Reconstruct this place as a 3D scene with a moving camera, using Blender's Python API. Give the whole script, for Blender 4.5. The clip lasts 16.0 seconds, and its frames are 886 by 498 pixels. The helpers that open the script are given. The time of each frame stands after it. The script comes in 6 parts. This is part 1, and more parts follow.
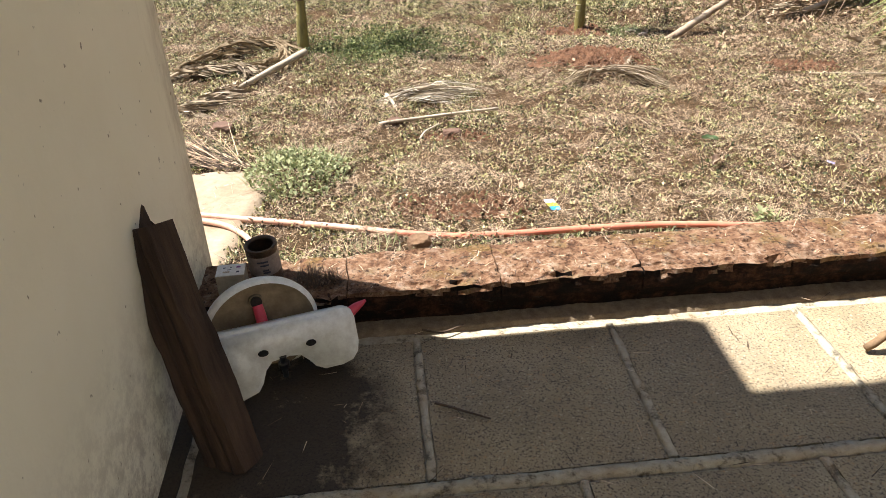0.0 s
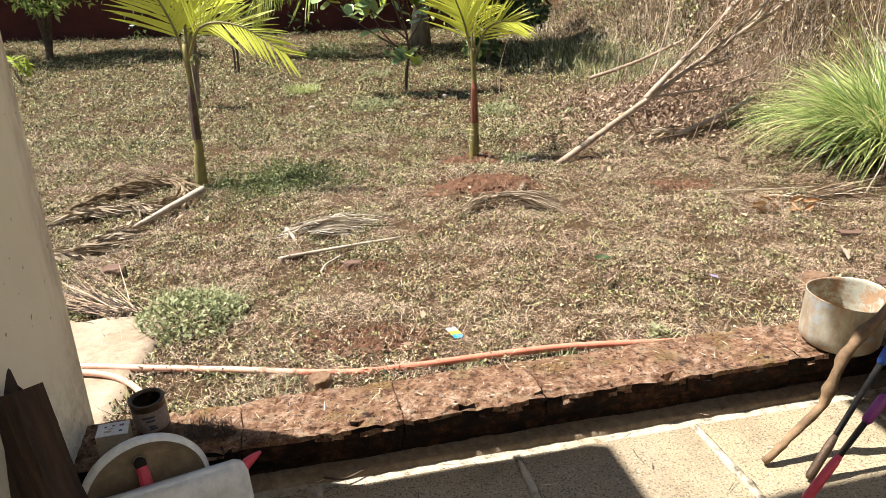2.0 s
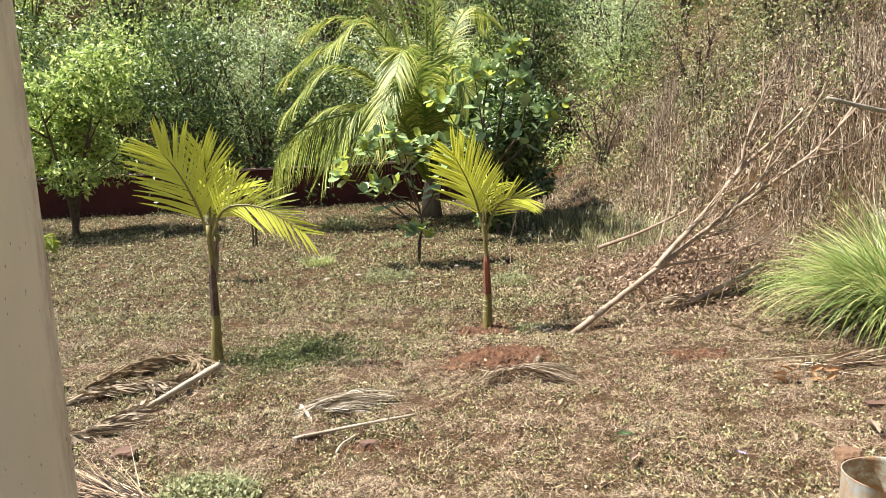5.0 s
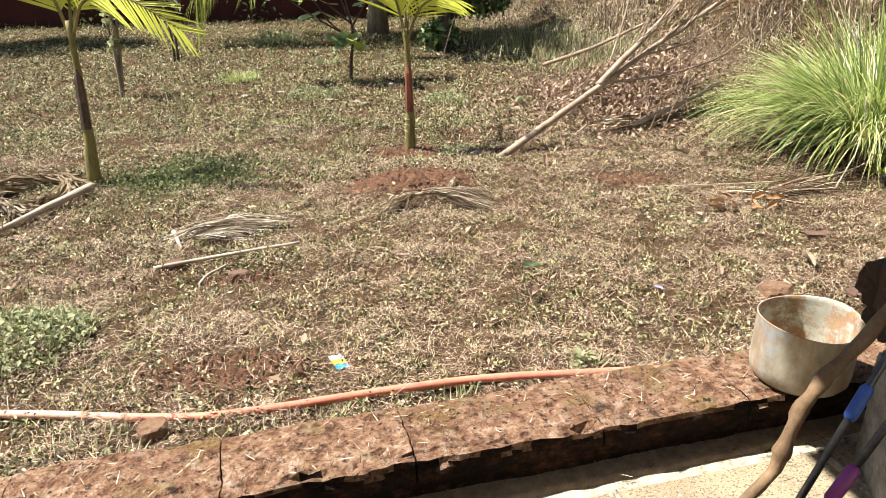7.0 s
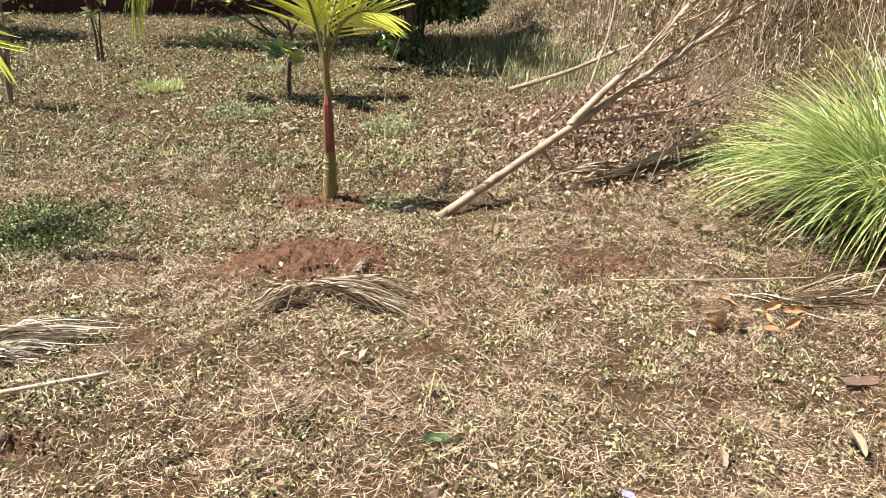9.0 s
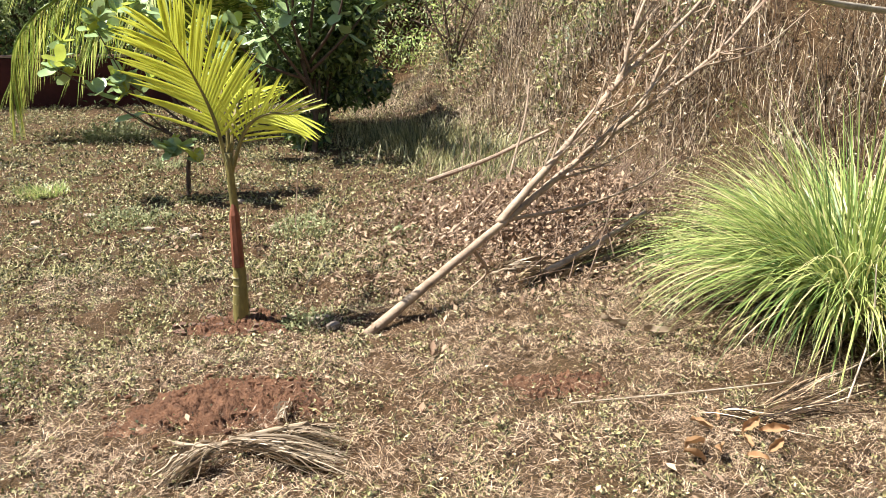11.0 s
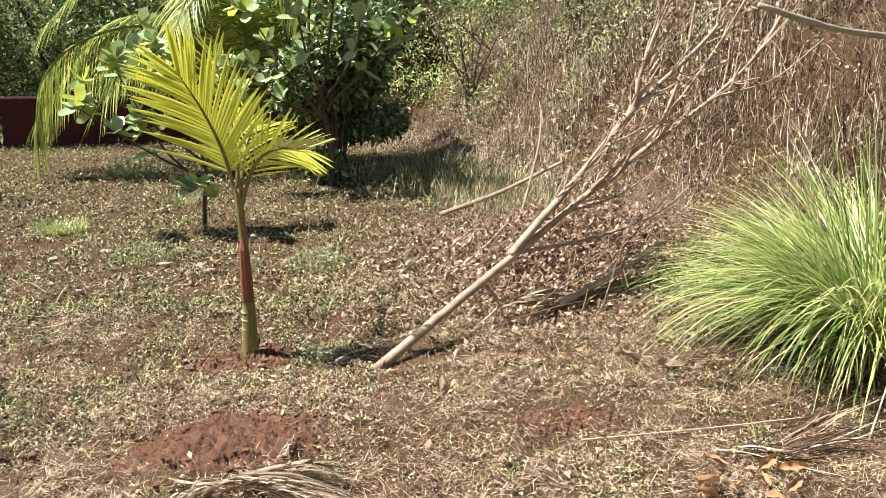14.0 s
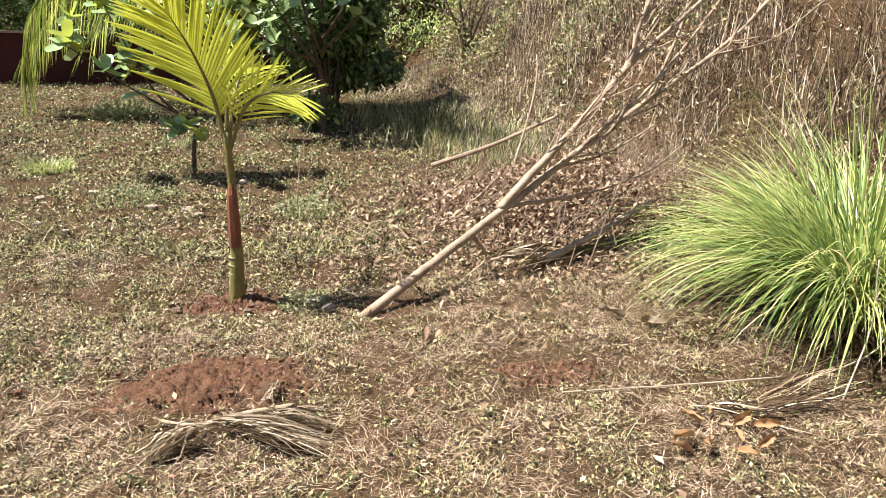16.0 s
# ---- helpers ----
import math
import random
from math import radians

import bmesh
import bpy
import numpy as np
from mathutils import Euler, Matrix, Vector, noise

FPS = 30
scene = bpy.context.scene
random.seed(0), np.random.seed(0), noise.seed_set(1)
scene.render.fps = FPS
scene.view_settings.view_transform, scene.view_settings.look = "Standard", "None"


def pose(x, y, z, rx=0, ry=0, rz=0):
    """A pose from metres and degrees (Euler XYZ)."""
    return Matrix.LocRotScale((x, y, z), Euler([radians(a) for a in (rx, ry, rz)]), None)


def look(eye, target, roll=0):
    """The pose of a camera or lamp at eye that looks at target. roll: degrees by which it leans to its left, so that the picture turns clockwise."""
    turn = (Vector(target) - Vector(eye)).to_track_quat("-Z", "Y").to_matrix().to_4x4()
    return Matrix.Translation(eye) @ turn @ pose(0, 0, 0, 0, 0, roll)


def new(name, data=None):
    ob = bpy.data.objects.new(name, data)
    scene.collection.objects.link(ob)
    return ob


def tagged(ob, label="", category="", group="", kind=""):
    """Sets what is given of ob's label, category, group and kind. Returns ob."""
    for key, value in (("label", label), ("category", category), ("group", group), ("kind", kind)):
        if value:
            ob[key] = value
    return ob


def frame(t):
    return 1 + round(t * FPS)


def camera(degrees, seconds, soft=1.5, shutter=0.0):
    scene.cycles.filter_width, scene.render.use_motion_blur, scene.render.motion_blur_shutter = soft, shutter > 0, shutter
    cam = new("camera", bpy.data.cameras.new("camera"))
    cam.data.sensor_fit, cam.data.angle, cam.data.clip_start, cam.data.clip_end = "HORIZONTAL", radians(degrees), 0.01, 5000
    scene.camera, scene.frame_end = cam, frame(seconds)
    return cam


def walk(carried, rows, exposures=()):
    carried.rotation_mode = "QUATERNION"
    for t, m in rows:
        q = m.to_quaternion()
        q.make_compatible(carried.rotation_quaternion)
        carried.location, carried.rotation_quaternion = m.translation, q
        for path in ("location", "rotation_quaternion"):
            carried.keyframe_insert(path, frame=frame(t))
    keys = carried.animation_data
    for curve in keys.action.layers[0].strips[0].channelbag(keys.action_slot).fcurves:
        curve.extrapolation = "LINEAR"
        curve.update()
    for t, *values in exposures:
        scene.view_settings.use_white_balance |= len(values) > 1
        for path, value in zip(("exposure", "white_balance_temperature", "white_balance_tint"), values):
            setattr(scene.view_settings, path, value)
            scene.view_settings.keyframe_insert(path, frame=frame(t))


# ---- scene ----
cam = camera(61.8, 16.0, soft=0.4)
PATH = [
    (0, (0.275, 0.021, 1.445), (0.109, 1.732, 0.422), -1.9),
    (0.5, (0.347, 0.023, 1.471), (0.297, 1.778, 0.513), -0.8),
    (1, (0.356, 0.064, 1.514), (0.408, 1.869, 0.653), -0.1),
    (1.5, (0.326, 0.07, 1.508), (0.363, 1.901, 0.705), -0.1),
    (2, (0.328, 0.057, 1.481), (0.398, 1.913, 0.741), -1.7),
    (2.5, (0.329, 0.068, 1.529), (0.41, 2.003, 1.031), -2.9),
    (3, (0.323, 0.051, 1.567), (0.397, 2.021, 1.229), -2.9),
    (3.2, (0.318, 0.05, 1.564), (0.385, 2.026, 1.258), -2.9),
    (5.3, (0.301, 0.057, 1.543), (0.364, 2.03, 1.219), -2.6),
    (5.5, (0.313, 0.087, 1.523), (0.431, 2.043, 1.122), -2.5),
    (6, (0.392, 0.19, 1.468), (0.593, 2.096, 0.894), -2.8),
    (6.5, (0.564, 0.314, 1.35), (0.737, 2.187, 0.671), -3.0),
    (7, (0.688, 0.573, 1.316), (0.811, 2.421, 0.561), -1.4),
    (7.5, (0.821, 0.933, 1.333), (0.979, 2.772, 0.563), 0.9),
    (8, (1.027, 1.196, 1.331), (1.196, 3.034, 0.56), 1.4),
    (8.5, (1.096, 1.479, 1.325), (1.267, 3.317, 0.556), 1.3),
    (8.7, (1.119, 1.595, 1.328), (1.279, 3.434, 0.558), 1.1),
    (10.8, (1.018, 2.157, 1.401), (1.385, 4.028, 0.796), -0.4),
    (11, (1.069, 2.176, 1.402), (1.481, 4.045, 0.821), -0.1),
    (11.5, (1.126, 2.19, 1.399), (1.573, 4.063, 0.859), 0.0),
    (12, (1.142, 2.186, 1.403), (1.582, 4.067, 0.884), -0.4),
    (12.5, (1.146, 2.18, 1.403), (1.571, 4.069, 0.904), -0.9),
    (13, (1.135, 2.185, 1.392), (1.551, 4.08, 0.905), -1.0),
    (13.5, (1.13, 2.193, 1.395), (1.523, 4.094, 0.914), -1.1),
    (14, (1.135, 2.193, 1.393), (1.495, 4.097, 0.899), -1.0),
    (14.5, (1.135, 2.194, 1.39), (1.489, 4.087, 0.852), -0.2),
    (15, (1.14, 2.195, 1.399), (1.514, 4.071, 0.814), 0.4),
    (15.5, (1.143, 2.19, 1.394), (1.531, 4.056, 0.789), 1.0),
    (16, (1.148, 2.19, 1.389), (1.524, 4.054, 0.771), 1.0),
]
walk(cam, [(t, look(eye, target, roll)) for t, eye, target, roll in PATH], [(0, 1.7), (0.7, 1.58), (2.2, 1.59), (16, 1.59)])

# ---------------------------------------------------------------- light
SUN = Vector((-0.47, 0.13, 0.87)).normalized()
world = bpy.data.worlds.new("World")
scene.world = world
world.use_nodes = True
sky = world.node_tree.nodes.new("ShaderNodeTexSky")
sky.sky_type = "NISHITA"
sky.sun_disc = False
sky.dust_density = 0.4
sky.sun_elevation = math.asin(SUN.z)
sky.sun_rotation = math.atan2(SUN.x, SUN.y)
bg = world.node_tree.nodes["Background"]
world.node_tree.links.new(sky.outputs[0], bg.inputs[0])
bg.inputs[1].default_value = 0.05
sun = new("sun", bpy.data.lights.new("sun", "SUN"))
sun.data.energy, sun.data.angle, sun.data.color = 5.0, radians(0.53), (1.0, 0.98, 0.935)
sun.matrix_world = look((0, 0, 20), Vector((0, 0, 20)) - SUN)

# ---------------------------------------------------------------- materials


class Nodes:
    """A small builder for node materials."""

    def __init__(self, name, rough=0.8, metal=0.0, spec=0.3):
        self.mat = bpy.data.materials.new(name)
        self.mat.use_nodes = True
        self.t = self.mat.node_tree
        self.b = self.t.nodes["Principled BSDF"]
        self.b.inputs["Roughness"].default_value = rough
        self.b.inputs["Metallic"].default_value = metal
        self.b.inputs["Specular IOR Level"].default_value = spec
        self.co = self.t.nodes.new("ShaderNodeTexCoord").outputs["Object"]

    def put(self, a, b):
        self.t.links.new(a, b)

    def world_co(self):
        self.co = self.t.nodes.new("ShaderNodeNewGeometry").outputs["Position"]
        return self

    def noise(self, scale, detail=4, rough=0.6, stretch=None):
        n = self.t.nodes.new("ShaderNodeTexNoise")
        n.inputs["Scale"].default_value, n.inputs["Detail"].default_value, n.inputs["Roughness"].default_value = scale, detail, rough
        co = self.co
        if stretch:
            m = self.t.nodes.new("ShaderNodeMapping")
            m.inputs["Scale"].default_value = stretch
            self.put(co, m.inputs[0])
            co = m.outputs[0]
        self.put(co, n.inputs["Vector"])
        return n.outputs["Fac"]

    def ramp(self, fac, stops):
        r = self.t.nodes.new("ShaderNodeValToRGB")
        e = r.color_ramp.elements
        while len(e) < len(stops):
            e.new(0.5)
        for el, (p, c) in zip(e, stops):
            el.position = p
            el.color = (*c, 1) if isinstance(c, tuple) else (c, c, c, 1)
        self.put(fac, r.inputs[0])
        return r.outputs[0]

    def mix(self, fac, a, b, mode="MIX"):
        m = self.t.nodes.new("ShaderNodeMix")
        m.data_type, m.blend_type = "RGBA", mode
        for v, s in ((fac, 0), (a, 6), (b, 7)):
            if isinstance(v, (int, float)):
                m.inputs[s].default_value = v if s == 0 else (v, v, v, 1)
            elif isinstance(v, tuple):
                m.inputs[s].default_value = (*v, 1)
            else:
                self.put(v, m.inputs[s])
        return m.outputs[2]

    def island(self):
        return self.t.nodes.new("ShaderNodeNewGeometry").outputs["Random Per Island"]

    def each(self):
        return self.t.nodes.new("ShaderNodeObjectInfo").outputs["Random"]

    def color(self, c):
        if isinstance(c, tuple):
            self.b.inputs["Base Color"].default_value = (*c, 1)
        else:
            self.put(c, self.b.inputs["Base Color"])
        return self

    def rough(self, c):
        self.put(c, self.b.inputs["Roughness"])
        return self

    def bump(self, h, strength=0.5, dist=0.01):
        n = self.t.nodes.new("ShaderNodeBump")
        n.inputs["Strength"].default_value, n.inputs["Distance"].default_value = strength, dist
        self.put(h, n.inputs["Height"])
        self.put(n.outputs[0], self.b.inputs["Normal"])
        return self

    def thin(self, color, amount=0.35):
        """Light passing through a leaf."""
        tr = self.t.nodes.new("ShaderNodeBsdfTranslucent")
        self.put(color, tr.inputs[0]) if not isinstance(color, tuple) else None
        m = self.t.nodes.new("ShaderNodeMixShader")
        m.inputs[0].default_value = amount
        out = self.t.nodes["Material Output"]
        self.put(self.b.outputs[0], m.inputs[1])
        self.put(tr.outputs[0], m.inputs[2])
        self.put(m.outputs[0], out.inputs[0])
        return self


def leafy(name, stops, amount=0.35, rough=0.55, spec=0.3):
    n = Nodes(name, rough, 0, spec)
    c = n.ramp(n.island(), stops)
    c = n.mix(n.ramp(n.noise(9, 3), [(0.3, 0.0), (0.8, 0.5)]), c, n.mix(1.0, c, (0.75, 0.7, 0.5), "MULTIPLY"))
    return n.color(c).thin(c, amount).mat


def soil_mat():
    n = Nodes("red_soil", 0.95, 0, 0.1).world_co()
    big = n.noise(0.55, 4, 0.6)
    mid = n.noise(5, 6, 0.7)
    fine = n.noise(45, 5, 0.7)
    grit = n.noise(170, 3, 0.7)
    red = n.ramp(mid, [(0.25, (0.13, 0.058, 0.035)), (0.5, (0.235, 0.112, 0.062)), (0.8, (0.33, 0.18, 0.105))])
    tan = n.ramp(fine, [(0.25, (0.12, 0.078, 0.045)), (0.55, (0.25, 0.175, 0.105)), (0.8, (0.38, 0.29, 0.185))])
    c = n.mix(n.ramp(big, [(0.34, 0.55), (0.56, 0.96)]), red, tan)
    chaff = n.ramp(n.noise(120, 4, 0.75, (1, 1, 1)), [(0.52, 0.0), (0.62, 0.6)])
    c = n.mix(chaff, c, n.ramp(n.noise(3.5, 4, 0.7), [(0.35, (0.47, 0.33, 0.21)), (0.65, (0.38, 0.33, 0.18))]))
    c = n.mix(n.ramp(grit, [(0.36, 0.85), (0.58, 0.0)]), c, (0.03, 0.02, 0.013))
    c = n.mix(1.0, c, (0.47, 0.415, 0.345), "MULTIPLY")
    return n.color(c).bump(n.mix(0.5, fine, grit), 0.9, 0.03).mat


def laterite_mat():
    n = Nodes("laterite_stone", 0.93, 0, 0.15).world_co()
    a, b, f = n.noise(7, 6, 0.7), n.noise(28, 6, 0.75), n.noise(90, 4, 0.7)
    c = n.ramp(b, [(0.28, (0.04, 0.021, 0.014)), (0.42, (0.15, 0.075, 0.042)), (0.56, (0.28, 0.165, 0.10)), (0.72, (0.50, 0.385, 0.28))])
    moss = n.ramp(a, [(0.54, 0.0), (0.60, 0.9)])
    c = n.mix(moss, c, n.ramp(f, [(0.3, (0.07, 0.04, 0.014)), (0.7, (0.24, 0.145, 0.05))]))
    pale = n.ramp(n.noise(14, 5, 0.7), [(0.54, 0.0), (0.68, 0.4)])
    c = n.mix(pale, c, (0.40, 0.30, 0.245))
    pits = n.ramp(n.noise(62, 3, 0.6), [(0.34, 0.9), (0.44, 0.0)])
    c = n.mix(pits, c, (0.03, 0.016, 0.011))
    chips = n.ramp(n.noise(48, 3, 0.6), [(0.62, 0.0), (0.70, 0.45)])
    c = n.mix(chips, c, (0.46, 0.37, 0.30))
    black = n.ramp(n.noise(10, 6, 0.75, (1, 1, 1.6)), [(0.58, 0.0), (0.66, 0.8)])
    c = n.mix(black, c, (0.022, 0.016, 0.012))
    return n.color(c).bump(n.mix(0.45, b, f), 1.0, 0.03).mat


def crust_shade_mat():
    """The kerb's upright face: laterite under black old algae, its shade also darkened into the colour."""
    n = Nodes("crusted_laterite_with_shade", 0.95, 0, 0.1).world_co()
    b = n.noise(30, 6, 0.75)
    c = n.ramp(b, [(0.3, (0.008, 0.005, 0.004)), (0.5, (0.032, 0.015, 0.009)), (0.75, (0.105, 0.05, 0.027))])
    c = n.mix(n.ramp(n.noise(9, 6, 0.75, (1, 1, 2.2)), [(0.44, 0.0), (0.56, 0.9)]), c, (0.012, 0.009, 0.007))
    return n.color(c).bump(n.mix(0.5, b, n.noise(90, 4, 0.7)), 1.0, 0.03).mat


# centre of the wet grime and painted shade by the basin
GRIME_SHADE = (-0.34, 1.40, 0.055)


def slab_mat():
    n = Nodes("speckled_stone_slab", 0.8, 0, 0.25).world_co()
    tone = n.each()
    g = n.ramp(n.noise(3.2, 5, 0.65), [(0.3, (0.225, 0.17, 0.104)), (0.52, (0.325, 0.254, 0.158)), (0.75, (0.385, 0.305, 0.193))])
    g = n.mix(0.35, g, n.mix(1.0, g, n.ramp(tone, [(0.0, 0.6), (1.0, 1.0)]), "MULTIPLY"))
    g = n.mix(n.ramp(n.noise(1.7, 7, 0.75), [(0.45, 0.0), (0.62, 0.55)]), g, (0.23, 0.18, 0.125))
    sp = n.ramp(n.noise(150, 3, 0.6), [(0.38, 0.9), (0.48, 0.0)])
    c = n.mix(sp, g, (0.10, 0.075, 0.052))
    c = n.mix(n.ramp(n.noise(95, 3, 0.6), [(0.60, 0.0), (0.68, 0.6)]), c, (0.46, 0.385, 0.27))
    rust = n.ramp(n.noise(60, 4, 0.7), [(0.58, 0.0), (0.72, 0.55)])
    c = n.mix(rust, c, (0.42, 0.24, 0.11))
    # dark patch round the basin: wet grime, with the corner's shade painted in
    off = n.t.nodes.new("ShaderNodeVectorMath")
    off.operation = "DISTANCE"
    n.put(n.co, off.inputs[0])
    off.inputs[1].default_value = GRIME_SHADE
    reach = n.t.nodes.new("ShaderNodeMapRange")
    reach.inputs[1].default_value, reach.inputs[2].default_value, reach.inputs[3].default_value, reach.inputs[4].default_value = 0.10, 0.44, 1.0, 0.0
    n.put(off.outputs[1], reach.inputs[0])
    grime_shade = n.mix(1.0, n.ramp(n.noise(6, 6, 0.75), [(0.34, 0.25), (0.56, 1.0)]), reach.outputs[0], "MULTIPLY")
    c = n.mix(n.ramp(grime_shade, [(0.10, 0.0), (0.40, 0.9)]), c, (0.025, 0.018, 0.013))
    return n.color(c).bump(n.noise(130, 4, 0.7), 0.5, 0.006).mat


def mortar_mat():
    n = Nodes("pale_cement_mortar", 0.95, 0, 0.1).world_co()
    c = n.ramp(n.noise(24, 6, 0.75), [(0.36, (0.12, 0.098, 0.07)), (0.48, (0.38, 0.325, 0.24)), (0.72, (0.50, 0.44, 0.34))])
    dirt = n.ramp(n.noise(4, 4, 0.6), [(0.5, 0.0), (0.75, 0.5)])
    return n.color(n.mix(dirt, c, (0.30, 0.19, 0.10))).bump(n.noise(70, 5, 0.7), 0.8, 0.01).mat


def plaster_mat():
    n = Nodes("cream_wall_paint", 0.75, 0, 0.3).world_co()
    c = n.ramp(n.noise(1.6, 5, 0.6), [(0.3, (0.72, 0.67, 0.53)), (0.7, (0.80, 0.76, 0.63))])
    specks = n.ramp(n.noise(38, 2, 0.5), [(0.72, 0.0), (0.76, 0.75)])
    c = n.mix(specks, c, (0.10, 0.075, 0.05))
    smear = n.ramp(n.noise(5, 6, 0.75, (1, 1, 0.3)), [(0.62, 0.0), (0.8, 0.35)])
    c = n.mix(smear, c, (0.33, 0.26, 0.17))
    sep = n.t.nodes.new("ShaderNodeSeparateXYZ")
    n.put(n.co, sep.inputs[0])
    mr = n.t.nodes.new("ShaderNodeMapRange")
    mr.inputs[1].default_value, mr.inputs[2].default_value, mr.inputs[3].default_value, mr.inputs[4].default_value = 0.05, 0.55, 0.62, 0.0
    n.put(sep.outputs[2], mr.inputs[0])
    me = n.t.nodes.new("ShaderNodeMapRange")
    me.inputs[1].default_value, me.inputs[2].default_value, me.inputs[3].default_value, me.inputs[4].default_value = 1.9, 2.12, 0.0, 0.9
    n.put(sep.outputs[1], me.inputs[0])
    streak = n.mix(1.0, n.ramp(n.noise(9, 6, 0.8, (1, 1, 0.35)), [(0.40, 0.0), (0.60, 1.0)]), me.outputs[0], "MULTIPLY")
    c = n.mix(streak, c, (0.22, 0.13, 0.07))
    splash = n.mix(1.0, n.ramp(n.noise(16, 6, 0.8), [(0.42, 0.0), (0.58, 1.0)]), mr.outputs[0], "MULTIPLY")
    c = n.mix(splash, c, (0.12, 0.065, 0.035))
    return n.color(c).bump(n.noise(55, 5, 0.6), 0.25, 0.006).mat


def noisy(name, lo, hi, scale, rough=0.8, metal=0.0, bump=0.3, stretch=None, spec=0.3, dist=0.01, world_space=False):
    n = Nodes(name, rough, metal, spec)
    if world_space:
        n.world_co()
    f = n.noise(scale, 6, 0.7, stretch)
    c = n.ramp(f, [(0.28, lo), (0.72, hi)])
    c = n.mix(n.ramp(n.noise(scale * 6, 4, 0.7, stretch), [(0.35, 0.35), (0.6, 0.0)]), c, n.mix(1.0, c, (0.5, 0.45, 0.4), "MULTIPLY"))
    return n.color(c).bump(n.noise(scale * 5, 5, 0.7, stretch), bump, dist).mat


FILLET = noisy("earthy_cement_screed", (0.13, 0.09, 0.058), (0.28, 0.21, 0.14), 34, 0.95, bump=0.6, world_space=True)
CRUST_SHADE = crust_shade_mat()
SOIL, LATERITE, SLAB, MORTAR, PLASTER = soil_mat(), laterite_mat(), slab_mat(), mortar_mat(), plaster_mat()
STRAW = leafy("dry_straw", [(0.0, (0.014, 0.009, 0.006)), (0.30, (0.06, 0.036, 0.023)), (0.46, (0.24, 0.155, 0.097)), (0.78, (0.50, 0.35, 0.235)), (1.0, (0.82, 0.66, 0.48))], 0.04, 0.6)
DEADWEED = leafy("brown_dead_weed", [(0.0, (0.025, 0.015, 0.010)), (0.5, (0.11, 0.065, 0.042)), (0.8, (0.26, 0.165, 0.105)), (1.0, (0.46, 0.34, 0.23))], 0.06, 0.8)
TURF = leafy("sparse_green_turf", [(0.0, (0.016, 0.02, 0.007)), (0.32, (0.07, 0.078, 0.026)), (0.58, (0.26, 0.245, 0.10)), (0.86, (0.46, 0.42, 0.205)), (1.0, (0.70, 0.62, 0.39))], 0.10)
LUSH_SHADE = leafy("green_turf_with_shade", [(0.0, (0.028, 0.04, 0.014)), (0.6, (0.12, 0.15, 0.05)), (1.0, (0.34, 0.34, 0.14))], 0.2)
WEED = leafy("weed_leaf", [(0.0, (0.12, 0.145, 0.06)), (1.0, (0.42, 0.43, 0.23))], 0.3)
LEMON = leafy("grass_clump_blade", [(0.0, (0.08, 0.15, 0.045)), (0.25, (0.20, 0.29, 0.075)), (0.6, (0.40, 0.46, 0.14)), (0.9, (0.60, 0.60, 0.26)), (1.0, (0.72, 0.60, 0.33))], 0.32, 0.38, 0.5)
PALMLEAF = leafy("young_palm_leaflet", [(0.0, (0.30, 0.37, 0.035)), (0.5, (0.62, 0.66, 0.075)), (1.0, (0.82, 0.76, 0.17))], 0.32, 0.4)
COCO = leafy("coconut_leaflet", [(0.0, (0.10, 0.16, 0.03)), (0.45, (0.30, 0.37, 0.07)), (0.85, (0.56, 0.55, 0.15)), (1.0, (0.68, 0.58, 0.26))], 0.4, 0.5, 0.3)
BUSH_A = leafy("shrub_leaf_mid", [(0.0, (0.06, 0.11, 0.03)), (0.4, (0.32, 0.43, 0.11)), (1.0, (0.72, 0.78, 0.30))], 0.48, 0.45, 0.4)
BUSH_B = leafy("shrub_leaf_grey", [(0.0, (0.09, 0.14, 0.06)), (0.4, (0.42, 0.51, 0.25)), (1.0, (0.78, 0.82, 0.52))], 0.48, 0.5, 0.4)
BUSH_C = leafy("shrub_leaf_dark", [(0.0, (0.035, 0.06, 0.02)), (0.6, (0.11, 0.175, 0.05)), (1.0, (0.34, 0.42, 0.14))], 0.22, 0.4, 0.5)
CASHEW = leafy("cashew_leaf", [(0.0, (0.08, 0.15, 0.075)), (0.5, (0.18, 0.28, 0.135)), (1.0, (0.40, 0.50, 0.22))], 0.2, 0.35, 0.5)
CASHEW_N = leafy("cashew_leaf_young", [(0.0, (0.30, 0.40, 0.06)), (1.0, (0.48, 0.52, 0.10))], 0.45, 0.4)
DRYLEAF = leafy("dead_leaf", [(0.0, (0.10, 0.058, 0.037)), (0.4, (0.27, 0.175, 0.115)), (1.0, (0.54, 0.40, 0.28))], 0.15, 0.8)
BRUSH = leafy("dry_brush_stem", [(0.0, (0.02, 0.013, 0.009)), (0.36, (0.10, 0.068, 0.045)), (0.6, (0.38, 0.285, 0.20)), (1.0, (0.80, 0.66, 0.49))], 0.06, 0.8)
GREYFROND = leafy("withered_frond", [(0.0, (0.12, 0.085, 0.055)), (0.5, (0.34, 0.26, 0.18)), (1.0, (0.60, 0.50, 0.38))], 0.1, 0.75)
PALEFROND = leafy("whitened_frond", [(0.0, (0.12, 0.09, 0.06)), (0.4, (0.42, 0.35, 0.27)), (1.0, (0.78, 0.72, 0.62))], 0.08, 0.7)
BROWNFROND = leafy("brown_frond", [(0.0, (0.13, 0.085, 0.05)), (1.0, (0.34, 0.25, 0.15))], 0.1, 0.75)
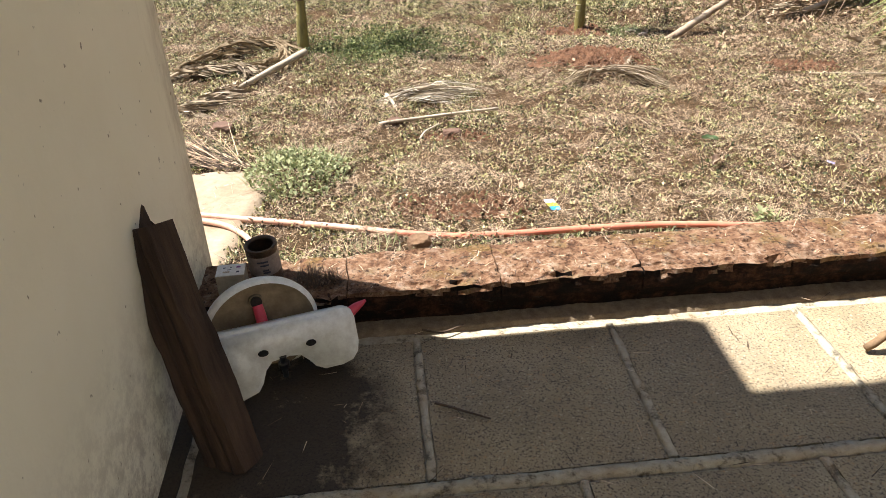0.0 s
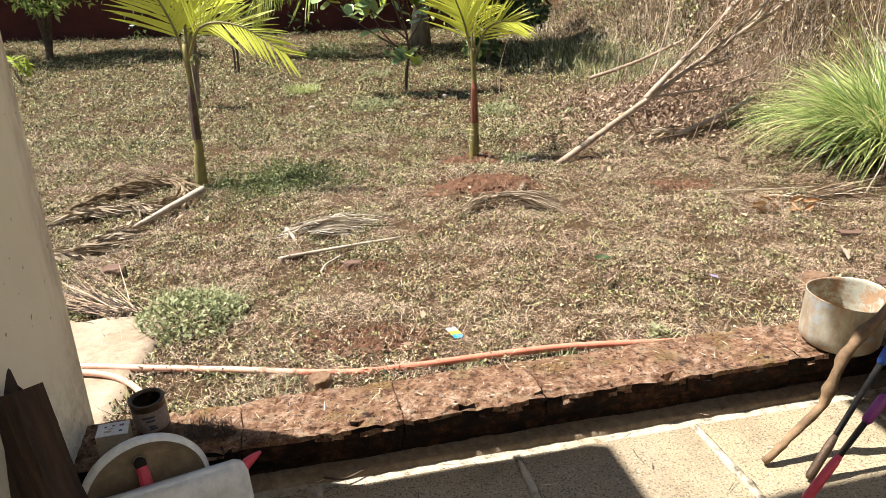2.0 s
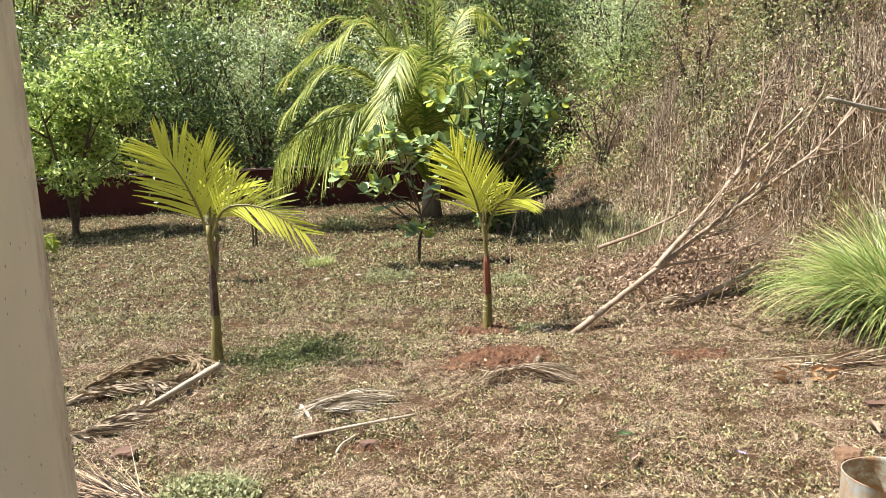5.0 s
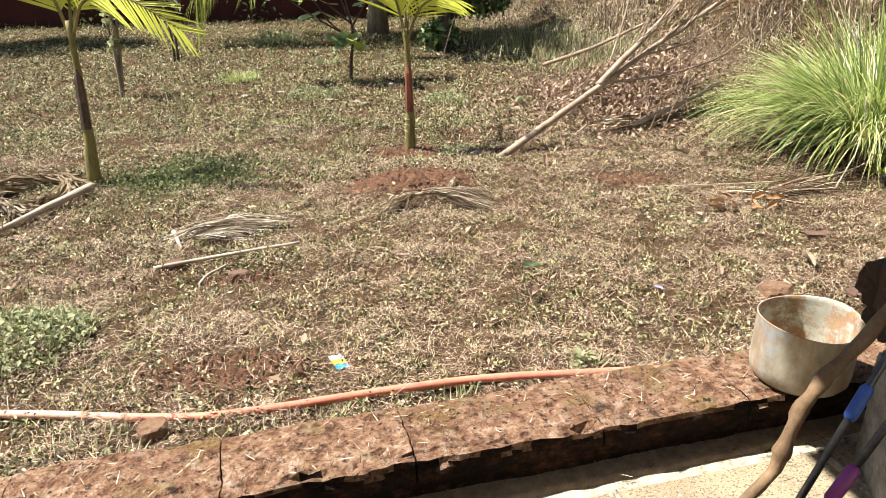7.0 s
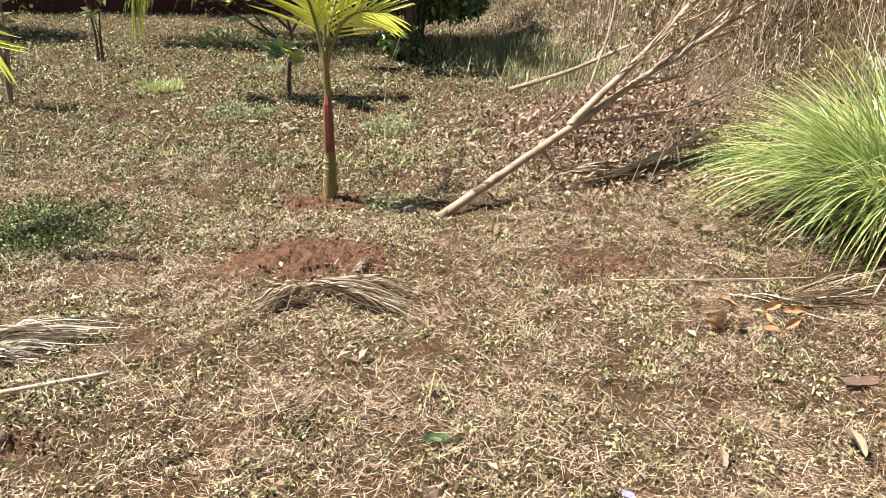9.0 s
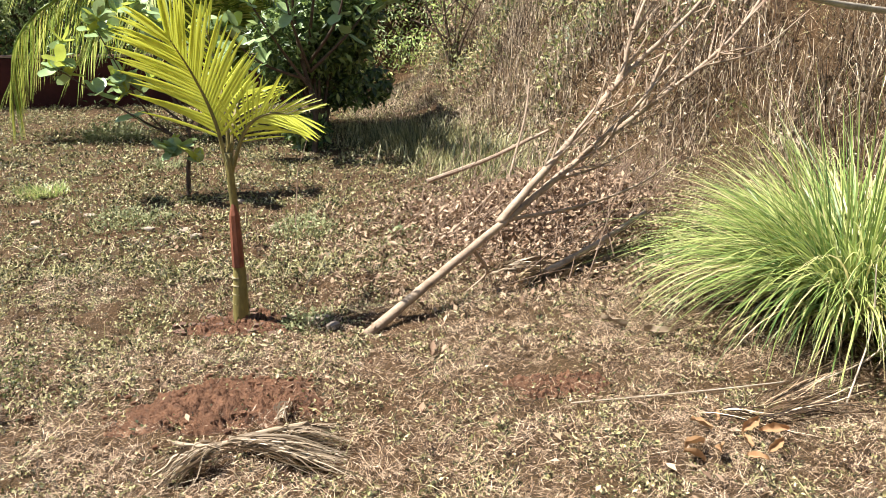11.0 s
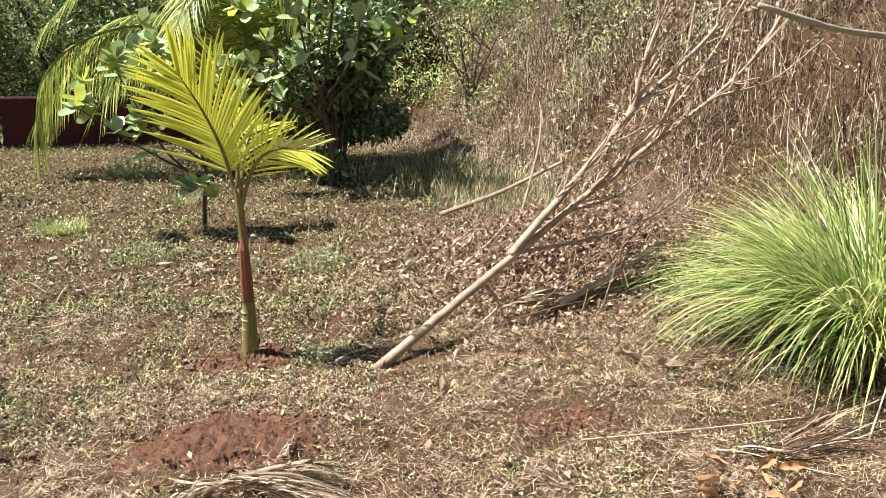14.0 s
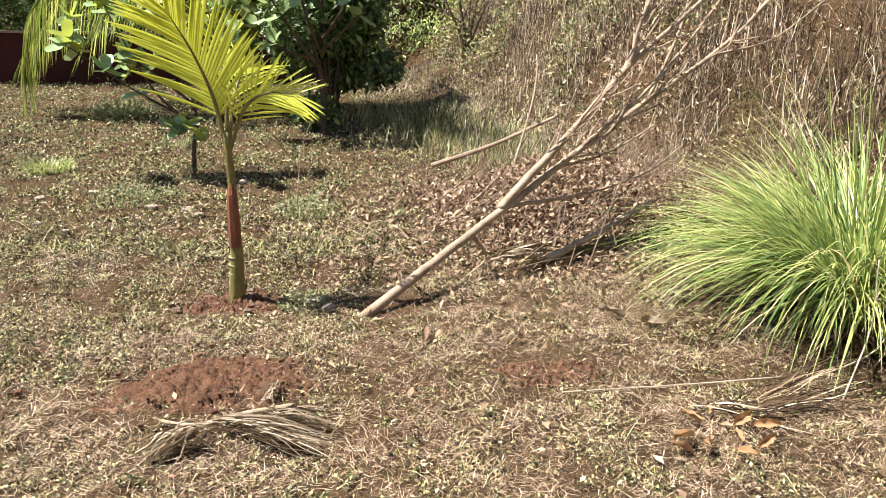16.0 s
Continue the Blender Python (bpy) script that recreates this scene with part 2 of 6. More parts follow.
ORANGE = leafy("orange_dead_leaf", [(0.0, (0.24, 0.125, 0.06)), (1.0, (0.56, 0.36, 0.19))], 0.15, 0.7)
BARK = noisy("grey_bark", (0.12, 0.085, 0.055), (0.36, 0.29, 0.21), 14, 0.9, stretch=(1, 1, 0.3), dist=0.01)
POLE = noisy("pale_peeled_branch", (0.20, 0.135, 0.09), (0.46, 0.35, 0.25), 10, 0.85, stretch=(1, 1, 1))
DARKBARK = noisy("dark_bark", (0.045, 0.03, 0.02), (0.15, 0.10, 0.07), 16, 0.9)
PALMTRUNK = noisy("young_palm_stem", (0.10, 0.085, 0.03), (0.29, 0.235, 0.07), 12, 0.6, stretch=(1, 1, 0.3))
RING = noisy("palm_ring_scar", (0.30, 0.25, 0.13), (0.52, 0.45, 0.28), 30, 0.8)
SHEATH = noisy("red_brown_sheath", (0.10, 0.03, 0.02), (0.28, 0.10, 0.05), 20, 0.7, stretch=(1, 1, 0.2))
REDWALL = noisy("oxide_red_wall", (0.042, 0.011, 0.010), (0.09, 0.023, 0.018), 1.3, 0.9, world_space=True)
COPING = noisy("weathered_wall_top", (0.28, 0.16, 0.12), (0.50, 0.36, 0.30), 5, 0.9, world_space=True)
OLDWOOD = noisy("rotten_dark_timber", (0.018, 0.011, 0.008), (0.11, 0.066, 0.042), 5, 0.85, stretch=(4, 4, 0.5), bump=0.9)
CERAMIC = noisy("dusty_white_ceramic", (0.70, 0.69, 0.64), (0.84, 0.83, 0.80), 6, 0.3, spec=0.5, bump=0.05)
CERAMIC_RAW = noisy("unglazed_ceramic", (0.13, 0.09, 0.05), (0.34, 0.26, 0.165), 7, 0.8, bump=0.15)
HOSE = noisy("faded_coral_hose", (0.54, 0.15, 0.09), (0.66, 0.26, 0.17), 4, 0.5, world_space=True, bump=0.1)
HOSE_W = noisy("bleached_white_hose", (0.55, 0.25, 0.17), (0.68, 0.44, 0.33), 6, 0.5, world_space=True, bump=0.1)
STEEL = noisy("scratched_steel_tube", (0.05, 0.05, 0.055), (0.16, 0.16, 0.17), 18, 0.28, 0.9, bump=0.05)
REDPL = noisy("pink_red_plastic", (0.50, 0.03, 0.06), (0.62, 0.06, 0.10), 10, 0.4, bump=0.05, spec=0.5)
BLUEPL = noisy("blue_plastic", (0.02, 0.07, 0.33), (0.04, 0.12, 0.45), 10, 0.4, bump=0.05, spec=0.5)
PURPLE = noisy("purple_plastic", (0.16, 0.01, 0.13), (0.25, 0.03, 0.20), 10, 0.4, bump=0.05, spec=0.5)
CEMENT = noisy("pale_cement_path", (0.22, 0.155, 0.10), (0.38, 0.30, 0.215), 5, 0.95, world_space=True)
ROCK = noisy("brown_laterite_lump", (0.11, 0.058, 0.034), (0.31, 0.19, 0.11), 9, 0.95, bump=0.8, dist=0.02)
CLAY = noisy("broken_clay_tile", (0.085, 0.045, 0.032), (0.19, 0.115, 0.08), 12, 0.9)
FLAT = noisy("pale_stone_chip", (0.30, 0.235, 0.17), (0.52, 0.44, 0.34), 12, 0.9)
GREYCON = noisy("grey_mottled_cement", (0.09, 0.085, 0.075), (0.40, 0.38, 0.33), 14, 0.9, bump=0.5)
WHITEROOF = noisy("pale_unseen_ceiling", (0.70, 0.68, 0.62), (0.80, 0.78, 0.72), 3, 0.9)

# ---------------------------------------------------------------- mesh helpers
rng = np.random.default_rng(7)


def mesh_np(name, verts, tris, mats, idx=None):
    me = bpy.data.meshes.new(name)
    verts = np.asarray(verts, np.float32).reshape(-1, 3)
    tris = np.asarray(tris, np.int32).reshape(len(tris), -1)
    k = tris.shape[1]
    me.vertices.add(len(verts))
    me.vertices.foreach_set("co", verts.ravel())
    me.loops.add(tris.size)
    me.loops.foreach_set("vertex_index", tris.ravel())
    me.polygons.add(len(tris))
    me.polygons.foreach_set("loop_start", np.arange(0, tris.size, k, dtype=np.int32))
    if idx is not None:
        me.polygons.foreach_set("material_index", np.asarray(idx, np.int32))
    for m in mats if isinstance(mats, (list, tuple)) else [mats]:
        me.materials.append(m)
    me.update(calc_edges=True)
    return me


def obj(name, me, parent=None, label="", m=None):
    ob = new(name, me)
    if parent:
        ob.parent = parent
    if m is not None:
        ob.matrix_basis = m
    return tagged(ob, label)


def part(name, bm, material, parent=None, label="", m=None, smooth=False):
    me = bpy.data.meshes.new(name)
    bm.normal_update()
    bm.to_mesh(me)
    bm.free()
    me.materials.append(material)
    if smooth:
        for p in me.polygons:
            p.use_smooth = True
    return obj(name, me, parent, label, m)


def empty(name, m=None):
    ob = new(name)
    if m is not None:
        ob.matrix_basis = m
    return ob


def box(bm, x0, x1, y0, y1, z0, z1, bevel=0.0, segs=2):
    r = bmesh.ops.create_cube(bm, size=1)
    for v in r["verts"]:
        v.co = Vector((x0 + (v.co.x + 0.5) * (x1 - x0), y0 + (v.co.y + 0.5) * (y1 - y0), z0 + (v.co.z + 0.5) * (z1 - z0)))
    if bevel:
        es = list({e for v in r["verts"] for e in v.link_edges})
        bmesh.ops.bevel(bm, geom=es, offset=bevel, segments=segs, affect="EDGES")
    return bm


def roughen(bm, amount, scale, seed=0.0):
    for v in bm.verts:
        v.co += noise.noise_vector(v.co * scale + Vector((seed, seed * 1.7, 3))) * amount
    return bm


def tube_data(pts, radii, n=8, closed=True):
    """Verts and quads of a tapering tube along points."""
    pts = [Vector(p) for p in pts]
    verts, faces = [], []
    up = Vector((0.13, 0.21, 0.97))
    for i, p in enumerate(pts):
        d = (pts[min(i + 1, len(pts) - 1)] - pts[max(i - 1, 0)]).normalized()
        a = d.cross(up)
        a = (a if a.length > 0.05 else d.cross(Vector((1, 0, 0)))).normalized()
        b = d.cross(a)
        for k in range(n):
            w = 2 * math.pi * k / n
            verts.append(p + (a * math.cos(w) + b * math.sin(w)) * radii[i])
    for i in range(len(pts) - 1):
        for k in range(n):
            faces.append((i * n + k, i * n + (k + 1) % n, (i + 1) * n + (k + 1) % n, (i + 1) * n + k))
    if closed:
        for base, s in ((0, 1), ((len(pts) - 1) * n, -1)):
            ring = [base + k for k in range(n)]
            faces.append(tuple(ring[::-1] if s > 0 else ring))
    return verts, faces


def tubes(runs, n=8):
    """One bmesh of several tubes: each (points, radii)."""
    bm = bmesh.new()
    for pts, radii in runs:
        vs, fs = tube_data(pts, radii, n)
        bv = [bm.verts.new(v) for v in vs]
        for f in fs:
            bm.faces.new([bv[i] for i in f])
    return bm


def curve_pts(pts, n=24):
    """A smooth run of points through the given ones."""
    pts = [Vector(p) for p in pts]
    out = []
    ext = [2 * pts[0] - pts[1], *pts, 2 * pts[-1] - pts[-2]]
    for i in range(1, len(ext) - 2):
        p0, p1, p2, p3 = ext[i - 1:i + 3]
        for k in range(n):
            t = k / n
            out.append(0.5 * (2 * p1 + (p2 - p0) * t + (2 * p0 - 5 * p1 + 4 * p2 - p3) * t * t + (3 * p1 - p0 - 3 * p2 + p3) * t ** 3))
    out.append(pts[-1])
    return out


def blades(base, az, length, width, lean, droop, segs=2, twist=None):
    """Ribbons: verts and triangles. lean: angle from upright at the foot; droop: further angle towards the tip."""
    n = len(base)
    side = az + np.pi / 2 if twist is None else az + np.pi / 2 + twist
    sx = np.stack([np.cos(side), np.sin(side), np.zeros(n)], 1)
    p = base.copy()
    rows = []
    for s in range(segs + 1):
        f = s / segs
        w = width * (1 - f ** 2) * 0.5 if s < segs else np.zeros(n)
        rows.append((p - sx * w[:, None], p + sx * w[:, None]))
        a = lean + droop * (f + 0.5 / segs)
        step = length / segs
        p = p + np.stack([np.sin(a) * np.cos(az), np.sin(a) * np.sin(az), np.cos(a)], 1) * step[:, None]
    vs = []
    for s in range(segs):
        vs += [rows[s][0], rows[s][1]]
    vs.append((rows[segs][0] + rows[segs][1]) / 2)
    k = 2 * segs + 1
    verts = np.stack(vs, 1).reshape(-1, 3)
    tri = []
    for s in range(segs - 1):
        a = 2 * s
        tri += [(a, a + 1, a + 3), (a, a + 3, a + 2)]
    a = 2 * (segs - 1)
    tri.append((a, a + 1, a + 2))
    tris = (np.arange(n)[:, None, None] * k + np.array(tri)[None]).reshape(-1, 3)
    return verts, tris


def leaves(centre, size, ratio=0.42, up=0.5, face=None):
    """Pointed leaves, folded along the midrib: verts and triangles. face: the way that each leaf tends to face."""
    n = len(centre)
    d = rng.normal(size=(n, 3))
    d[:, 2] -= 0.25
    d /= np.linalg.norm(d, axis=1)[:, None]
    nr = rng.normal(size=(n, 3))
    nr[:, 2] += up * 3
    if face is not None:
        nr += face
    s = np.cross(d, nr)
    s /= np.linalg.norm(s, axis=1)[:, None] + 1e-9
    nn = np.cross(s, d)
    L, W = size[:, None], size[:, None] * ratio
    f = W * 0.25
    v = np.stack([centre, centre + d * L * 0.45 + s * W * 0.5 + nn * f, centre + d * L, centre + d * L * 0.45 - s * W * 0.5 + nn * f], 1)
    tris = (np.arange(n)[:, None, None] * 4 + np.array([(0, 1, 2), (0, 2, 3)])[None]).reshape(-1, 3)
    return v.reshape(-1, 3), tris


def join(sets):
    vs, ts, o = [], [], 0
    for v, t in sets:
        vs.append(v)
        ts.append(t + o)
        o += len(v)
    return np.concatenate(vs), np.concatenate(ts)


# ---------------------------------------------------------------- the lie of the land
def smooth(t):
    t = np.clip(t, 0, 1)
    return t * t * (3 - 2 * t)


def wob(x, y):
    return (np.sin(x * 1.3 + 0.7 * y) * np.sin(y * 1.1 - 0.4 * x) * 0.6 + np.sin(x * 3.7 + 1.1) * np.sin(y * 3.1 + x) * 0.3 + np.sin(x * 8.3 + y * 2) * np.sin(y * 7.7 - x * 3) * 0.12)


def clumpy(x, y):
    """Uneven growth at the scale of a hand, -1 to 1."""
    return np.sin(x * 17 + 3 * np.sin(y * 5.1)) * np.sin(y * 19 + 3 * np.sin(x * 6.3)) * 0.6 + np.sin(x * 7.1 + y * 4) * np.sin(y * 6.7 - x * 5) * 0.5


def foot_x(y):
    """Where the bank on the far side of the garden begins."""
    return np.interp(y, [-5, 3, 5.6, 7.5, 9, 11, 13, 17, 30], [4.6, 4.4, 4.2, 3.6, 3.0, 2.35, 2.1, 2.0, 1.8])


def land(x, y):
    x, y = np.asarray(x, float), np.asarray(y, float)
    d = x - foot_x(y)
    bank = 0.9 * smooth(d / 3.0) * np.clip(d, 0, 3) / 3 + np.clip(d - 2.0, 0, 16) * 0.6
    back = np.clip(y - 18.5, 0, 16) * 0.8
    z = np.maximum(bank, back) + 0.012 * wob(x, y) * np.clip(1 + d * 0, 0, 1)
    z += 0.10 * wob(x * 0.7, y * 0.7) * smooth(d / 2.0)
    z += 0.05 * np.exp(-(((x - 0.85) / 0.42) ** 2 + ((y - 4.78) / 0.25) ** 2))
    z += 0.012 * np.exp(-(((x - 0.82) / 0.25) ** 2 + ((y - 5.84) / 0.25) ** 2))
    z -= 0.02 * np.exp(-(((x - 0.08) / 0.3) ** 2 + ((y - 2.78) / 0.16) ** 2))
    z += 0.018 * clumpy(x * 1.3, y * 1.3) * smooth((y - 2.2) / 0.3) * (y < 20)
    z -= 0.075 * np.exp(-(((x - 0.95) / 0.8) ** 2 + ((y - 5.85) / 0.5) ** 2))
    return z - 0.06 * smooth((2.0 - y) / 0.5)


def lz(x, y):
    return float(land(x, y))


def build_ground():
    xs = np.concatenate([[-400, -150, -60, -30], np.arange(-20, -6, 0.5), np.arange(-6, 7, 0.07), np.arange(7, 20, 0.5), [30, 60, 150, 400]])
    ys = np.concatenate([[-400, -100, -30, -10, -4, 0], np.arange(1.5, 9, 0.06), np.arange(9, 18, 0.15), np.arange(18, 36, 0.6), [60, 150, 400]])
    X, Y = np.meshgrid(xs, ys)
    Z = land(X, Y)
    Z += rng.normal(size=Z.shape) * 0.004 * (np.abs(X) < 7)
    nx, ny = len(xs), len(ys)
    i = np.arange(nx - 1)[None] + np.arange(ny - 1)[:, None] * nx
    quads = np.stack([i, i + 1, i + nx + 1, i + nx], -1).reshape(-1, 4)
    me = mesh_np("ground", np.stack([X, Y, Z], -1).reshape(-1, 3), quads, SOIL)
    for p in me.polygons:
        p.use_smooth = True
    tagged(obj("ground", me), "red-brown garden soil with dry grass, rising to a bank", "ground", kind="structure")


build_ground()

# ---------------------------------------------------------------- porch, in the house's own frame
HOUSE = pose(0.0, 1.87, 0, 0, 0, 10.25)
FLOOR, KERB = 0.055, 0.195


def hp(u, v, z=0.0):
    return HOUSE @ Vector((u, v, z))


def ribbon(bm, line, lift, drop=0.02):
    """A worn strip of mortar: line gives (u, v, half width u, half width v) step by step."""
    rows = []
    for i, (u, v, wu, wv) in enumerate(line):
        row = []
        for k, (f, z) in enumerate(((-1, -drop), (-0.8, lift * 0.6), (0, lift), (0.8, lift * 0.6), (1, -drop))):
            j = 0.004 * noise.noise(Vector((u * 31 + k, v * 31, 5))) if k in (1, 2, 3) else 0.0
            row.append(bm.verts.new((u + wu * f + (j if wu else 0), v + wv * f + (j if wv else 0), FLOOR + z + 0.0015 * noise.noise(Vector((u * 40, v * 40, k))))))
        rows.append(row)
    for a, b in zip(rows, rows[1:]):
        for k in range(4):
            bm.faces.new((a[k], b[k], b[k + 1], a[k + 1]))


def build_porch():
    fl = part("floor", box(bmesh.new(), -3.2, 6.2, -4.0, 0.03, -0.15, FLOOR - 0.012), MORTAR, m=HOUSE)
    tagged(fl, "porch floor of speckled stone slabs in pale cement joints", "floor", kind="structure")
    meshes = []
    for k in range(6):
        bm = bmesh.new()
        bmesh.ops.create_grid(bm, x_segments=8, y_segments=8, size=0.5)
        for v in bm.verts:
            edge = max(abs(v.co.x), abs(v.co.y)) > 0.49
            h = noise.noise(Vector((v.co.x * 5 + k * 9, v.co.y * 5, k)))
            v.co.x *= 0.572
            v.co.y *= 0.548
            if edge:
                v.co.x += 0.007 * noise.noise(v.co * 18 + Vector((k, 0, 2)))
                v.co.y += 0.007 * noise.noise(v.co * 18 + Vector((k, 5, 9)))
            v.co.z = h * 0.0022 - (0.004 if edge else 0)
        ret = bmesh.ops.extrude_edge_only(bm, edges=[e for e in bm.edges if e.is_boundary])
        for v in ret["geom"]:
            if isinstance(v, bmesh.types.BMVert):
                v.co.z = -0.02
        me = bpy.data.meshes.new("stone_slab")
        bm.normal_update()
        bm.to_mesh(me)
        bm.free()
        me.materials.append(SLAB)
        meshes.append(me)
    n = 0
    for row in range(6):
        off = 0.0 if row % 2 == 0 else 0.36
        for col in range(-6, 10):
            u, v = 0.3 + 0.6 * col + off, -0.345 - 0.6 * row
            if -3.1 < u < 5.8 and v > -3.8:
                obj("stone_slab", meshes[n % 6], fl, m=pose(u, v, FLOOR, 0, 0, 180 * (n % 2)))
                n += 1
    # mortar lines worn proud of the slabs
    bm = bmesh.new()
    for row in range(1, 4):
        v = -0.043 - 0.6 * row
        ribbon(bm, [(-1.0 + i * 0.012, v + 0.004 * noise.noise(Vector((i * 0.07, row, 2))), 0.0, 0.019 + 0.006 * noise.noise(Vector((i * 0.11, row, 0))) + 0.006 * noise.noise(Vector((i * 0.5, row, 0)))) for i in range(320)], 0.004)
    for row in range(3):
        off = 0.0 if row % 2 == 0 else 0.36
        for col in range(-2, 6):
            u = 0.6 * col + off
            if u < -0.5:
                continue
            ribbon(bm, [(u + 0.004 * noise.noise(Vector((i * 0.09, col, row))), -0.068 - 0.6 * row - i * 0.012, 0.013 + 0.005 * noise.noise(Vector((i * 0.12, col, 7))) + 0.005 * noise.noise(Vector((i * 0.5, col, row))), 0.0) for i in range(47)], 0.0035)
    bmesh.ops.recalc_face_normals(bm, faces=bm.faces[:])
    if sum(f.normal.z for f in bm.faces) < 0:
        bmesh.ops.reverse_faces(bm, faces=bm.faces[:])
    part("mortar_joint", bm, MORTAR, fl, smooth=True)
    bm = bmesh.new()
    rows = []
    for i in range(400):
        u = -0.66 + i * 0.011
        w = 0.026 + 0.008 * noise.noise(Vector((u * 4, 0, 0))) + 0.006 * noise.noise(Vector((u * 18, 0, 0)))
        rows.append([bm.verts.new((u, v, FLOOR + z + 0.0015 * noise.noise(Vector((u * 30, v * 40, 0))))) for v, z in ((-w, -0.012), (-w + 0.006, 0.0035), (-w * 0.5, 0.005), (0.0, 0.008), (0.04, 0.012))])
    for a, b in zip(rows, rows[1:]):
        for k in range(4):
            bm.faces.new((a[k], b[k], b[k + 1], a[k + 1]))
    part("cement_fillet", bm, FILLET, fl, smooth=True)

    # kerb of laterite blocks
    kerb = tagged(empty("kerb"), "low kerb of weathered red laterite blocks along the porch edge", "kerb", kind="structure")
    cuts = [-0.66, -0.2, 0.27, 0.72, 1.2, 1.62, 2.1, 2.6, 3.1, 3.6]
    for i, (a, b) in enumerate(zip(cuts, cuts[1:])):
        bm = bmesh.new()
        d = 0.0 if i else -0.004
        box(bm, a + 0.002, b - 0.002, 0.0, 0.235, -0.1, KERB + d)
        bmesh.ops.subdivide_edges(bm, edges=bm.edges[:], cuts=17, use_grid_fill=True)
        for v in bm.verts:
            p = v.co.copy()
            q = p * 1.0
            r = noise.noise_vector(q * 9) * 0.007 + noise.noise_vector(q * 34) * 0.004 + noise.noise_vector(q * 80) * 0.003
            v.co += r
            ed = min(abs(p.z - KERB), 0.05) + min(abs(p.y), 0.05)
            if ed < 0.03:
                v.co += Vector((0, 0.008, -0.008)) * (0.6 + noise.noise(q * 16))
            if p.z < 0.12 and p.y < 0.03:
                v.co.y += 0.032
            pit = noise.noise(q * 22)
            if pit > 0.35:
                v.co.z -= (pit - 0.35) * 0.05
        blk = part("laterite_block", bm, LATERITE, kerb, m=HOUSE)
        # front faces take the darker crust, which carries their shade as well
        blk.data.materials.append(CRUST_SHADE)
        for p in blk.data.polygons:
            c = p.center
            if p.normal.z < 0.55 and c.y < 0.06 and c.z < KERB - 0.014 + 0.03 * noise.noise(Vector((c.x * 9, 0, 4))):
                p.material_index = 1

    # side wall, rounded end, standing past the kerb
    bm = box(bmesh.new(), -0.9, -0.655, -4.2, 0.31, -0.2, 3.32, 0.012, 3)
    w = tagged(part("wall_side", bm, PLASTER, m=HOUSE), "cream painted wall with rusty splashes near its foot", "wall", kind="structure")
    bm = box(bmesh.new(), -3.2, 6.2, -4.25, -4.0, -0.15, 3.32)
    tagged(part("wall_back", bm, PLASTER, m=HOUSE), "cream painted house wall behind the porch", "wall", kind="structure")
    # unseen roof: front follows the floor's shadow edge, back cut short for fill light
    bm = box(bmesh.new(), -3.75, 2.147, -1.18, 0.376, 3.32, 3.44)
    box(bm, -3.75, -0.813, 0.3761, 0.727, 3.32, 3.44)
    # added projection, keeps the things at the kerb's right end in shade
    box(bm, 0.097, 2.147, 0.3761, 0.727, 3.32, 3.44)
    tagged(part("ceiling", bm, WHITEROOF, m=HOUSE), "pale unseen porch roof slab, cut and stepped to shape the porch's shade", "ceiling", kind="structure")
    # cement path outside, by the wall's end
    bm = bmesh.new()
    bmesh.ops.create_grid(bm, x_segments=24, y_segments=24, size=0.5)
    for v in bm.verts:
        r = max(abs(v.co.x), abs(v.co.y)) * 2
        v.co.x = -1.25 + v.co.x * 1.0
        v.co.y = 2.55 + v.co.y * 1.1
        if r > 0.9:
            v.co += noise.noise_vector(v.co * 9) * 0.05
        v.co.z = 0.022 + 0.006 * noise.noise(v.co * 6) - (0.05 if r > 0.98 else 0)
    tagged(part("path", bm, CEMENT, smooth=True), "worn pale cement path outside the porch", "path", kind="structure")


build_porch()


def build_compound_wall():
    w = tagged(empty("compound_wall"), "low dark red compound wall at the garden's end", "wall", kind="structure")
    bm = box(bmesh.new(), -16, 2.4, 16.6, 16.8, -0.3, 0.86)
    bmesh.ops.subdivide_edges(bm, edges=[e for e in bm.edges if abs(e.verts[0].co.x - e.verts[1].co.x) > 1], cuts=40)
    for v in bm.verts:
        if v.co.z > 0.5:
            v.co.z += 0.03 * noise.noise(Vector((v.co.x * 0.8, 0, 0)))
    part("wall_body", bm, REDWALL, w)
    bm = bmesh.new()
    for k in range(40):
        x = -16 + k * 0.46
        box(bm, x, x + 0.457, 16.57, 16.83, 0.865, 0.90 + 0.02 * noise.noise(Vector((x, 2, 0))))
    part("coping", bm, COPING, w, "weathered pale wall top")


build_compound_wall()


# ---------------------------------------------------------------- grass and litter on the ground
def bare(x, y):
    """How bare the soil is, 0 to 1."""
    b = 0.75 * np.exp(-(((x - 0.08) / 0.33) ** 2 + ((y - 2.78) / 0.14) ** 2) ** 2)
    b = np.maximum(b, 0.72 * np.exp(-(((x - 0.80) / 0.50) ** 2 + ((y - 4.76) / 0.26) ** 2) ** 2))
    b = np.maximum(b, 0.8 * np.exp(-(((x - 0.8) / 0.36) ** 2 + ((y - 5.8) / 0.22) ** 2) ** 2))
    b = np.maximum(b, 0.75 * np.exp(-(((x - 2.1) / 0.35) ** 2 + ((y - 4.75) / 0.2) ** 2) ** 2))
    b = np.maximum(b, 0.6 * np.exp(-(((x - 0.05) / 0.4) ** 2 + ((y - 3.55) / 0.14) ** 2) ** 2))
    b = np.maximum(b, 1.0 * ((np.abs(x + 1.25) < 0.47) & (np.abs(y - 2.55) < 0.5)))
    return b


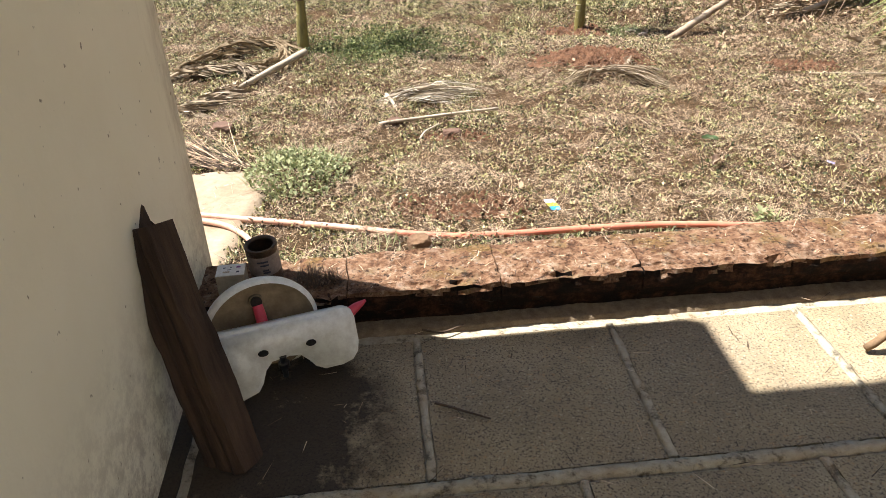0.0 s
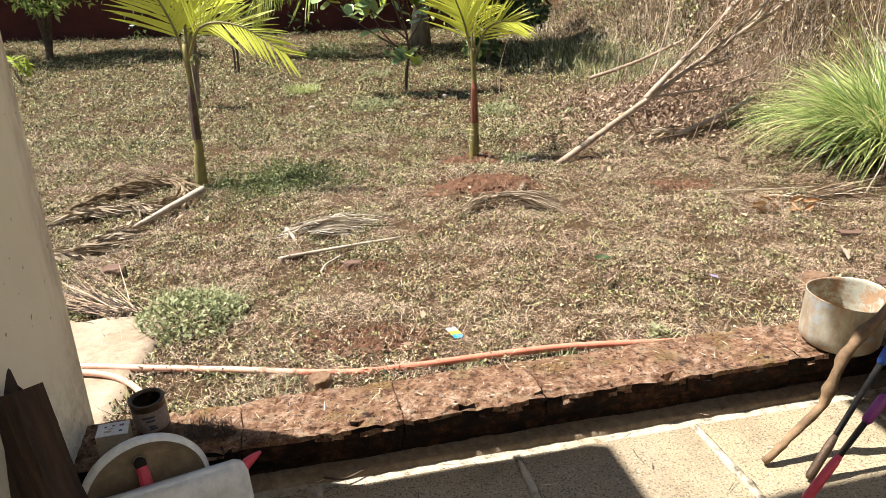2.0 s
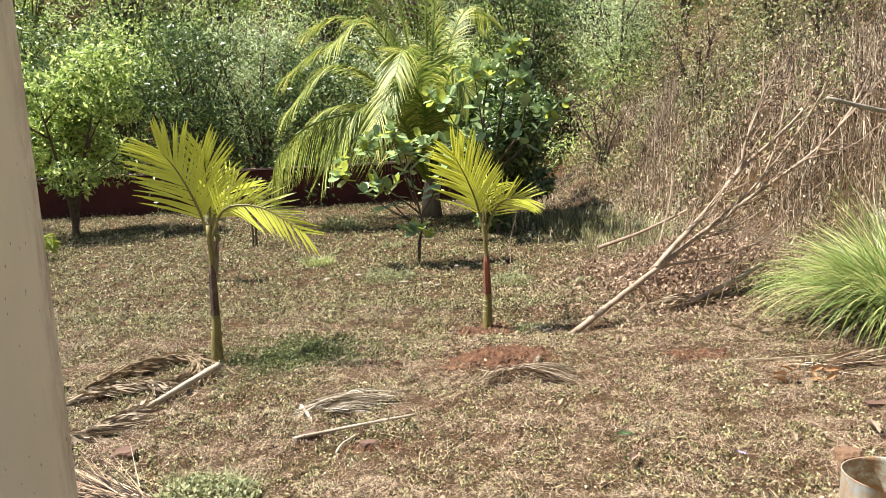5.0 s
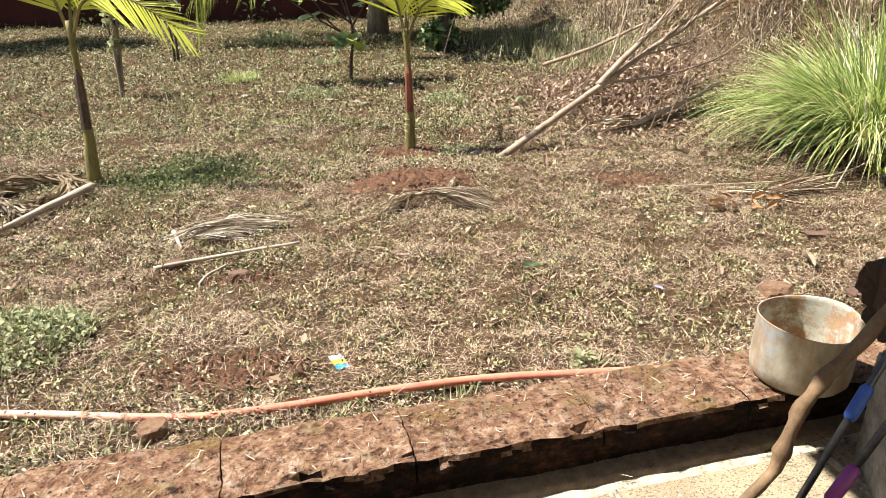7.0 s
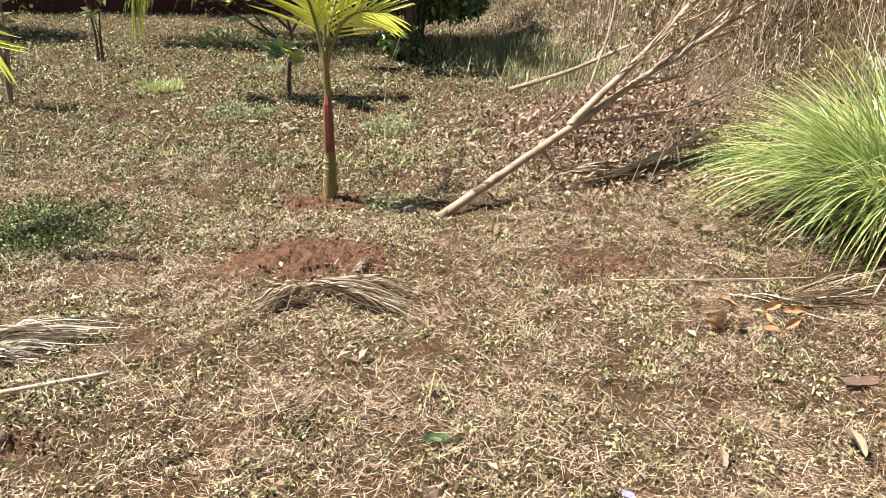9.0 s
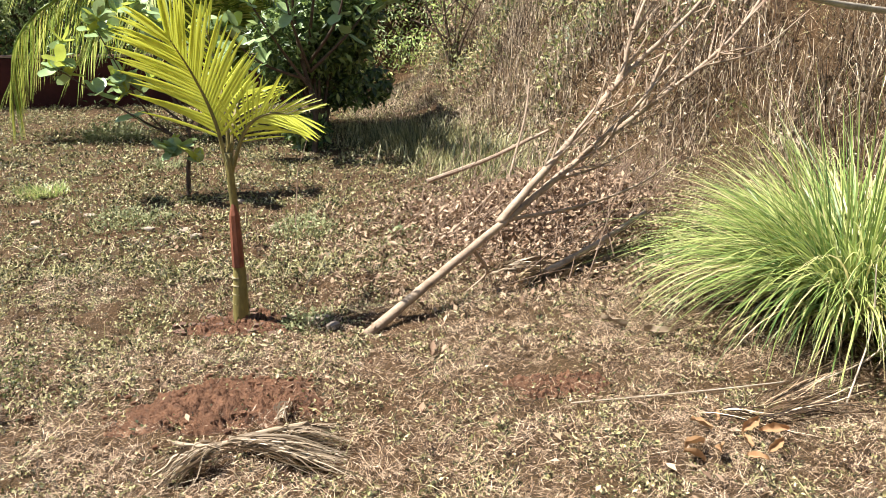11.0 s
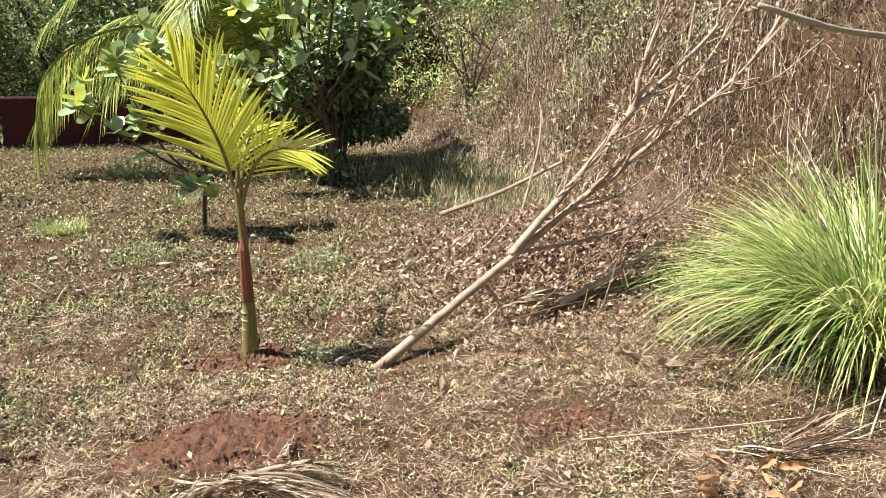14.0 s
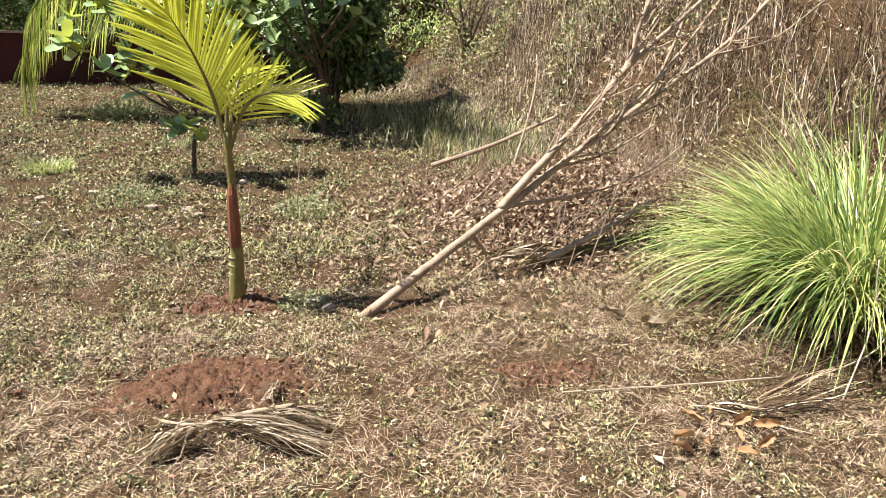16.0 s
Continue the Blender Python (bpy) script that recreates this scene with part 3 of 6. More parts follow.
def patch(x, y):
    """Where the turf is green rather than dry, 0 to 1."""
    f = 0.5 + 0.35 * np.sin(x * 2.1 + np.sin(y * 1.7) * 1.3) * np.sin(y * 2.3 + x * 0.6) + 0.25 * np.sin(x * 5.3 + y * 3.1) * np.sin(y * 4.7 - x * 2.2)
    left = smooth((1.5 - x + (y - 4) * 0.62) / 2.4)
    back = smooth((y - 5.2) / 1.6)
    return np.clip(f * (0.24 + 0.95 * left) + 0.42 * left * back + 0.13, 0, 1)


def spots(n, y0, y1, far):
    """Random places in the garden, denser near the porch."""
    y = y0 + (y1 - y0) * rng.random(n) ** far
    half = 1.4 + y * 0.62
    x = 0.35 + (rng.random(n) * 2 - 1) * half
    return x, y


def keep_off(x, y):
    uv = np.stack([x, y - 1.87], 1) @ np.array([[math.cos(radians(10.25)), -math.sin(radians(10.25))], [math.sin(radians(10.25)), math.cos(radians(10.25))]])
    return uv[:, 1] > 0.25


def tufts(n, per, y0, y1, far, spread):
    """Places of blades gathered in tufts; the tufts' own size comes with them."""
    x, y = spots(n, y0, y1, far)
    s = 0.55 + rng.random(n) ** 4 * 2.1
    i = np.repeat(np.arange(n), per)
    r = np.sqrt(rng.random(len(i))) * spread * s[i]
    a = rng.random(len(i)) * 6.283
    return x[i] + np.cos(a) * r, y[i] + np.sin(a) * r, s[i], x[i], y[i]


def build_turf():
    # matted straws lying every way
    sets = []
    for n, y0, y1, far, s in ((1000000, 2.1, 6.8, 1.0, 1.0), (260000, 6.3, 17.0, 1.25, 2.0)):
        x, y = spots(n, y0, y1, far)
        lump_ = clumpy(x * 0.7, y * 0.7)
        k = keep_off(x, y) & (rng.random(n) > bare(x, y) * 0.93) & (rng.random(n) > 0.66 * patch(x, y)) & (rng.random(n) < 0.62 + 0.55 * lump_)
        x, y, lump_ = x[k], y[k], lump_[k]
        m = len(x)
        up = np.clip(0.4 + lump_, 0, 1)
        base = np.stack([x, y, land(x, y) + 0.003 + rng.random(m) * (0.012 + 0.022 * up) * s], 1)
        sets.append(blades(base, rng.random(m) * 6.283, (0.018 + rng.gamma(2.0, 0.0115, m)) * s, (0.0011 + rng.random(m) * 0.0017) * s, 1.15 + rng.random(m) * 0.75, rng.normal(size=m) * 0.3, 1, rng.normal(size=m) * 0.9))
    # short standing stubble in tufts
    for n, per, y0, y1, far, s in ((9000, 11, 2.1, 6.6, 1.0, 0.8), (4200, 11, 6.2, 17.3, 1.25, 1.0)):
        x, y, sz, cx, cy = tufts(n, per, y0, y1, far, 0.05 * s)
        k = keep_off(x, y) & (rng.random(len(x)) > bare(x, y) * 0.95) & (rng.random(n)[np.repeat(np.arange(n), per)] > 0.55 * patch(cx, cy)) & (clumpy(cx, cy) > -0.15)
        x, y, sz = x[k], y[k], sz[k]
        m = len(x)
        base = np.stack([x, y, land(x, y) + rng.random(m) * 0.006], 1)
        sets.append(blades(base, rng.random(m) * 6.283, (0.012 + rng.gamma(2.2, 0.008, m)) * s * sz, (0.0012 + rng.random(m) * 0.0014) * s, 0.6 + rng.random(m) * 0.9, rng.normal(size=m) * 0.6, 2, rng.normal(size=m) * 0.6))
    n = 50000
    x, y = -12 + rng.random(n) * 21, 0.5 + rng.random(n) * 17
    k = keep_off(x, y) & (np.abs(x - 0.35) > 1.2 + y * 0.55)
    x, y = x[k], y[k]
    m = len(x)
    base = np.stack([x, y, land(x, y)], 1)
    sets.append(blades(base, rng.random(m) * 6.283, 0.04 + rng.random(m) * 0.07, 0.004 + rng.random(m) * 0.004, 0.7 + rng.random(m), np.zeros(m), 1))
    tagged(obj("dry_grass", mesh_np("dry_grass", *join(sets), STRAW)), "trampled straw-coloured dry grass over red soil", "grass", kind="stuff")
    # small brown weeds, dried up where they stood
    sets = []
    for n, per, y0, y1, far, s in ((5200, 16, 2.1, 7.0, 1.0, 1.0), (2600, 14, 6.5, 17.0, 1.2, 1.7)):
        x, y, sz, cx, cy = tufts(n, per, y0, y1, far, 0.035 * s)
        k = keep_off(x, y) & (rng.random(len(x)) > bare(x, y)) & (clumpy(cx * 0.45 + 1.7, cy * 0.45) > -0.05)
        x, y, sz = x[k], y[k], sz[k]
        m = len(x)
        c = np.stack([x, y, land(x, y) + (0.006 + rng.random(m) * 0.034 * sz) * s], 1)
        sets.append(leaves(c, (0.007 + 0.011 * rng.random(m)) * s, 0.5, 0.25))
    tagged(obj("dead_weeds", mesh_np("dead_weeds", *join(sets), DEADWEED)), "small withered brown weeds scattered through the straw", "weeds", kind="stuff")
    # creeping green weeds: small leaves on low stems, with a few blades
    sets = []
    for n, per, y0, y1, far, s in ((27000, 12, 2.1, 6.8, 1.0, 1.15), (28000, 11, 6.4, 17.5, 1.35, 2.0)):
        x, y, sz, cx, cy = tufts(n, per, y0, y1, far, 0.038 * s)
        near = (rng.random(n) < 0.10 + 1.25 * patch(x[::per], y[::per]))[np.repeat(np.arange(n), per)]
        k = keep_off(x, y) & (clumpy(cx + 3, cy) > -0.25) & (rng.random(len(x)) > bare(x, y)) & near
        x, y, sz = x[k], y[k], sz[k]
        m = len(x)
        c = np.stack([x, y, land(x, y) + (0.004 + rng.random(m) * 0.017 * sz) * s], 1)
        g = s if s < 1.5 else s * np.interp(y, [6.4, 11], [0.68, 1.1])
        sets.append(leaves(c, (0.007 + 0.012 * rng.random(m)) * g, 0.55, 0.45))
        q = m // 6
        sets.append(blades(c[:q] * np.array([1, 1, 0]) + np.stack([np.zeros(q), np.zeros(q), land(x[:q], y[:q])], 1), rng.random(q) * 6.283, (0.014 + rng.gamma(2.2, 0.008, q)) * s * sz[:q], (0.0016 + rng.random(q) * 0.0022) * s, 0.4 + rng.random(q) * 0.95, rng.random(q) * 0.7, 2))
    tagged(obj("green_turf", mesh_np("green_turf", *join(sets), TURF)), "thin patches of short green turf", "grass", kind="stuff")
    # greener grass patch; the palm crown's shadow is partly put into its dark colour
    n = 9000
    x, y = -0.62 + rng.normal(size=n) * 0.26, 5.22 + rng.normal(size=n) * 0.2
    k = clumpy(x * 0.9, y * 0.9) > -0.35
    x, y = x[k], y[k]
    m = len(x)
    base = np.stack([x, y, land(x, y)], 1)
    v = blades(base[::2], rng.random(len(base[::2])) * 6.283, 0.02 + rng.random(len(base[::2])) * 0.04, 0.003 + rng.random(len(base[::2])) * 0.003, 0.3 + rng.random(len(base[::2])) * 0.9, rng.random(len(base[::2])) * 0.7, 2)
    c = base + np.stack([np.zeros(m), np.zeros(m), 0.01 + rng.random(m) * 0.045], 1)
    tagged(obj("lush_turf", mesh_np("lush_turf", *join([v, leaves(c, 0.010 + 0.014 * rng.random(m), 0.6, 0.4)]), LUSH_SHADE)), "lush green turf beside the young palm, darkened for the crown's shadow", "grass", kind="stuff")


build_turf()


# ---------------------------------------------------------------- plants
def areca_palm(at, height, lean, fronds, label, sheath):
    """A young palm: ringed foot, thin green stem, a few stiff pinnate fronds."""
    root = tagged(empty("young_palm", pose(*at)), label, "palm", "young palms in the garden")
    top = Vector((lean[0], lean[1], height))
    path = curve_pts([(0, 0, -0.05), (0, 0, 0.1), top * 0.5 + Vector((0.012, 0, 0)), top], 8)
    rad = [float(np.interp(p.z, [0, 0.05, 0.3, 0.36, 0.6, 1.0], [0.047, 0.043, 0.031, 0.026, 0.021, 0.017])) for p in path]
    part("stem", tubes([(path, rad)], 12), PALMTRUNK, root, smooth=True)
    for z in (0.07, 0.13, 0.18, 0.225, 0.265):
        r = float(np.interp(z, [0, 0.05, 0.3], [0.049, 0.0447, 0.0325]))
        c = Vector((lean[0], lean[1], height)) * (z / height) * 0.9
        part("ring_scar", tubes([([(c.x, c.y, z - 0.003), (c.x, c.y, z + 0.003)], [r, r * 0.98])], 12), RING, root)
    sh = [top * f + Vector((0.006, -0.012, 0)) for f in (0.36, 0.5, 0.66, 0.72)]
    part("dry_sheath", tubes([(sh, [0.030, 0.029, 0.025, 0.010])], 8), sheath, root, "peeling dry sheath")
    for pts, spread, n, fold in fronds:
        path = curve_pts([top - Vector(at) * 0 - Vector((0, 0, 0.12)), *[Vector(p) for p in pts]], 10)
        fr = part("frond", tubes([(path, [0.011 * (1 - i / len(path)) + 0.002 for i in range(len(path))])], 6), PALMTRUNK, root)
        L = len(path) - 1
        for i in range(n):
            f = 0.24 + 0.76 * (i // 2) / (n / 2 - 1)
            s = 1 if i % 2 else -1
            j = min(L - 1, int(f * L))
            p = path[j].lerp(path[j + 1], f * L - j)
            d = (path[j + 1] - path[j]).normalized()
            sidev = d.cross(Vector((0.15, -1, 0.35))).normalized()
            nrm = sidev.cross(d).normalized()
            ln = spread * (0.45 + 0.75 * math.sin(math.pi * min(1, 0.25 + f * 0.62))) * random.uniform(0.88, 1.1)
            ang = radians(58 - 36 * f + random.uniform(-5, 5))
            out = (d * math.cos(ang) + sidev * s * math.sin(ang) + nrm * fold).normalized()
            wid = ln * random.uniform(0.036, 0.054) * (1.0 if f < 0.93 else 1.5)
            wv = out.cross(nrm).normalized()
            vs = []
            for q in range(6):
                g = q / 5
                c = p + out * ln * g + Vector((0, 0, -0.10 * ln * g * g))
                w = wid * (0.45 + 0.65 * math.sin(math.pi * (0.15 + 0.6 * g))) * (1 - g ** 4 * 0.93) * 0.5
                vs += [c - wv * w + nrm * w * 0.35, c - nrm * w * 0.15, c + wv * w + nrm * w * 0.35]
            fc = []
            for q in range(5):
                a = q * 3
                fc += [(a, a + 1, a + 4, a + 3), (a + 1, a + 2, a + 5, a + 4)]
            obj("leaflet", mesh_np("leaflet", [tuple(v) for v in vs], fc, PALMLEAF), fr)
    return root


areca_palm((-1.16, 5.14, -0.01), 0.98, (0.0, 0.08), [
    ([(-0.07, 0.12, 1.1), (-0.20, 0.16, 1.36), (-0.31, 0.18, 1.50)], 0.36, 56, 0.12),
    ([(0.14, 0.02, 1.09), (0.40, -0.06, 1.10), (0.68, -0.12, 0.93)], 0.24, 54, 0.1),
    ([(0.0, 0.16, 1.1), (-0.02, 0.22, 1.32), (-0.04, 0.26, 1.48)], 0.30, 38, 0.15),
    ([(0.04, 0.18, 1.08), (0.10, 0.4, 1.22), (0.16, 0.62, 1.18)], 0.30, 44, 0.15),
], "young palm with yellow-green feathery fronds and a ringed stem", DARKBARK)
areca_palm((0.82, 5.86, -0.085), 0.89, (0.0, 0.03), [
    ([(-0.05, 0.06, 1.04), (-0.13, 0.05, 1.26), (-0.22, 0.0, 1.44)], 0.35, 58, 0.12),
    ([(0.09, 0.0, 1.00), (0.20, -0.04, 1.08), (0.33, -0.08, 1.08)], 0.22, 38, 0.1),
    ([(0.0, 0.10, 1.04), (-0.03, 0.2, 1.28), (-0.08, 0.26, 1.52)], 0.24, 28, 0.12),
    ([(0.03, 0.14, 1.02), (0.08, 0.32, 1.16), (0.12, 0.5, 1.14)], 0.26, 36, 0.15),
], "small young palm with bright yellow-green fronds, red soil at its foot", SHEATH)


def grass_clump():
    """Long blades in flopping bundles, a few standing upright in the middle, withered ones round the foot."""
    root = tagged(empty("grass_clump", pose(3.89, 5.2, lz(3.65, 5.1) - 0.02)), "large arching clump of long green grass on the bank's foot", "grass clump")
    sets = []
    for k in range(135):
        a = rng.random() * 6.283
        r = 0.34 * math.sqrt(rng.random())
        n = int(15 + rng.random() * 14)
        flop = 0.3 + 0.7 * r / 0.34
        c = np.array([math.cos(a) * r, math.sin(a) * r, 0.0])
        base = c + rng.normal(size=(n, 3)) * np.array([0.035, 0.035, 0.0])
        az = a + rng.normal() * 0.35 + rng.normal(size=n) * 0.22
        lean = (0.12 + 0.45 * flop * rng.random()) + np.abs(rng.normal(size=n)) * 0.10
        bend = (0.75 + 1.45 * flop * (0.5 + 0.5 * rng.random())) + rng.normal(size=n) * 0.22
        ln = (0.9 + 0.42 * rng.random()) * (0.7 + 0.4 * rng.random(n))
        sets.append(blades(base, az, ln, 0.007 + rng.random(n) * 0.009, lean, bend, 9, rng.normal(size=n) * 0.7))
    n = 130
    r, a = np.sqrt(rng.random(n)) * 0.28, rng.random(n) * 6.283
    base = np.stack([np.cos(a) * r, np.sin(a) * r, np.zeros(n)], 1)
    sets.append(blades(base, a, 1.0 + rng.random(n) * 0.45, 0.006 + rng.random(n) * 0.007, 0.06 + rng.random(n) * 0.4, 0.1 + rng.random(n) * 0.7, 8))
    obj("green_foliage", mesh_np("green_foliage", *join(sets), LEMON), root)
    n = 900
    r = 0.2 + rng.random(n) * 0.3
    a = rng.random(n) * 6.283
    base = np.stack([np.cos(a) * r, np.sin(a) * r, np.zeros(n)], 1)
    v = blades(base, a + rng.normal(size=n) * 0.8, 0.25 + rng.random(n) * 0.6, 0.004 + rng.random(n) * 0.006, 0.5 + rng.random(n) * 0.8, 0.5 + rng.random(n) * 1.1, 4)
    obj("dead_foliage", mesh_np("dead_foliage", *v, STRAW), root, "withered straw-coloured blades")


grass_clump()


def ball_points(n, c, r, hollow=0.45):
    d = rng.normal(size=(n, 3))
    d /= np.linalg.norm(d, axis=1)[:, None]
    q = (hollow + (1 - hollow) * rng.random(n)) ** 0.6
    return np.asarray(c) + d * q[:, None] * np.asarray(r)


def shrub(at, height, width, mat, n, size, label, name="shrub", category="shrub", group="", stems=5, low=0.15, bark=DARKBARK, clumps=16, ratio=0.42):
    root = tagged(empty(name, pose(*at)), label, category, group)
    runs, sets = [], []
    tips = []
    for s in range(stems):
        a = 6.283 * s / stems + random.uniform(-0.5, 0.5)
        w = width * random.uniform(0.25, 0.6)
        h = height * random.uniform(0.6, 0.92)
        r0 = 0.012 + height * 0.011
        pts = curve_pts([(random.uniform(-.05, .05), random.uniform(-.05, .05), -0.1), (math.cos(a) * w * 0.3, math.sin(a) * w * 0.3, h * 0.4), (math.cos(a) * w, math.sin(a) * w, h)], 6)
        runs.append((pts, [r0 * (1 - 0.85 * i / (len(pts) - 1)) for i in range(len(pts))]))
        tips.append(pts[-1])
        for b in range(3):
            st = pts[random.randint(4, len(pts) - 3)]
            e = st + Vector((random.uniform(-.5, .5) * width, random.uniform(-.5, .5) * width, random.uniform(0.05, 0.35) * height))
            runs.append(([st, (st + e) / 2 + Vector((0, 0, 0.04)), e], [r0 * 0.4, r0 * 0.28, r0 * 0.1]))
            tips.append(e)
    if stems <= 3:
        part("trunk", tubes(runs[:1], 8), bark, root, smooth=True)
        for run in runs[1:]:
            part("limb", tubes([run], 6), bark, root, smooth=True)
    else:
        part("trunk", tubes(runs, 6), bark, root, smooth=True)
    per = n // clumps
    for k in range(clumps):
        if k < len(tips):
            c = tips[k]
        else:
            a, q = random.uniform(0, 6.283), random.uniform(0, 1) ** 0.5
            c = Vector((math.cos(a) * q * width * 0.75, math.sin(a) * q * width * 0.75, height * random.uniform(low, 0.9)))
        rr = width * random.uniform(0.28, 0.48)
        pts = ball_points(per, (c.x, c.y, max(c.z, rr * 0.5)), (rr, rr, rr * 0.75))
        pts = pts[pts[:, 2] > 0.02]
        sets.append(leaves(pts, size * (0.6 + 0.8 * rng.random(len(pts))), ratio, 0.25, (pts - np.array(c)) / rr * 1.8))
    obj("crown", mesh_np("crown", *join(sets), mat), root)
    return root


def understory():
    """Small leaves filling the thicket between its larger shrubs."""
    for mat, n, hi, y0, dy, size, name, lab in ((BUSH_A, 56000, 2.0, 17.2, 5, 0.11, "thicket_undergrowth", "dense dark undergrowth behind the low wall"), (BUSH_B, 80000, 4.6, 18.0, 6, 0.09, "thicket_foliage", "feathery grey-green foliage of the far thicket"), (BUSH_A, 100000, 3.4, 21.0, 12, 0.17, "hillside_foliage", "dense green foliage up the hillside")):
        x = -17 + rng.random(n) * (24 if size < 0.2 else 36)
        y = y0 + rng.random(n) * dy
        top = hi * (0.75 + 0.25 * np.sin(x * 1.3 + 1) * np.sin(y * 1.1)) * (0.55 + 0.45 * np.clip((y - y0) / 2, 0, 1))
        c = np.stack([x, y, land(x, y) + rng.random(n) ** 0.8 * top], 1)
        q = np.sin(x * 2.9 + c[:, 2] * 2.1) * np.sin(y * 2.3 + c[:, 2] * 1.7 + x) + 0.6 * np.sin(x * 6.1 + y * 3) * np.sin(c[:, 2] * 6.3 + x * 2)
        c = c[q > -0.05]
        m = len(c)
        tagged(obj(name, mesh_np(name, *leaves(c, size * (0.5 + 0.9 * rng.random(m)), 0.34, 0.3, np.tile([-0.6, -0.5, 0.8], (m, 1)))[:2], mat)), lab, "undergrowth", kind="stuff")


understory()


def far_growth():
    """The thicket behind the wall and up the slopes."""
    g = "thicket behind the compound wall"
    spec = [(-12, 17.8, 4.5), (-10, 18.4, 5.0), (-8.2, 17.6, 4.2), (-6.6, 18.6, 5.2), (-5.0, 17.7, 4.4), (-3.4, 18.4, 5.0), (-1.9, 17.6, 4.0), (-0.4, 18.4, 4.6), (1.2, 17.8, 3.9),
            (-13, 21.5, 6), (-10.4, 21.2, 6), (-7.6, 21.8, 6.5), (-4.8, 21.2, 6), (-2.0, 21.8, 6.4), (0.8, 21.2, 6), (3.4, 20.6, 4.6), (5.6, 19.2, 4.2),
            (-9, 25.5, 7), (-4.5, 25.5, 7.5), (0, 25.5, 7), (4.5, 25, 6.5), (8.5, 22.5, 5), (9, 27, 7), (-14, 26, 7.5)]
    for i, (x, y, h) in enumerate(spec):
        m, s, lab = ((BUSH_B, 0.15, "tall grey-green feathery shrub behind the wall"), (BUSH_A, 0.17, "tall leafy green shrub behind the wall"), (BUSH_C, 0.2, "tall dark green shrub in the thicket"))[(i * 7 + i // 3) % 3]
        shrub((x, y, lz(x, y) - 0.1), h, 1.75, m, 7200, s * 0.57, lab, "tall_shrub", "shrub", g, 6, 0.02, clumps=34, ratio=0.3 if m is BUSH_B else 0.42)
    for i, (x, y, h) in enumerate([(4.2, 15.5, 1.9), (5.6, 14.0, 1.8), (7.2, 12.6, 1.9), (8.6, 10.8, 2.1), (9.6, 8.8, 2.2), (10.2, 6.6, 2.4), (7.6, 15.4, 2.6), (9.6, 13.2, 2.8), (11.2, 10.6, 3.0), (12, 8, 3.2), (10.5, 16.5, 3.2), (13.2, 12.5, 3.6), (13.8, 9, 3.6)]):
        shrub((x, y, lz(x, y) - 0.1), h * 1.1, 1.3, (DRYLEAF, BUSH_C, BUSH_A)[0 if i < 6 else 1 + i % 2], 1200 if i < 6 else 3000, 0.06 if i < 6 else 0.10, ("withered brown scrub on the bank", "dark scrub on the bank", "mixed green scrub on the bank")[0 if i < 6 else 1 + i % 2], "bank_shrub", "shrub", "scrub on the bank", 6, 0.05, clumps=20)


far_growth()


SCRUB = leafy("olive_scrub_leaf", [(0.0, (0.03, 0.04, 0.016)), (0.4, (0.13, 0.15, 0.05)), (0.75, (0.30, 0.31, 0.11)), (1.0, (0.52, 0.44, 0.22))], 0.25, 0.5, 0.4)
DARKLITTER = leafy("dark_leaf_litter", [(0.0, (0.03, 0.022, 0.014)), (1.0, (0.12, 0.085, 0.055))], 0.1, 0.9)


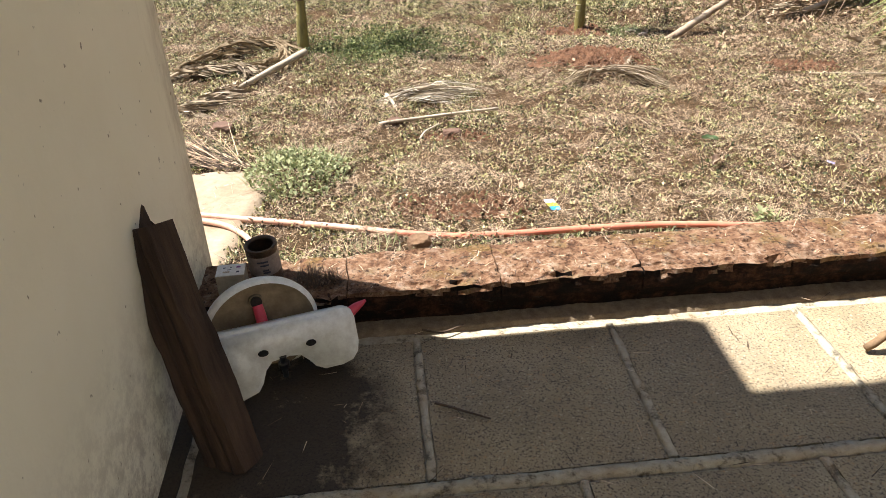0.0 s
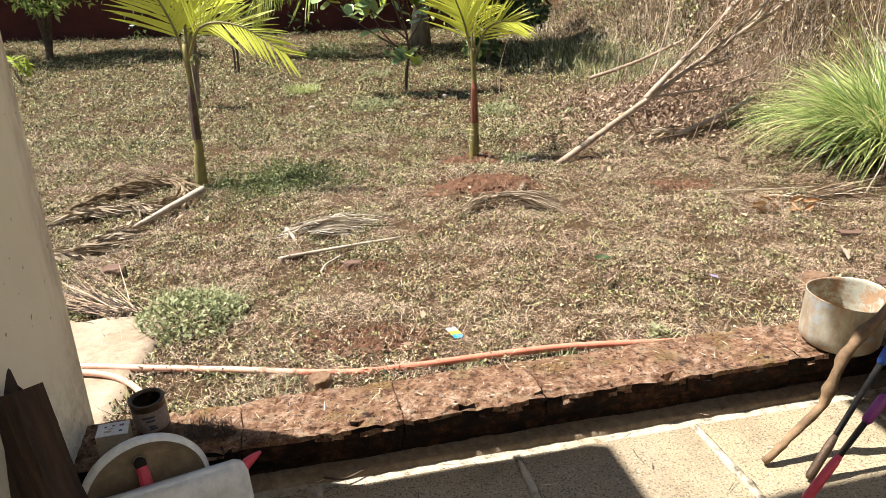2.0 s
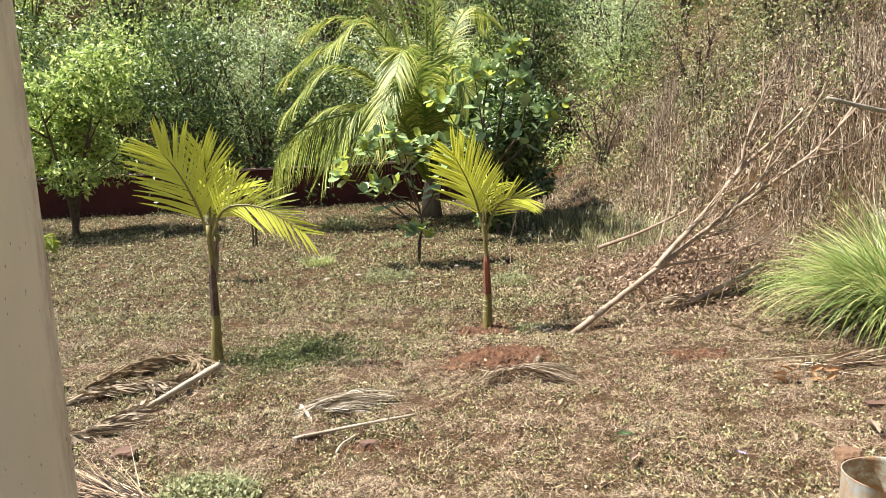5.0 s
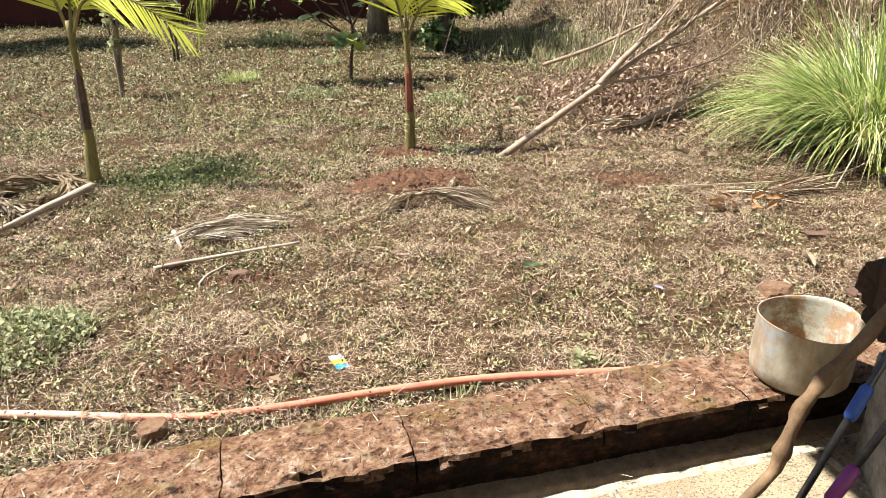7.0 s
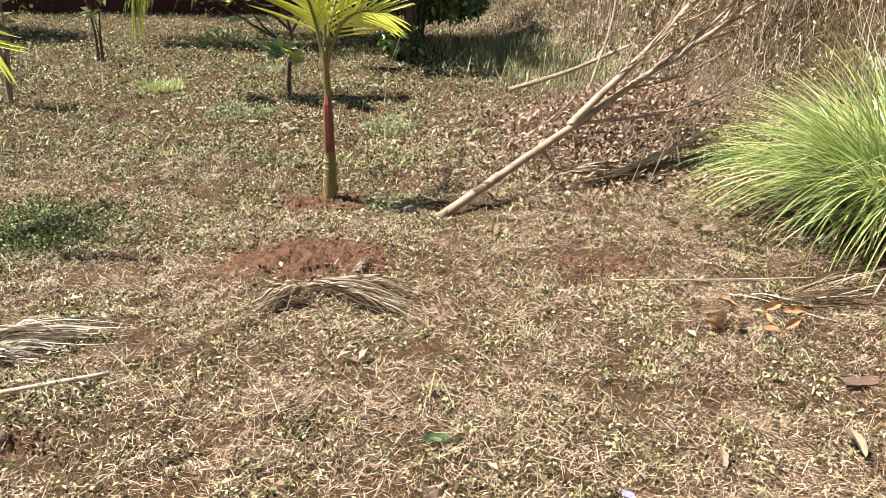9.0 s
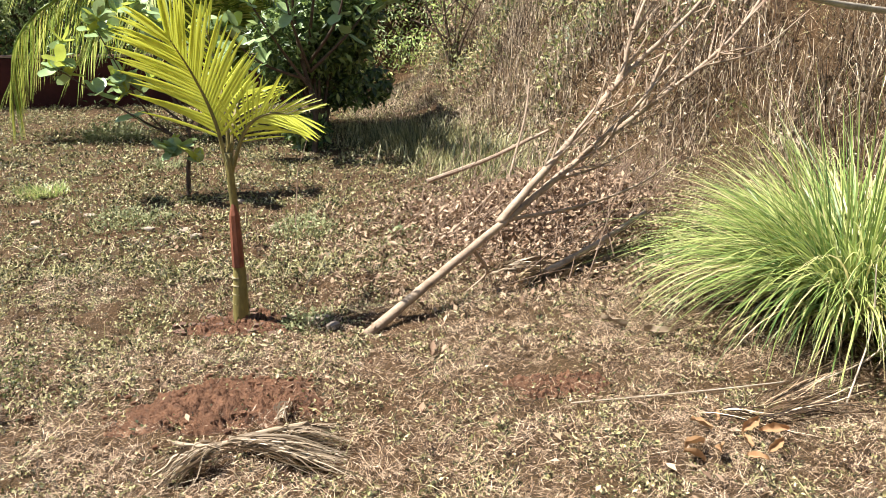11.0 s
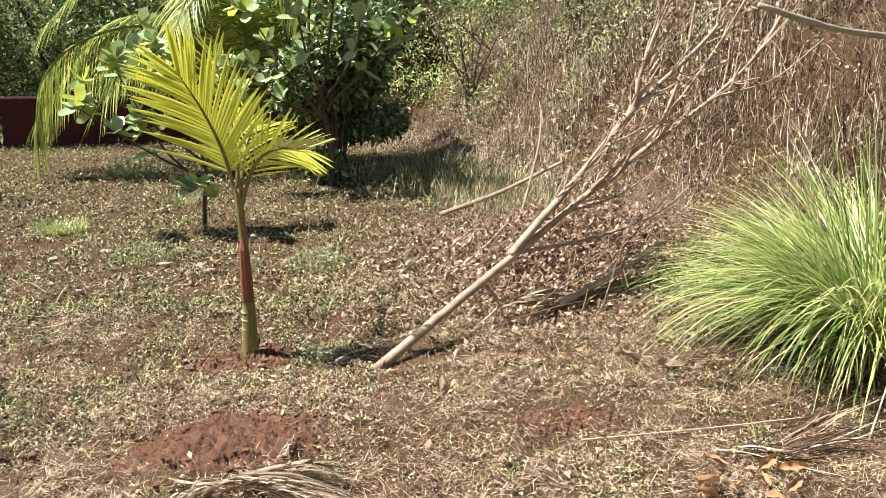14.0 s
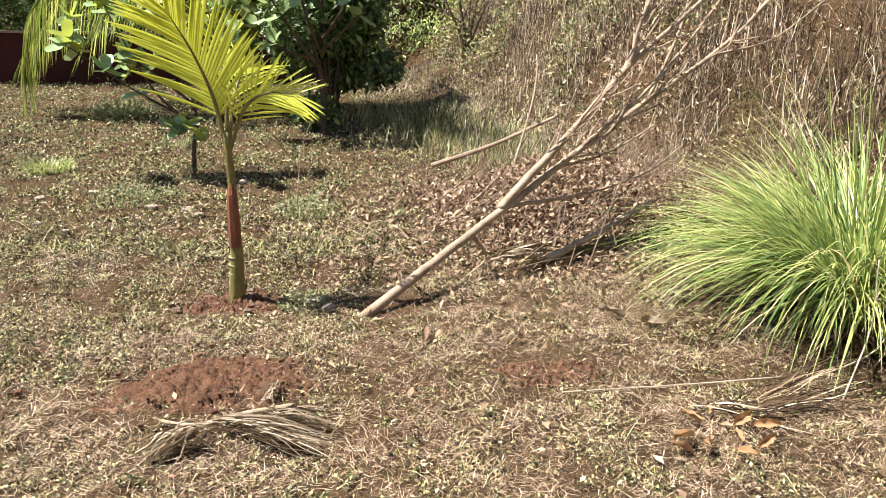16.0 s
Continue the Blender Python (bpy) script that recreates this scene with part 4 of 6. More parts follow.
def dry_bank():
    """Matted dry stems, curled leaves and low scrub over the bank."""
    def thick(x, y):
        return np.sin(x * 2.3 + 1.3 * np.sin(y * 1.9)) * np.sin(y * 2.7 + np.sin(x * 2.1)) + 0.5 * np.sin(x * 6.7 + y * 2.3) * np.sin(y * 5.9 - x)
    n = 150000
    y = 3.0 + rng.random(n) * 14
    x = foot_x(y) + 0.1 + rng.random(n) ** 0.85 * 6.5
    k = rng.random(n) < 0.55 + 0.6 * thick(x, y)
    x, y = x[k], y[k]
    n = len(x)
    d = x - foot_x(y)
    tall = smooth((d - 1.1) / 1.4) * (0.75 + 0.35 * np.clip(thick(x, y), -0.8, 0.7))
    base = np.stack([x, y, land(x, y) - 0.02 + rng.random(n) * 0.05], 1)
    ln = (0.05 + rng.random(n) * 0.20) * (1 - tall) + (0.12 + rng.random(n) ** 2 * 0.85) * tall
    v = blades(base, rng.random(n) * 6.283, ln, 0.0035 + 0.005 * rng.random(n) * (0.4 + tall), np.abs(rng.normal(size=n)) * 1.05 + 0.6 * (1 - tall), rng.normal(size=n) * 1.7, 2)
    m = 42000
    y = 4.0 + rng.random(m) * 13
    x = foot_x(y) + 0.2 + rng.random(m) * 6.5
    k = rng.random(m) < 0.55 + 0.6 * thick(x + 0.7, y)
    x, y = x[k], y[k]
    m = len(x)
    tall = smooth((x - foot_x(y) - 1.2) / 1.4)
    c = np.stack([x, y, land(x, y) + 0.01 + rng.random(m) ** 1.3 * (0.08 + 1.0 * tall)], 1)
    v2 = leaves(c, 0.02 + 0.035 * rng.random(m), 0.36, 0.1)
    tagged(obj("dry_brush", mesh_np("dry_brush", *join([v, v2]), BRUSH)), "tangled dry brown brush covering the bank", "brush", kind="stuff")
    m = 22000
    y = 4.5 + rng.random(m) * 13
    x = foot_x(y) + 0.7 + rng.random(m) * 7
    tall = smooth((x - foot_x(y) - 1.6) / 1.2)
    c = np.stack([x, y, land(x, y) + rng.random(m) ** 2 * (0.03 + 0.35 * tall)], 1)
    tagged(obj("bank_leaf_litter", mesh_np("bank_leaf_litter", *leaves(c, 0.02 + 0.035 * rng.random(m), 0.45, 0.1), DARKLITTER)), "dark rotting leaves among the brush on the bank", "leaf litter", kind="stuff")
    m = 80000
    y = 6.0 + rng.random(m) * 13
    x = foot_x(y) + 1.6 + rng.random(m) * 8
    d = x - foot_x(y)
    k = (thick(x * 0.8 + 4, y * 0.8) > 0.75 - 0.16 * (d - 1.6) - 0.07 * (y - 8))
    x, y, d = x[k], y[k], d[k]
    m = len(x)
    c = np.stack([x, y, land(x, y) + 0.15 + rng.random(m) * (0.5 + 0.25 * np.clip(d - 2, 0, 4))], 1)
    tagged(obj("bank_scrub", mesh_np("bank_scrub", *leaves(c, 0.04 + 0.05 * rng.random(m), 0.42, 0.3, np.tile([-0.8, -0.3, 0.6], (m, 1))), SCRUB)), "low olive-green scrub mixed with dry stems up the bank", "scrub", kind="stuff")
    m = 5000
    y = 8.6 + rng.random(m) * 3.6
    x = foot_x(y) + 0.15 + rng.normal(size=m) * 0.38
    base = np.stack([x, y, land(x, y)], 1)
    tagged(obj("rank_grass", mesh_np("rank_grass", *blades(base, rng.random(m) * 6.283, 0.08 + rng.random(m) * 0.25, 0.004 + rng.random(m) * 0.004, 0.1 + rng.random(m) * 0.7, rng.random(m) * 0.9, 3), TURF)), "rank green grass along the bank's foot", "grass", kind="stuff")


dry_bank()


# ---------------------------------------------------------------- larger plants
def pinnate(path, ln, n, droop, width, taper=0.6, start=0.12, vee=0.2, jitter=0.12, hang=0.0, open_angle=65):
    """Leaflets on both sides of a rachis: verts and triangles."""
    L = len(path) - 1
    base, tips, wv = [], [], []
    for i in range(n):
        f = start + (1 - start) * (i // 2) / (n / 2)
        s = 1 if i % 2 else -1
        j = min(L - 1, int(f * L))
        p = path[j].lerp(path[j + 1], f * L - j)
        d = (path[j + 1] - path[j]).normalized()
        sv = d.cross(Vector((0, 0, 1)))
        sv = (sv if sv.length > 0.1 else d.cross(Vector((0, 1, 0)))).normalized()
        nr = sv.cross(d)
        a = radians(open_angle - 0.5 * open_angle * f) + random.uniform(-jitter, jitter)
        out = (d * math.cos(a) + sv * s * math.sin(a) + nr * vee + Vector((0, 0, -hang))).normalized()
        k = ln * (1 - taper * abs(f - 0.45) * 1.6) * random.uniform(0.85, 1.1)
        base.append(p)
        tips.append(out * k)
        wv.append(out.cross(nr).normalized() * width * random.uniform(0.7, 1.2))
    B, T, W = (np.array([tuple(v) for v in q]) for q in (base, tips, wv))
    vs = []
    for g, w in ((0.0, 0.5), (0.3, 1.0), (0.65, 0.8)):
        c = B + T * g + np.array([0, 0, -1.0]) * (droop * ln * g * g)
        vs += [c - W * w / 2, c + W * w / 2]
    vs.append(B + T + np.array([0, 0, -1.0]) * droop * ln)
    tri = np.array([(0, 1, 3), (0, 3, 2), (2, 3, 5), (2, 5, 4), (4, 5, 6)])
    tris = (np.arange(n)[:, None, None] * 7 + tri[None]).reshape(-1, 3)
    return np.stack(vs, 1).reshape(-1, 3), tris


def coconut_palm():
    at = (0.55, 13.4, lz(0.55, 13.4))
    root = tagged(empty("coconut_palm", pose(*at)), "stemless coconut palm with long drooping green fronds", "palm")
    part("stem", tubes([([(0, 0, -0.1), (0, 0, 0.35), (0.02, 0, 0.8)], [0.2, 0.16, 0.1])], 12), BARK, root, smooth=True)
    spec = [(-0.9, 0.2, 2.2, -2.8, -0.4, 0.75), (-0.7, -0.5, 2.5, -2.3, -1.2, 1.9), (-0.35, 0.3, 3.0, -1.5, 0.8, 4.2), (0.05, 0.2, 3.2, 0.15, 0.6, 5.2), (0.45, -0.2, 2.4, 1.25, -0.6, 1.6),
            (0.3, 0.4, 2.9, 1.3, 1.4, 3.6), (-0.5, 0.5, 2.9, -2.6, 0.6, 2.6), (-0.15, -0.5, 2.4, -0.5, -1.6, 2.4), (-0.25, 0.1, 3.2, -0.9, 0.2, 4.9), (0.25, -0.4, 2.2, 0.7, -1.3, 2.0), (-0.6, 0.1, 2.7, -2.0, 0.1, 3.4), (-0.5, -0.6, 2.0, -1.7, -1.5, 1.0), (-0.1, -0.7, 2.3, -0.9, -1.9, 1.5), (0.15, 0.1, 3.3, 0.5, 0.3, 4.6), (-0.4, -0.2, 2.9, -1.5, -0.8, 3.0)]
    low = curve_pts([(0.02, 0, 0.6), (-0.35, -0.5, 1.25), (-0.85, -1.05, 1.76), (-1.42, -1.1, 1.86), (-2.1, -1.1, 1.62), (-2.5, -1.1, 1.2), (-2.62, -1.1, 0.75)], 8)
    fr = part("frond", tubes([(low, [0.03 * (1 - i / len(low)) + 0.005 for i in range(len(low))])], 6), COCO, root)
    obj("leaflet_fringe", mesh_np("leaflet_fringe", *pinnate(low, 0.85, 240, 0.55, 0.022, 0.4, 0.2, 0.0, 0.15, 0.75), COCO), fr)
    for mx, my, mz, ex, ey, ez in spec:
        path = curve_pts([(0.02, 0, 0.5), (mx * 0.55, my * 0.55, mz * 0.62), (mx, my, mz * 0.9), ((mx + ex) / 2, (my + ey) / 2, (mz + ez) / 2 + 0.45), (ex, ey, ez)], 8)
        n = len(path)
        fr = part("frond", tubes([(path, [0.032 * (1 - i / n) + 0.004 for i in range(n)])], 6), COCO, root)
        obj("leaflets_fringe", mesh_np("leaflet_fringe", *pinnate(path, 0.80, 230, 0.36, 0.023, 0.5, 0.16, 0.14), COCO), fr).name = "leaflet_fringe"


coconut_palm()


def round_leaf(mat, k):
    """One broad rounded leaf, cupped along the midrib, about a unit long."""
    bm = bmesh.new()
    rim = []
    for i in range(12):
        a = math.pi * i / 11
        w = math.sin(a) ** 0.7 * 0.33
        x = 0.5 - 0.5 * math.cos(a)
        rim.append((x, w))
    mid = [bm.verts.new((x, 0, -0.05 * math.sin(math.pi * x) + 0.05 * k * x * x)) for x, w in rim]
    for s in (1, -1):
        out = [bm.verts.new((x, s * w, 0.07 * (w / 0.33) + 0.02 * math.sin(x * 9 + k))) for x, w in rim[1:-1]]
        out = [mid[0], *out, mid[-1]]
        for i in range(11):
            vs = [mid[i], mid[i + 1], out[i + 1], out[i]]
            vs = [v for j, v in enumerate(vs) if v not in vs[:j]]
            if len(vs) > 2:
                bm.faces.new(vs if s > 0 else vs[::-1])
    me = bpy.data.meshes.new("leaf")
    bm.to_mesh(me)
    bm.free()
    me.materials.append(mat)
    for p in me.polygons:
        p.use_smooth = True
    return me


LEAF_OLD = [round_leaf(CASHEW, k) for k in range(3)]
LEAF_NEW = [round_leaf(CASHEW_N, k) for k in range(3)]


def rosette(root, at, n, size, young=0.3):
    """A whorl of broad leaves round a twig's tip."""
    for i in range(n):
        a = 6.283 * i / n + random.uniform(-0.4, 0.4)
        tilt = random.uniform(-75, 45)
        me = random.choice(LEAF_NEW if random.random() < young else LEAF_OLD)
        m = Matrix.Translation(at) @ pose(0, 0, 0, random.uniform(-25, 25), tilt, math.degrees(a)) @ Matrix.Diagonal((*[size * random.uniform(0.7, 1.2)] * 3, 1))
        obj("leaf", me, root, m=m)


def cashew(at, limbs, leaf, n, young, label, bark=BARK, r0=0.022):
    root = tagged(empty("cashew_sapling", pose(*at)), label, "sapling", "cashew saplings")
    runs = []
    for pts in limbs:
        c = curve_pts(pts, 6)
        runs.append((c, [r0 * (1 - 0.75 * i / len(c)) * (1.0 if pts is limbs[0] else 0.55) for i in range(len(c))]))
    part("trunk", tubes(runs[:1], 8), bark, root, smooth=True)
    for run in runs[1:]:
        part("limb", tubes([run], 8), bark, root, smooth=True)
    for pts in limbs:
        end = Vector(pts[-1])
        rosette(root, end, n, leaf, young)
        c = curve_pts(pts, 6)
        rosette(root, c[-4], n // 2, leaf, 0.05)
        rosette(root, c[-7], n // 3, leaf, 0.05)
        for _ in range(4):
            e = end + Vector((random.uniform(-.22, .22), random.uniform(-.22, .22), random.uniform(-.1, .2)))
            rosette(root, e, n * 2 // 3, leaf * 0.85, young)
    return root


cashew((0.28, 8.69, 0), [
    [(0, 0, -0.05), (0.02, 0, 0.25), (0.06, 0, 0.5), (-0.02, 0, 0.9), (-0.1, 0.05, 1.3)],
    [(0.05, 0, 0.42), (-0.25, -0.05, 0.72), (-0.55, -0.1, 1.38)],
    [(0.05, 0, 0.45), (-0.35, -0.1, 0.7), (-0.86, -0.12, 1.08)],
    [(0.04, 0, 0.6), (-0.2, 0.05, 0.8), (-0.42, 0.0, 0.98)],
    [(0.04, 0, 0.55), (0.2, 0, 0.8), (0.32, 0.05, 1.05)],
    [(0.05, 0, 0.4), (-0.02, -0.12, 0.42), (-0.06, -0.2, 0.45)],
    [(0.0, 0, 0.7), (-0.12, -0.1, 1.1), (-0.22, -0.15, 1.5)],
], 0.15, 8, 0.3, "cashew sapling with broad rounded blue-green leaves and yellow new growth", DARKBARK)
cashew((1.45, 10.75, 0), [
    [(0, 0, -0.05), (0.03, 0, 0.5), (-0.1, 0, 1.1), (-0.15, 0, 1.7), (-0.1, -0.2, 2.2)],
    [(0, 0, 0.7), (-0.4, -0.3, 1.3), (-0.75, -0.5, 1.9)],
    [(0, 0, 0.9), (0.4, -0.3, 1.3), (0.72, -0.4, 1.7)],
    [(0, 0, 0.9), (-0.2, -0.5, 1.5), (-0.3, -0.6, 2.2)],
    [(0, 0, 1.0), (0.3, -0.5, 1.5), (0.4, -0.6, 2.1)],
    [(0, 0, 0.8), (-0.5, -0.2, 1.0), (-0.9, -0.3, 1.35)],
    [(0, 0, 1.2), (0.1, -0.3, 1.9), (0.2, -0.5, 2.5)],
], 0.19, 9, 0.25, "larger cashew bush with glossy round leaves in front of dark scrub", DARKBARK, 0.035)
shrub((1.55, 11.3, lz(1.5, 11.3)), 2.1, 0.78, BUSH_C, 15000, 0.10, "dense dark green bush at the bank's foot", "bush", "bush", "", 6, 0.02, clumps=30)
shrub((1.7, 12.6, lz(1.7, 12.6)), 2.6, 0.95, BUSH_C, 12000, 0.12, "dense dark green bush at the bank's foot", "bush", "bush", "", 6, 0.02, clumps=26)
shrub((-5.72, 13.2, 0), 3.4, 1.35, BUSH_A, 10000, 0.115, "small leafy tree with a thin leaning trunk", "young_tree", "tree", "", 3, 0.42, DARKBARK, 22)
shrub((-9.2, 13.9, 0), 3.4, 1.4, BUSH_A, 9000, 0.115, "small leafy tree beside the compound wall", "young_tree", "tree", "", 3, 0.4, BARK, 22)
shrub((-1.96, 8.27, 0), 1.25, 0.2, WEED, 90, 0.1, "thin sapling with a bare dark stem", "thin_sapling", "sapling", "", 2, 0.7, BARK, 5)
shrub((-2.07, 10.75, 0), 0.95, 0.2, WEED, 70, 0.1, "thin sapling with a bare dark stem", "thin_sapling", "sapling", "", 2, 0.7, DARKBARK, 5)
shrub((-4.9, 10.4, 0), 0.35, 0.16, CASHEW_N, 60, 0.1, "small yellow-green seedling in the grass", "seedling", "seedling", "", 3, 0.5, BARK, 4)


def tuft(at, r, h, n, mat, label, name="weed", w=0.006, category="weed", leafy_n=0, leaf=0.02):
    root_sets = []
    a = rng.random(n) * 6.283
    q = np.sqrt(rng.random(n)) * r
    x, y = at[0] + np.cos(a) * q, at[1] + np.sin(a) * q
    base = np.stack([x, y, land(x, y)], 1)
    root_sets.append(blades(base, a + rng.normal(size=n) * 0.8, h * (0.5 + rng.random(n) * 0.7), w * (0.6 + rng.random(n) * 0.7), 0.15 + rng.random(n) * 0.8, rng.random(n) * 0.8, 3))
    if leafy_n:
        a = rng.random(leafy_n) * 6.283
        q = np.sqrt(rng.random(leafy_n)) * r
        x, y = at[0] + np.cos(a) * q, at[1] + np.sin(a) * q
        c = np.stack([x, y, land(x, y) + rng.random(leafy_n) * h * (1 - (q / r) ** 2 * 0.7)], 1)
        root_sets.append(leaves(c, leaf * (0.6 + 0.8 * rng.random(leafy_n)), 0.6, 0.7))
    tagged(obj(name, mesh_np(name, *join(root_sets), mat)), label, category, kind="stuff")


tuft((-0.68, 3.06), 0.24, 0.13, 240, WEED, "leafy green weed beside the cement path", leafy_n=1500, leaf=0.022)
tuft((1.29, 2.66), 0.05, 0.08, 26, WEED, "small green weed by the hose", leafy_n=40, leaf=0.03)
tuft((0.86, 2.5), 0.10, 0.05, 70, WEED, "green grass tuft along the kerb")
tuft((0.45, 2.42), 0.16, 0.045, 110, WEED, "green grass tuft along the kerb")
tuft((-0.2, 2.36), 0.14, 0.05, 110, WEED, "green grass tuft along the kerb")
tuft((-0.95, 9.0), 0.2, 0.12, 420, LEMON, "low bright green grass tuft in the garden")
tuft((-0.1, 10.1), 0.18, 0.13, 160, WEED, "green grass tuft behind the sapling", w=0.008)
tuft((-1.0, 12.3), 0.35, 0.25, 300, WEED, "green weed patch by the compound wall", leafy_n=500, leaf=0.05)
tuft((1.15, 5.75), 0.13, 0.07, 90, WEED, "green weed by the fallen branch", leafy_n=300, leaf=0.02)
tuft((2.7, 10.9), 0.55, 0.35, 900, TURF, "rank green grass at the bank's foot", w=0.008)
tuft((3.2, 9.8), 0.5, 0.25, 700, TURF, "rank green grass at the bank's foot", w=0.008)
tuft((1.2, 7.35), 0.25, 0.10, 250, WEED, "low green weeds near the young palm", leafy_n=350, leaf=0.03)
tuft((-0.05, 7.9), 0.3, 0.10, 250, WEED, "low green weeds near the sapling", leafy_n=350, leaf=0.03)
tuft((3.71, 4.55), 0.2, 0.28, 40, CASHEW_N, "leafy green weed beside the grass clump", leafy_n=260, leaf=0.055)
tuft((1.85, 6.9), 0.16, 0.12, 40, WEED, "blue-green weed beside the brush heap", leafy_n=60, leaf=0.05)


# ---------------------------------------------------------------- felled branch and brush heap
def felled_branch():
    root = tagged(empty("felled_branch"), "long pale felled branch leaning against the bank", "branch")
    main = curve_pts([(1.42, 5.48, -0.035), (1.86, 5.75, 0.17), (2.29, 6.0, 0.37), (2.77, 6.28, 0.6), (3.36, 6.64, 0.85), (4.02, 7.04, 1.12), (4.5, 7.3, 1.42), (4.86, 7.52, 1.78)], 8)
    n = len(main)
    part("main_stem", roughen(tubes([(main, [0.022 * (1 - 0.70 * i / n) + 0.004 for i in range(n)])], 10), 0.004, 18), POLE, root, smooth=True)
    upper = curve_pts([(2.22, 5.97, 0.35), (2.38, 6.05, 0.48), (2.74, 6.27, 0.74), (3.19, 6.54, 1.1), (3.6, 6.8, 1.33), (3.95, 6.98, 1.58), (4.15, 7.1, 1.85)], 8)
    n = len(upper)
    part("fork", roughen(tubes([(upper, [0.022 * (1 - 0.75 * i / n) + 0.004 for i in range(n)])], 8), 0.003, 18, 5), POLE, root, smooth=True)
    third = curve_pts([(3.12, 6.5, 1.04), (3.19, 6.55, 1.16), (3.23, 6.57, 1.32), (3.36, 6.65, 1.58), (3.5, 6.72, 1.9)], 6)
    n = len(third)
    part("fork", tubes([(third, [0.018 * (1 - 0.8 * i / n) + 0.002 for i in range(n)])], 8), POLE, root, smooth=True)
    for pts, r in (([(2.3, 6.0, 0.36), (2.8, 6.15, 0.38), (3.25, 6.3, 0.47), (3.5, 6.4, 0.6)], 0.012), ([(2.05, 5.86, 0.24), (2.15, 5.95, 0.08), (2.0, 5.85, 0.0)], 0.012),
                   ([(3.36, 6.64, 0.85), (3.65, 6.85, 1.3), (3.8, 7.0, 1.75), (3.9, 7.1, 2.0)], 0.013), ([(4.0, 7.03, 1.11), (4.5, 7.1, 1.22), (4.95, 7.2, 1.5)], 0.010), ([(2.8, 6.3, 0.62), (3.3, 6.5, 0.95), (3.8, 6.75, 1.4), (4.1, 6.9, 1.75)], 0.014),
                   ([(2.77, 6.28, 0.6), (3.0, 6.3, 0.75), (3.25, 6.45, 1.15)], 0.009), ([(2.6, 6.2, 0.52), (3.0, 6.35, 0.58), (3.5, 6.55, 0.78)], 0.009)):
        c = curve_pts(pts, 6)
        part("side_branch", tubes([(c, [r * (1 - 0.7 * i / len(c)) for i in range(len(c))])], 6), POLE, root, smooth=True)
    # long straight twigs at the crown end
    runs = []
    for k in range(64):
        src = random.choice([main[len(main) // 3:], upper[len(upper) // 4:], third])
        q = src[random.randint(0, len(src) - 1)]
        e = q + Vector((random.uniform(0.05, 0.5), random.uniform(-0.05, 0.3), random.uniform(0.0, 0.62))) * random.uniform(0.6, 1.2)
        m = (q + e) / 2 + Vector((random.uniform(-.04, .04), random.uniform(-.04, .04), random.uniform(-.05, .02)))
        runs.append(([q, m, e], [0.007, 0.0055, 0.002]))
        part("twig", tubes([runs[-1]], 5), POLE, root)
    n = 1700
    pick = [random.choice(runs)[0] for _ in range(n)]
    c = np.array([tuple(q[1].lerp(q[2], random.random()) + Vector((random.gauss(0, .05), random.gauss(0, .05), random.gauss(-0.02, .05)))) for q in pick])
    obj("withered_foliage", mesh_np("withered_foliage", *leaves(c, 0.022 + 0.035 * rng.random(n), 0.36), DRYLEAF), root, "curled brown leaves")


felled_branch()


TWIGWOOD = noisy("brown_twig_bark", (0.06, 0.036, 0.024), (0.30, 0.205, 0.14), 9, 0.9)


def brush_heap():
    """Cut twigs and dead leaves under and behind the branch."""
    runs = []
    for k in range(420):
        x, y = random.gauss(3.0, 0.7), random.gauss(6.9, 0.55)
        z = lz(x, y) + abs(random.gauss(0, 0.09))
        a, e = random.uniform(-0.5, 1.6), random.uniform(-0.15, 0.9)
        ln = random.uniform(0.25, 0.9)
        d = Vector((math.cos(a) * math.cos(e), math.sin(a) * math.cos(e), math.sin(e))) * ln
        p = Vector((x, y, z))
        runs.append(([p, p + d * 0.5 + Vector((random.uniform(-.09, .09), random.uniform(-.09, .09), 0.02)), p + d], [0.004, 0.003, 0.0015]))
    bm = tubes(runs, 5)
    tagged(part("brush_heap", bm, TWIGWOOD), "heap of dry brown twigs beside the felled branch", "brush", kind="stuff")
    n = 24000
    x, y = 2.9 + rng.normal(size=n) * 0.62, 6.95 + rng.normal(size=n) * 0.52
    h = np.exp(-(((x - 3.1) / 0.8) ** 2 + ((y - 7.1) / 0.6) ** 2))
    c = np.stack([x, y, land(x, y) + rng.random(n) ** 1.4 * (0.05 + 0.42 * h)], 1)
    tagged(obj("dead_leaf_litter", mesh_np("dead_leaf_litter", *leaves(c, 0.022 + 0.04 * rng.random(n), 0.45), DRYLEAF)), "crumpled brown dead leaves in the brush heap", "leaf litter", kind="stuff")
    for pts, r in (([(2.12, 7.5, 0.28), (2.6, 7.55, 0.42), (3.1, 7.6, 0.62)], 0.02), ([(2.5, 5.95, 0.05), (2.9, 6.15, 0.14), (3.3, 6.35, 0.26)], 0.022), ([(1.95, 6.6, 0.03), (2.3, 6.9, 0.16), (2.5, 7.0, 0.3)], 0.012), ([(2.6, 7.2, 0.1), (2.9, 7.6, 0.7), (3.0, 7.8, 1.0)], 0.01)):
        c = curve_pts(pts, 8)
        tagged(part("dead_stick", roughen(tubes([(c, [r * (1 - 0.4 * i / len(c)) for i in range(len(c))])], 8), 0.003, 20, r * 90), POLE), "dead grey-brown stick in the brush heap", "stick", "sticks in the brush heap")


brush_heap()


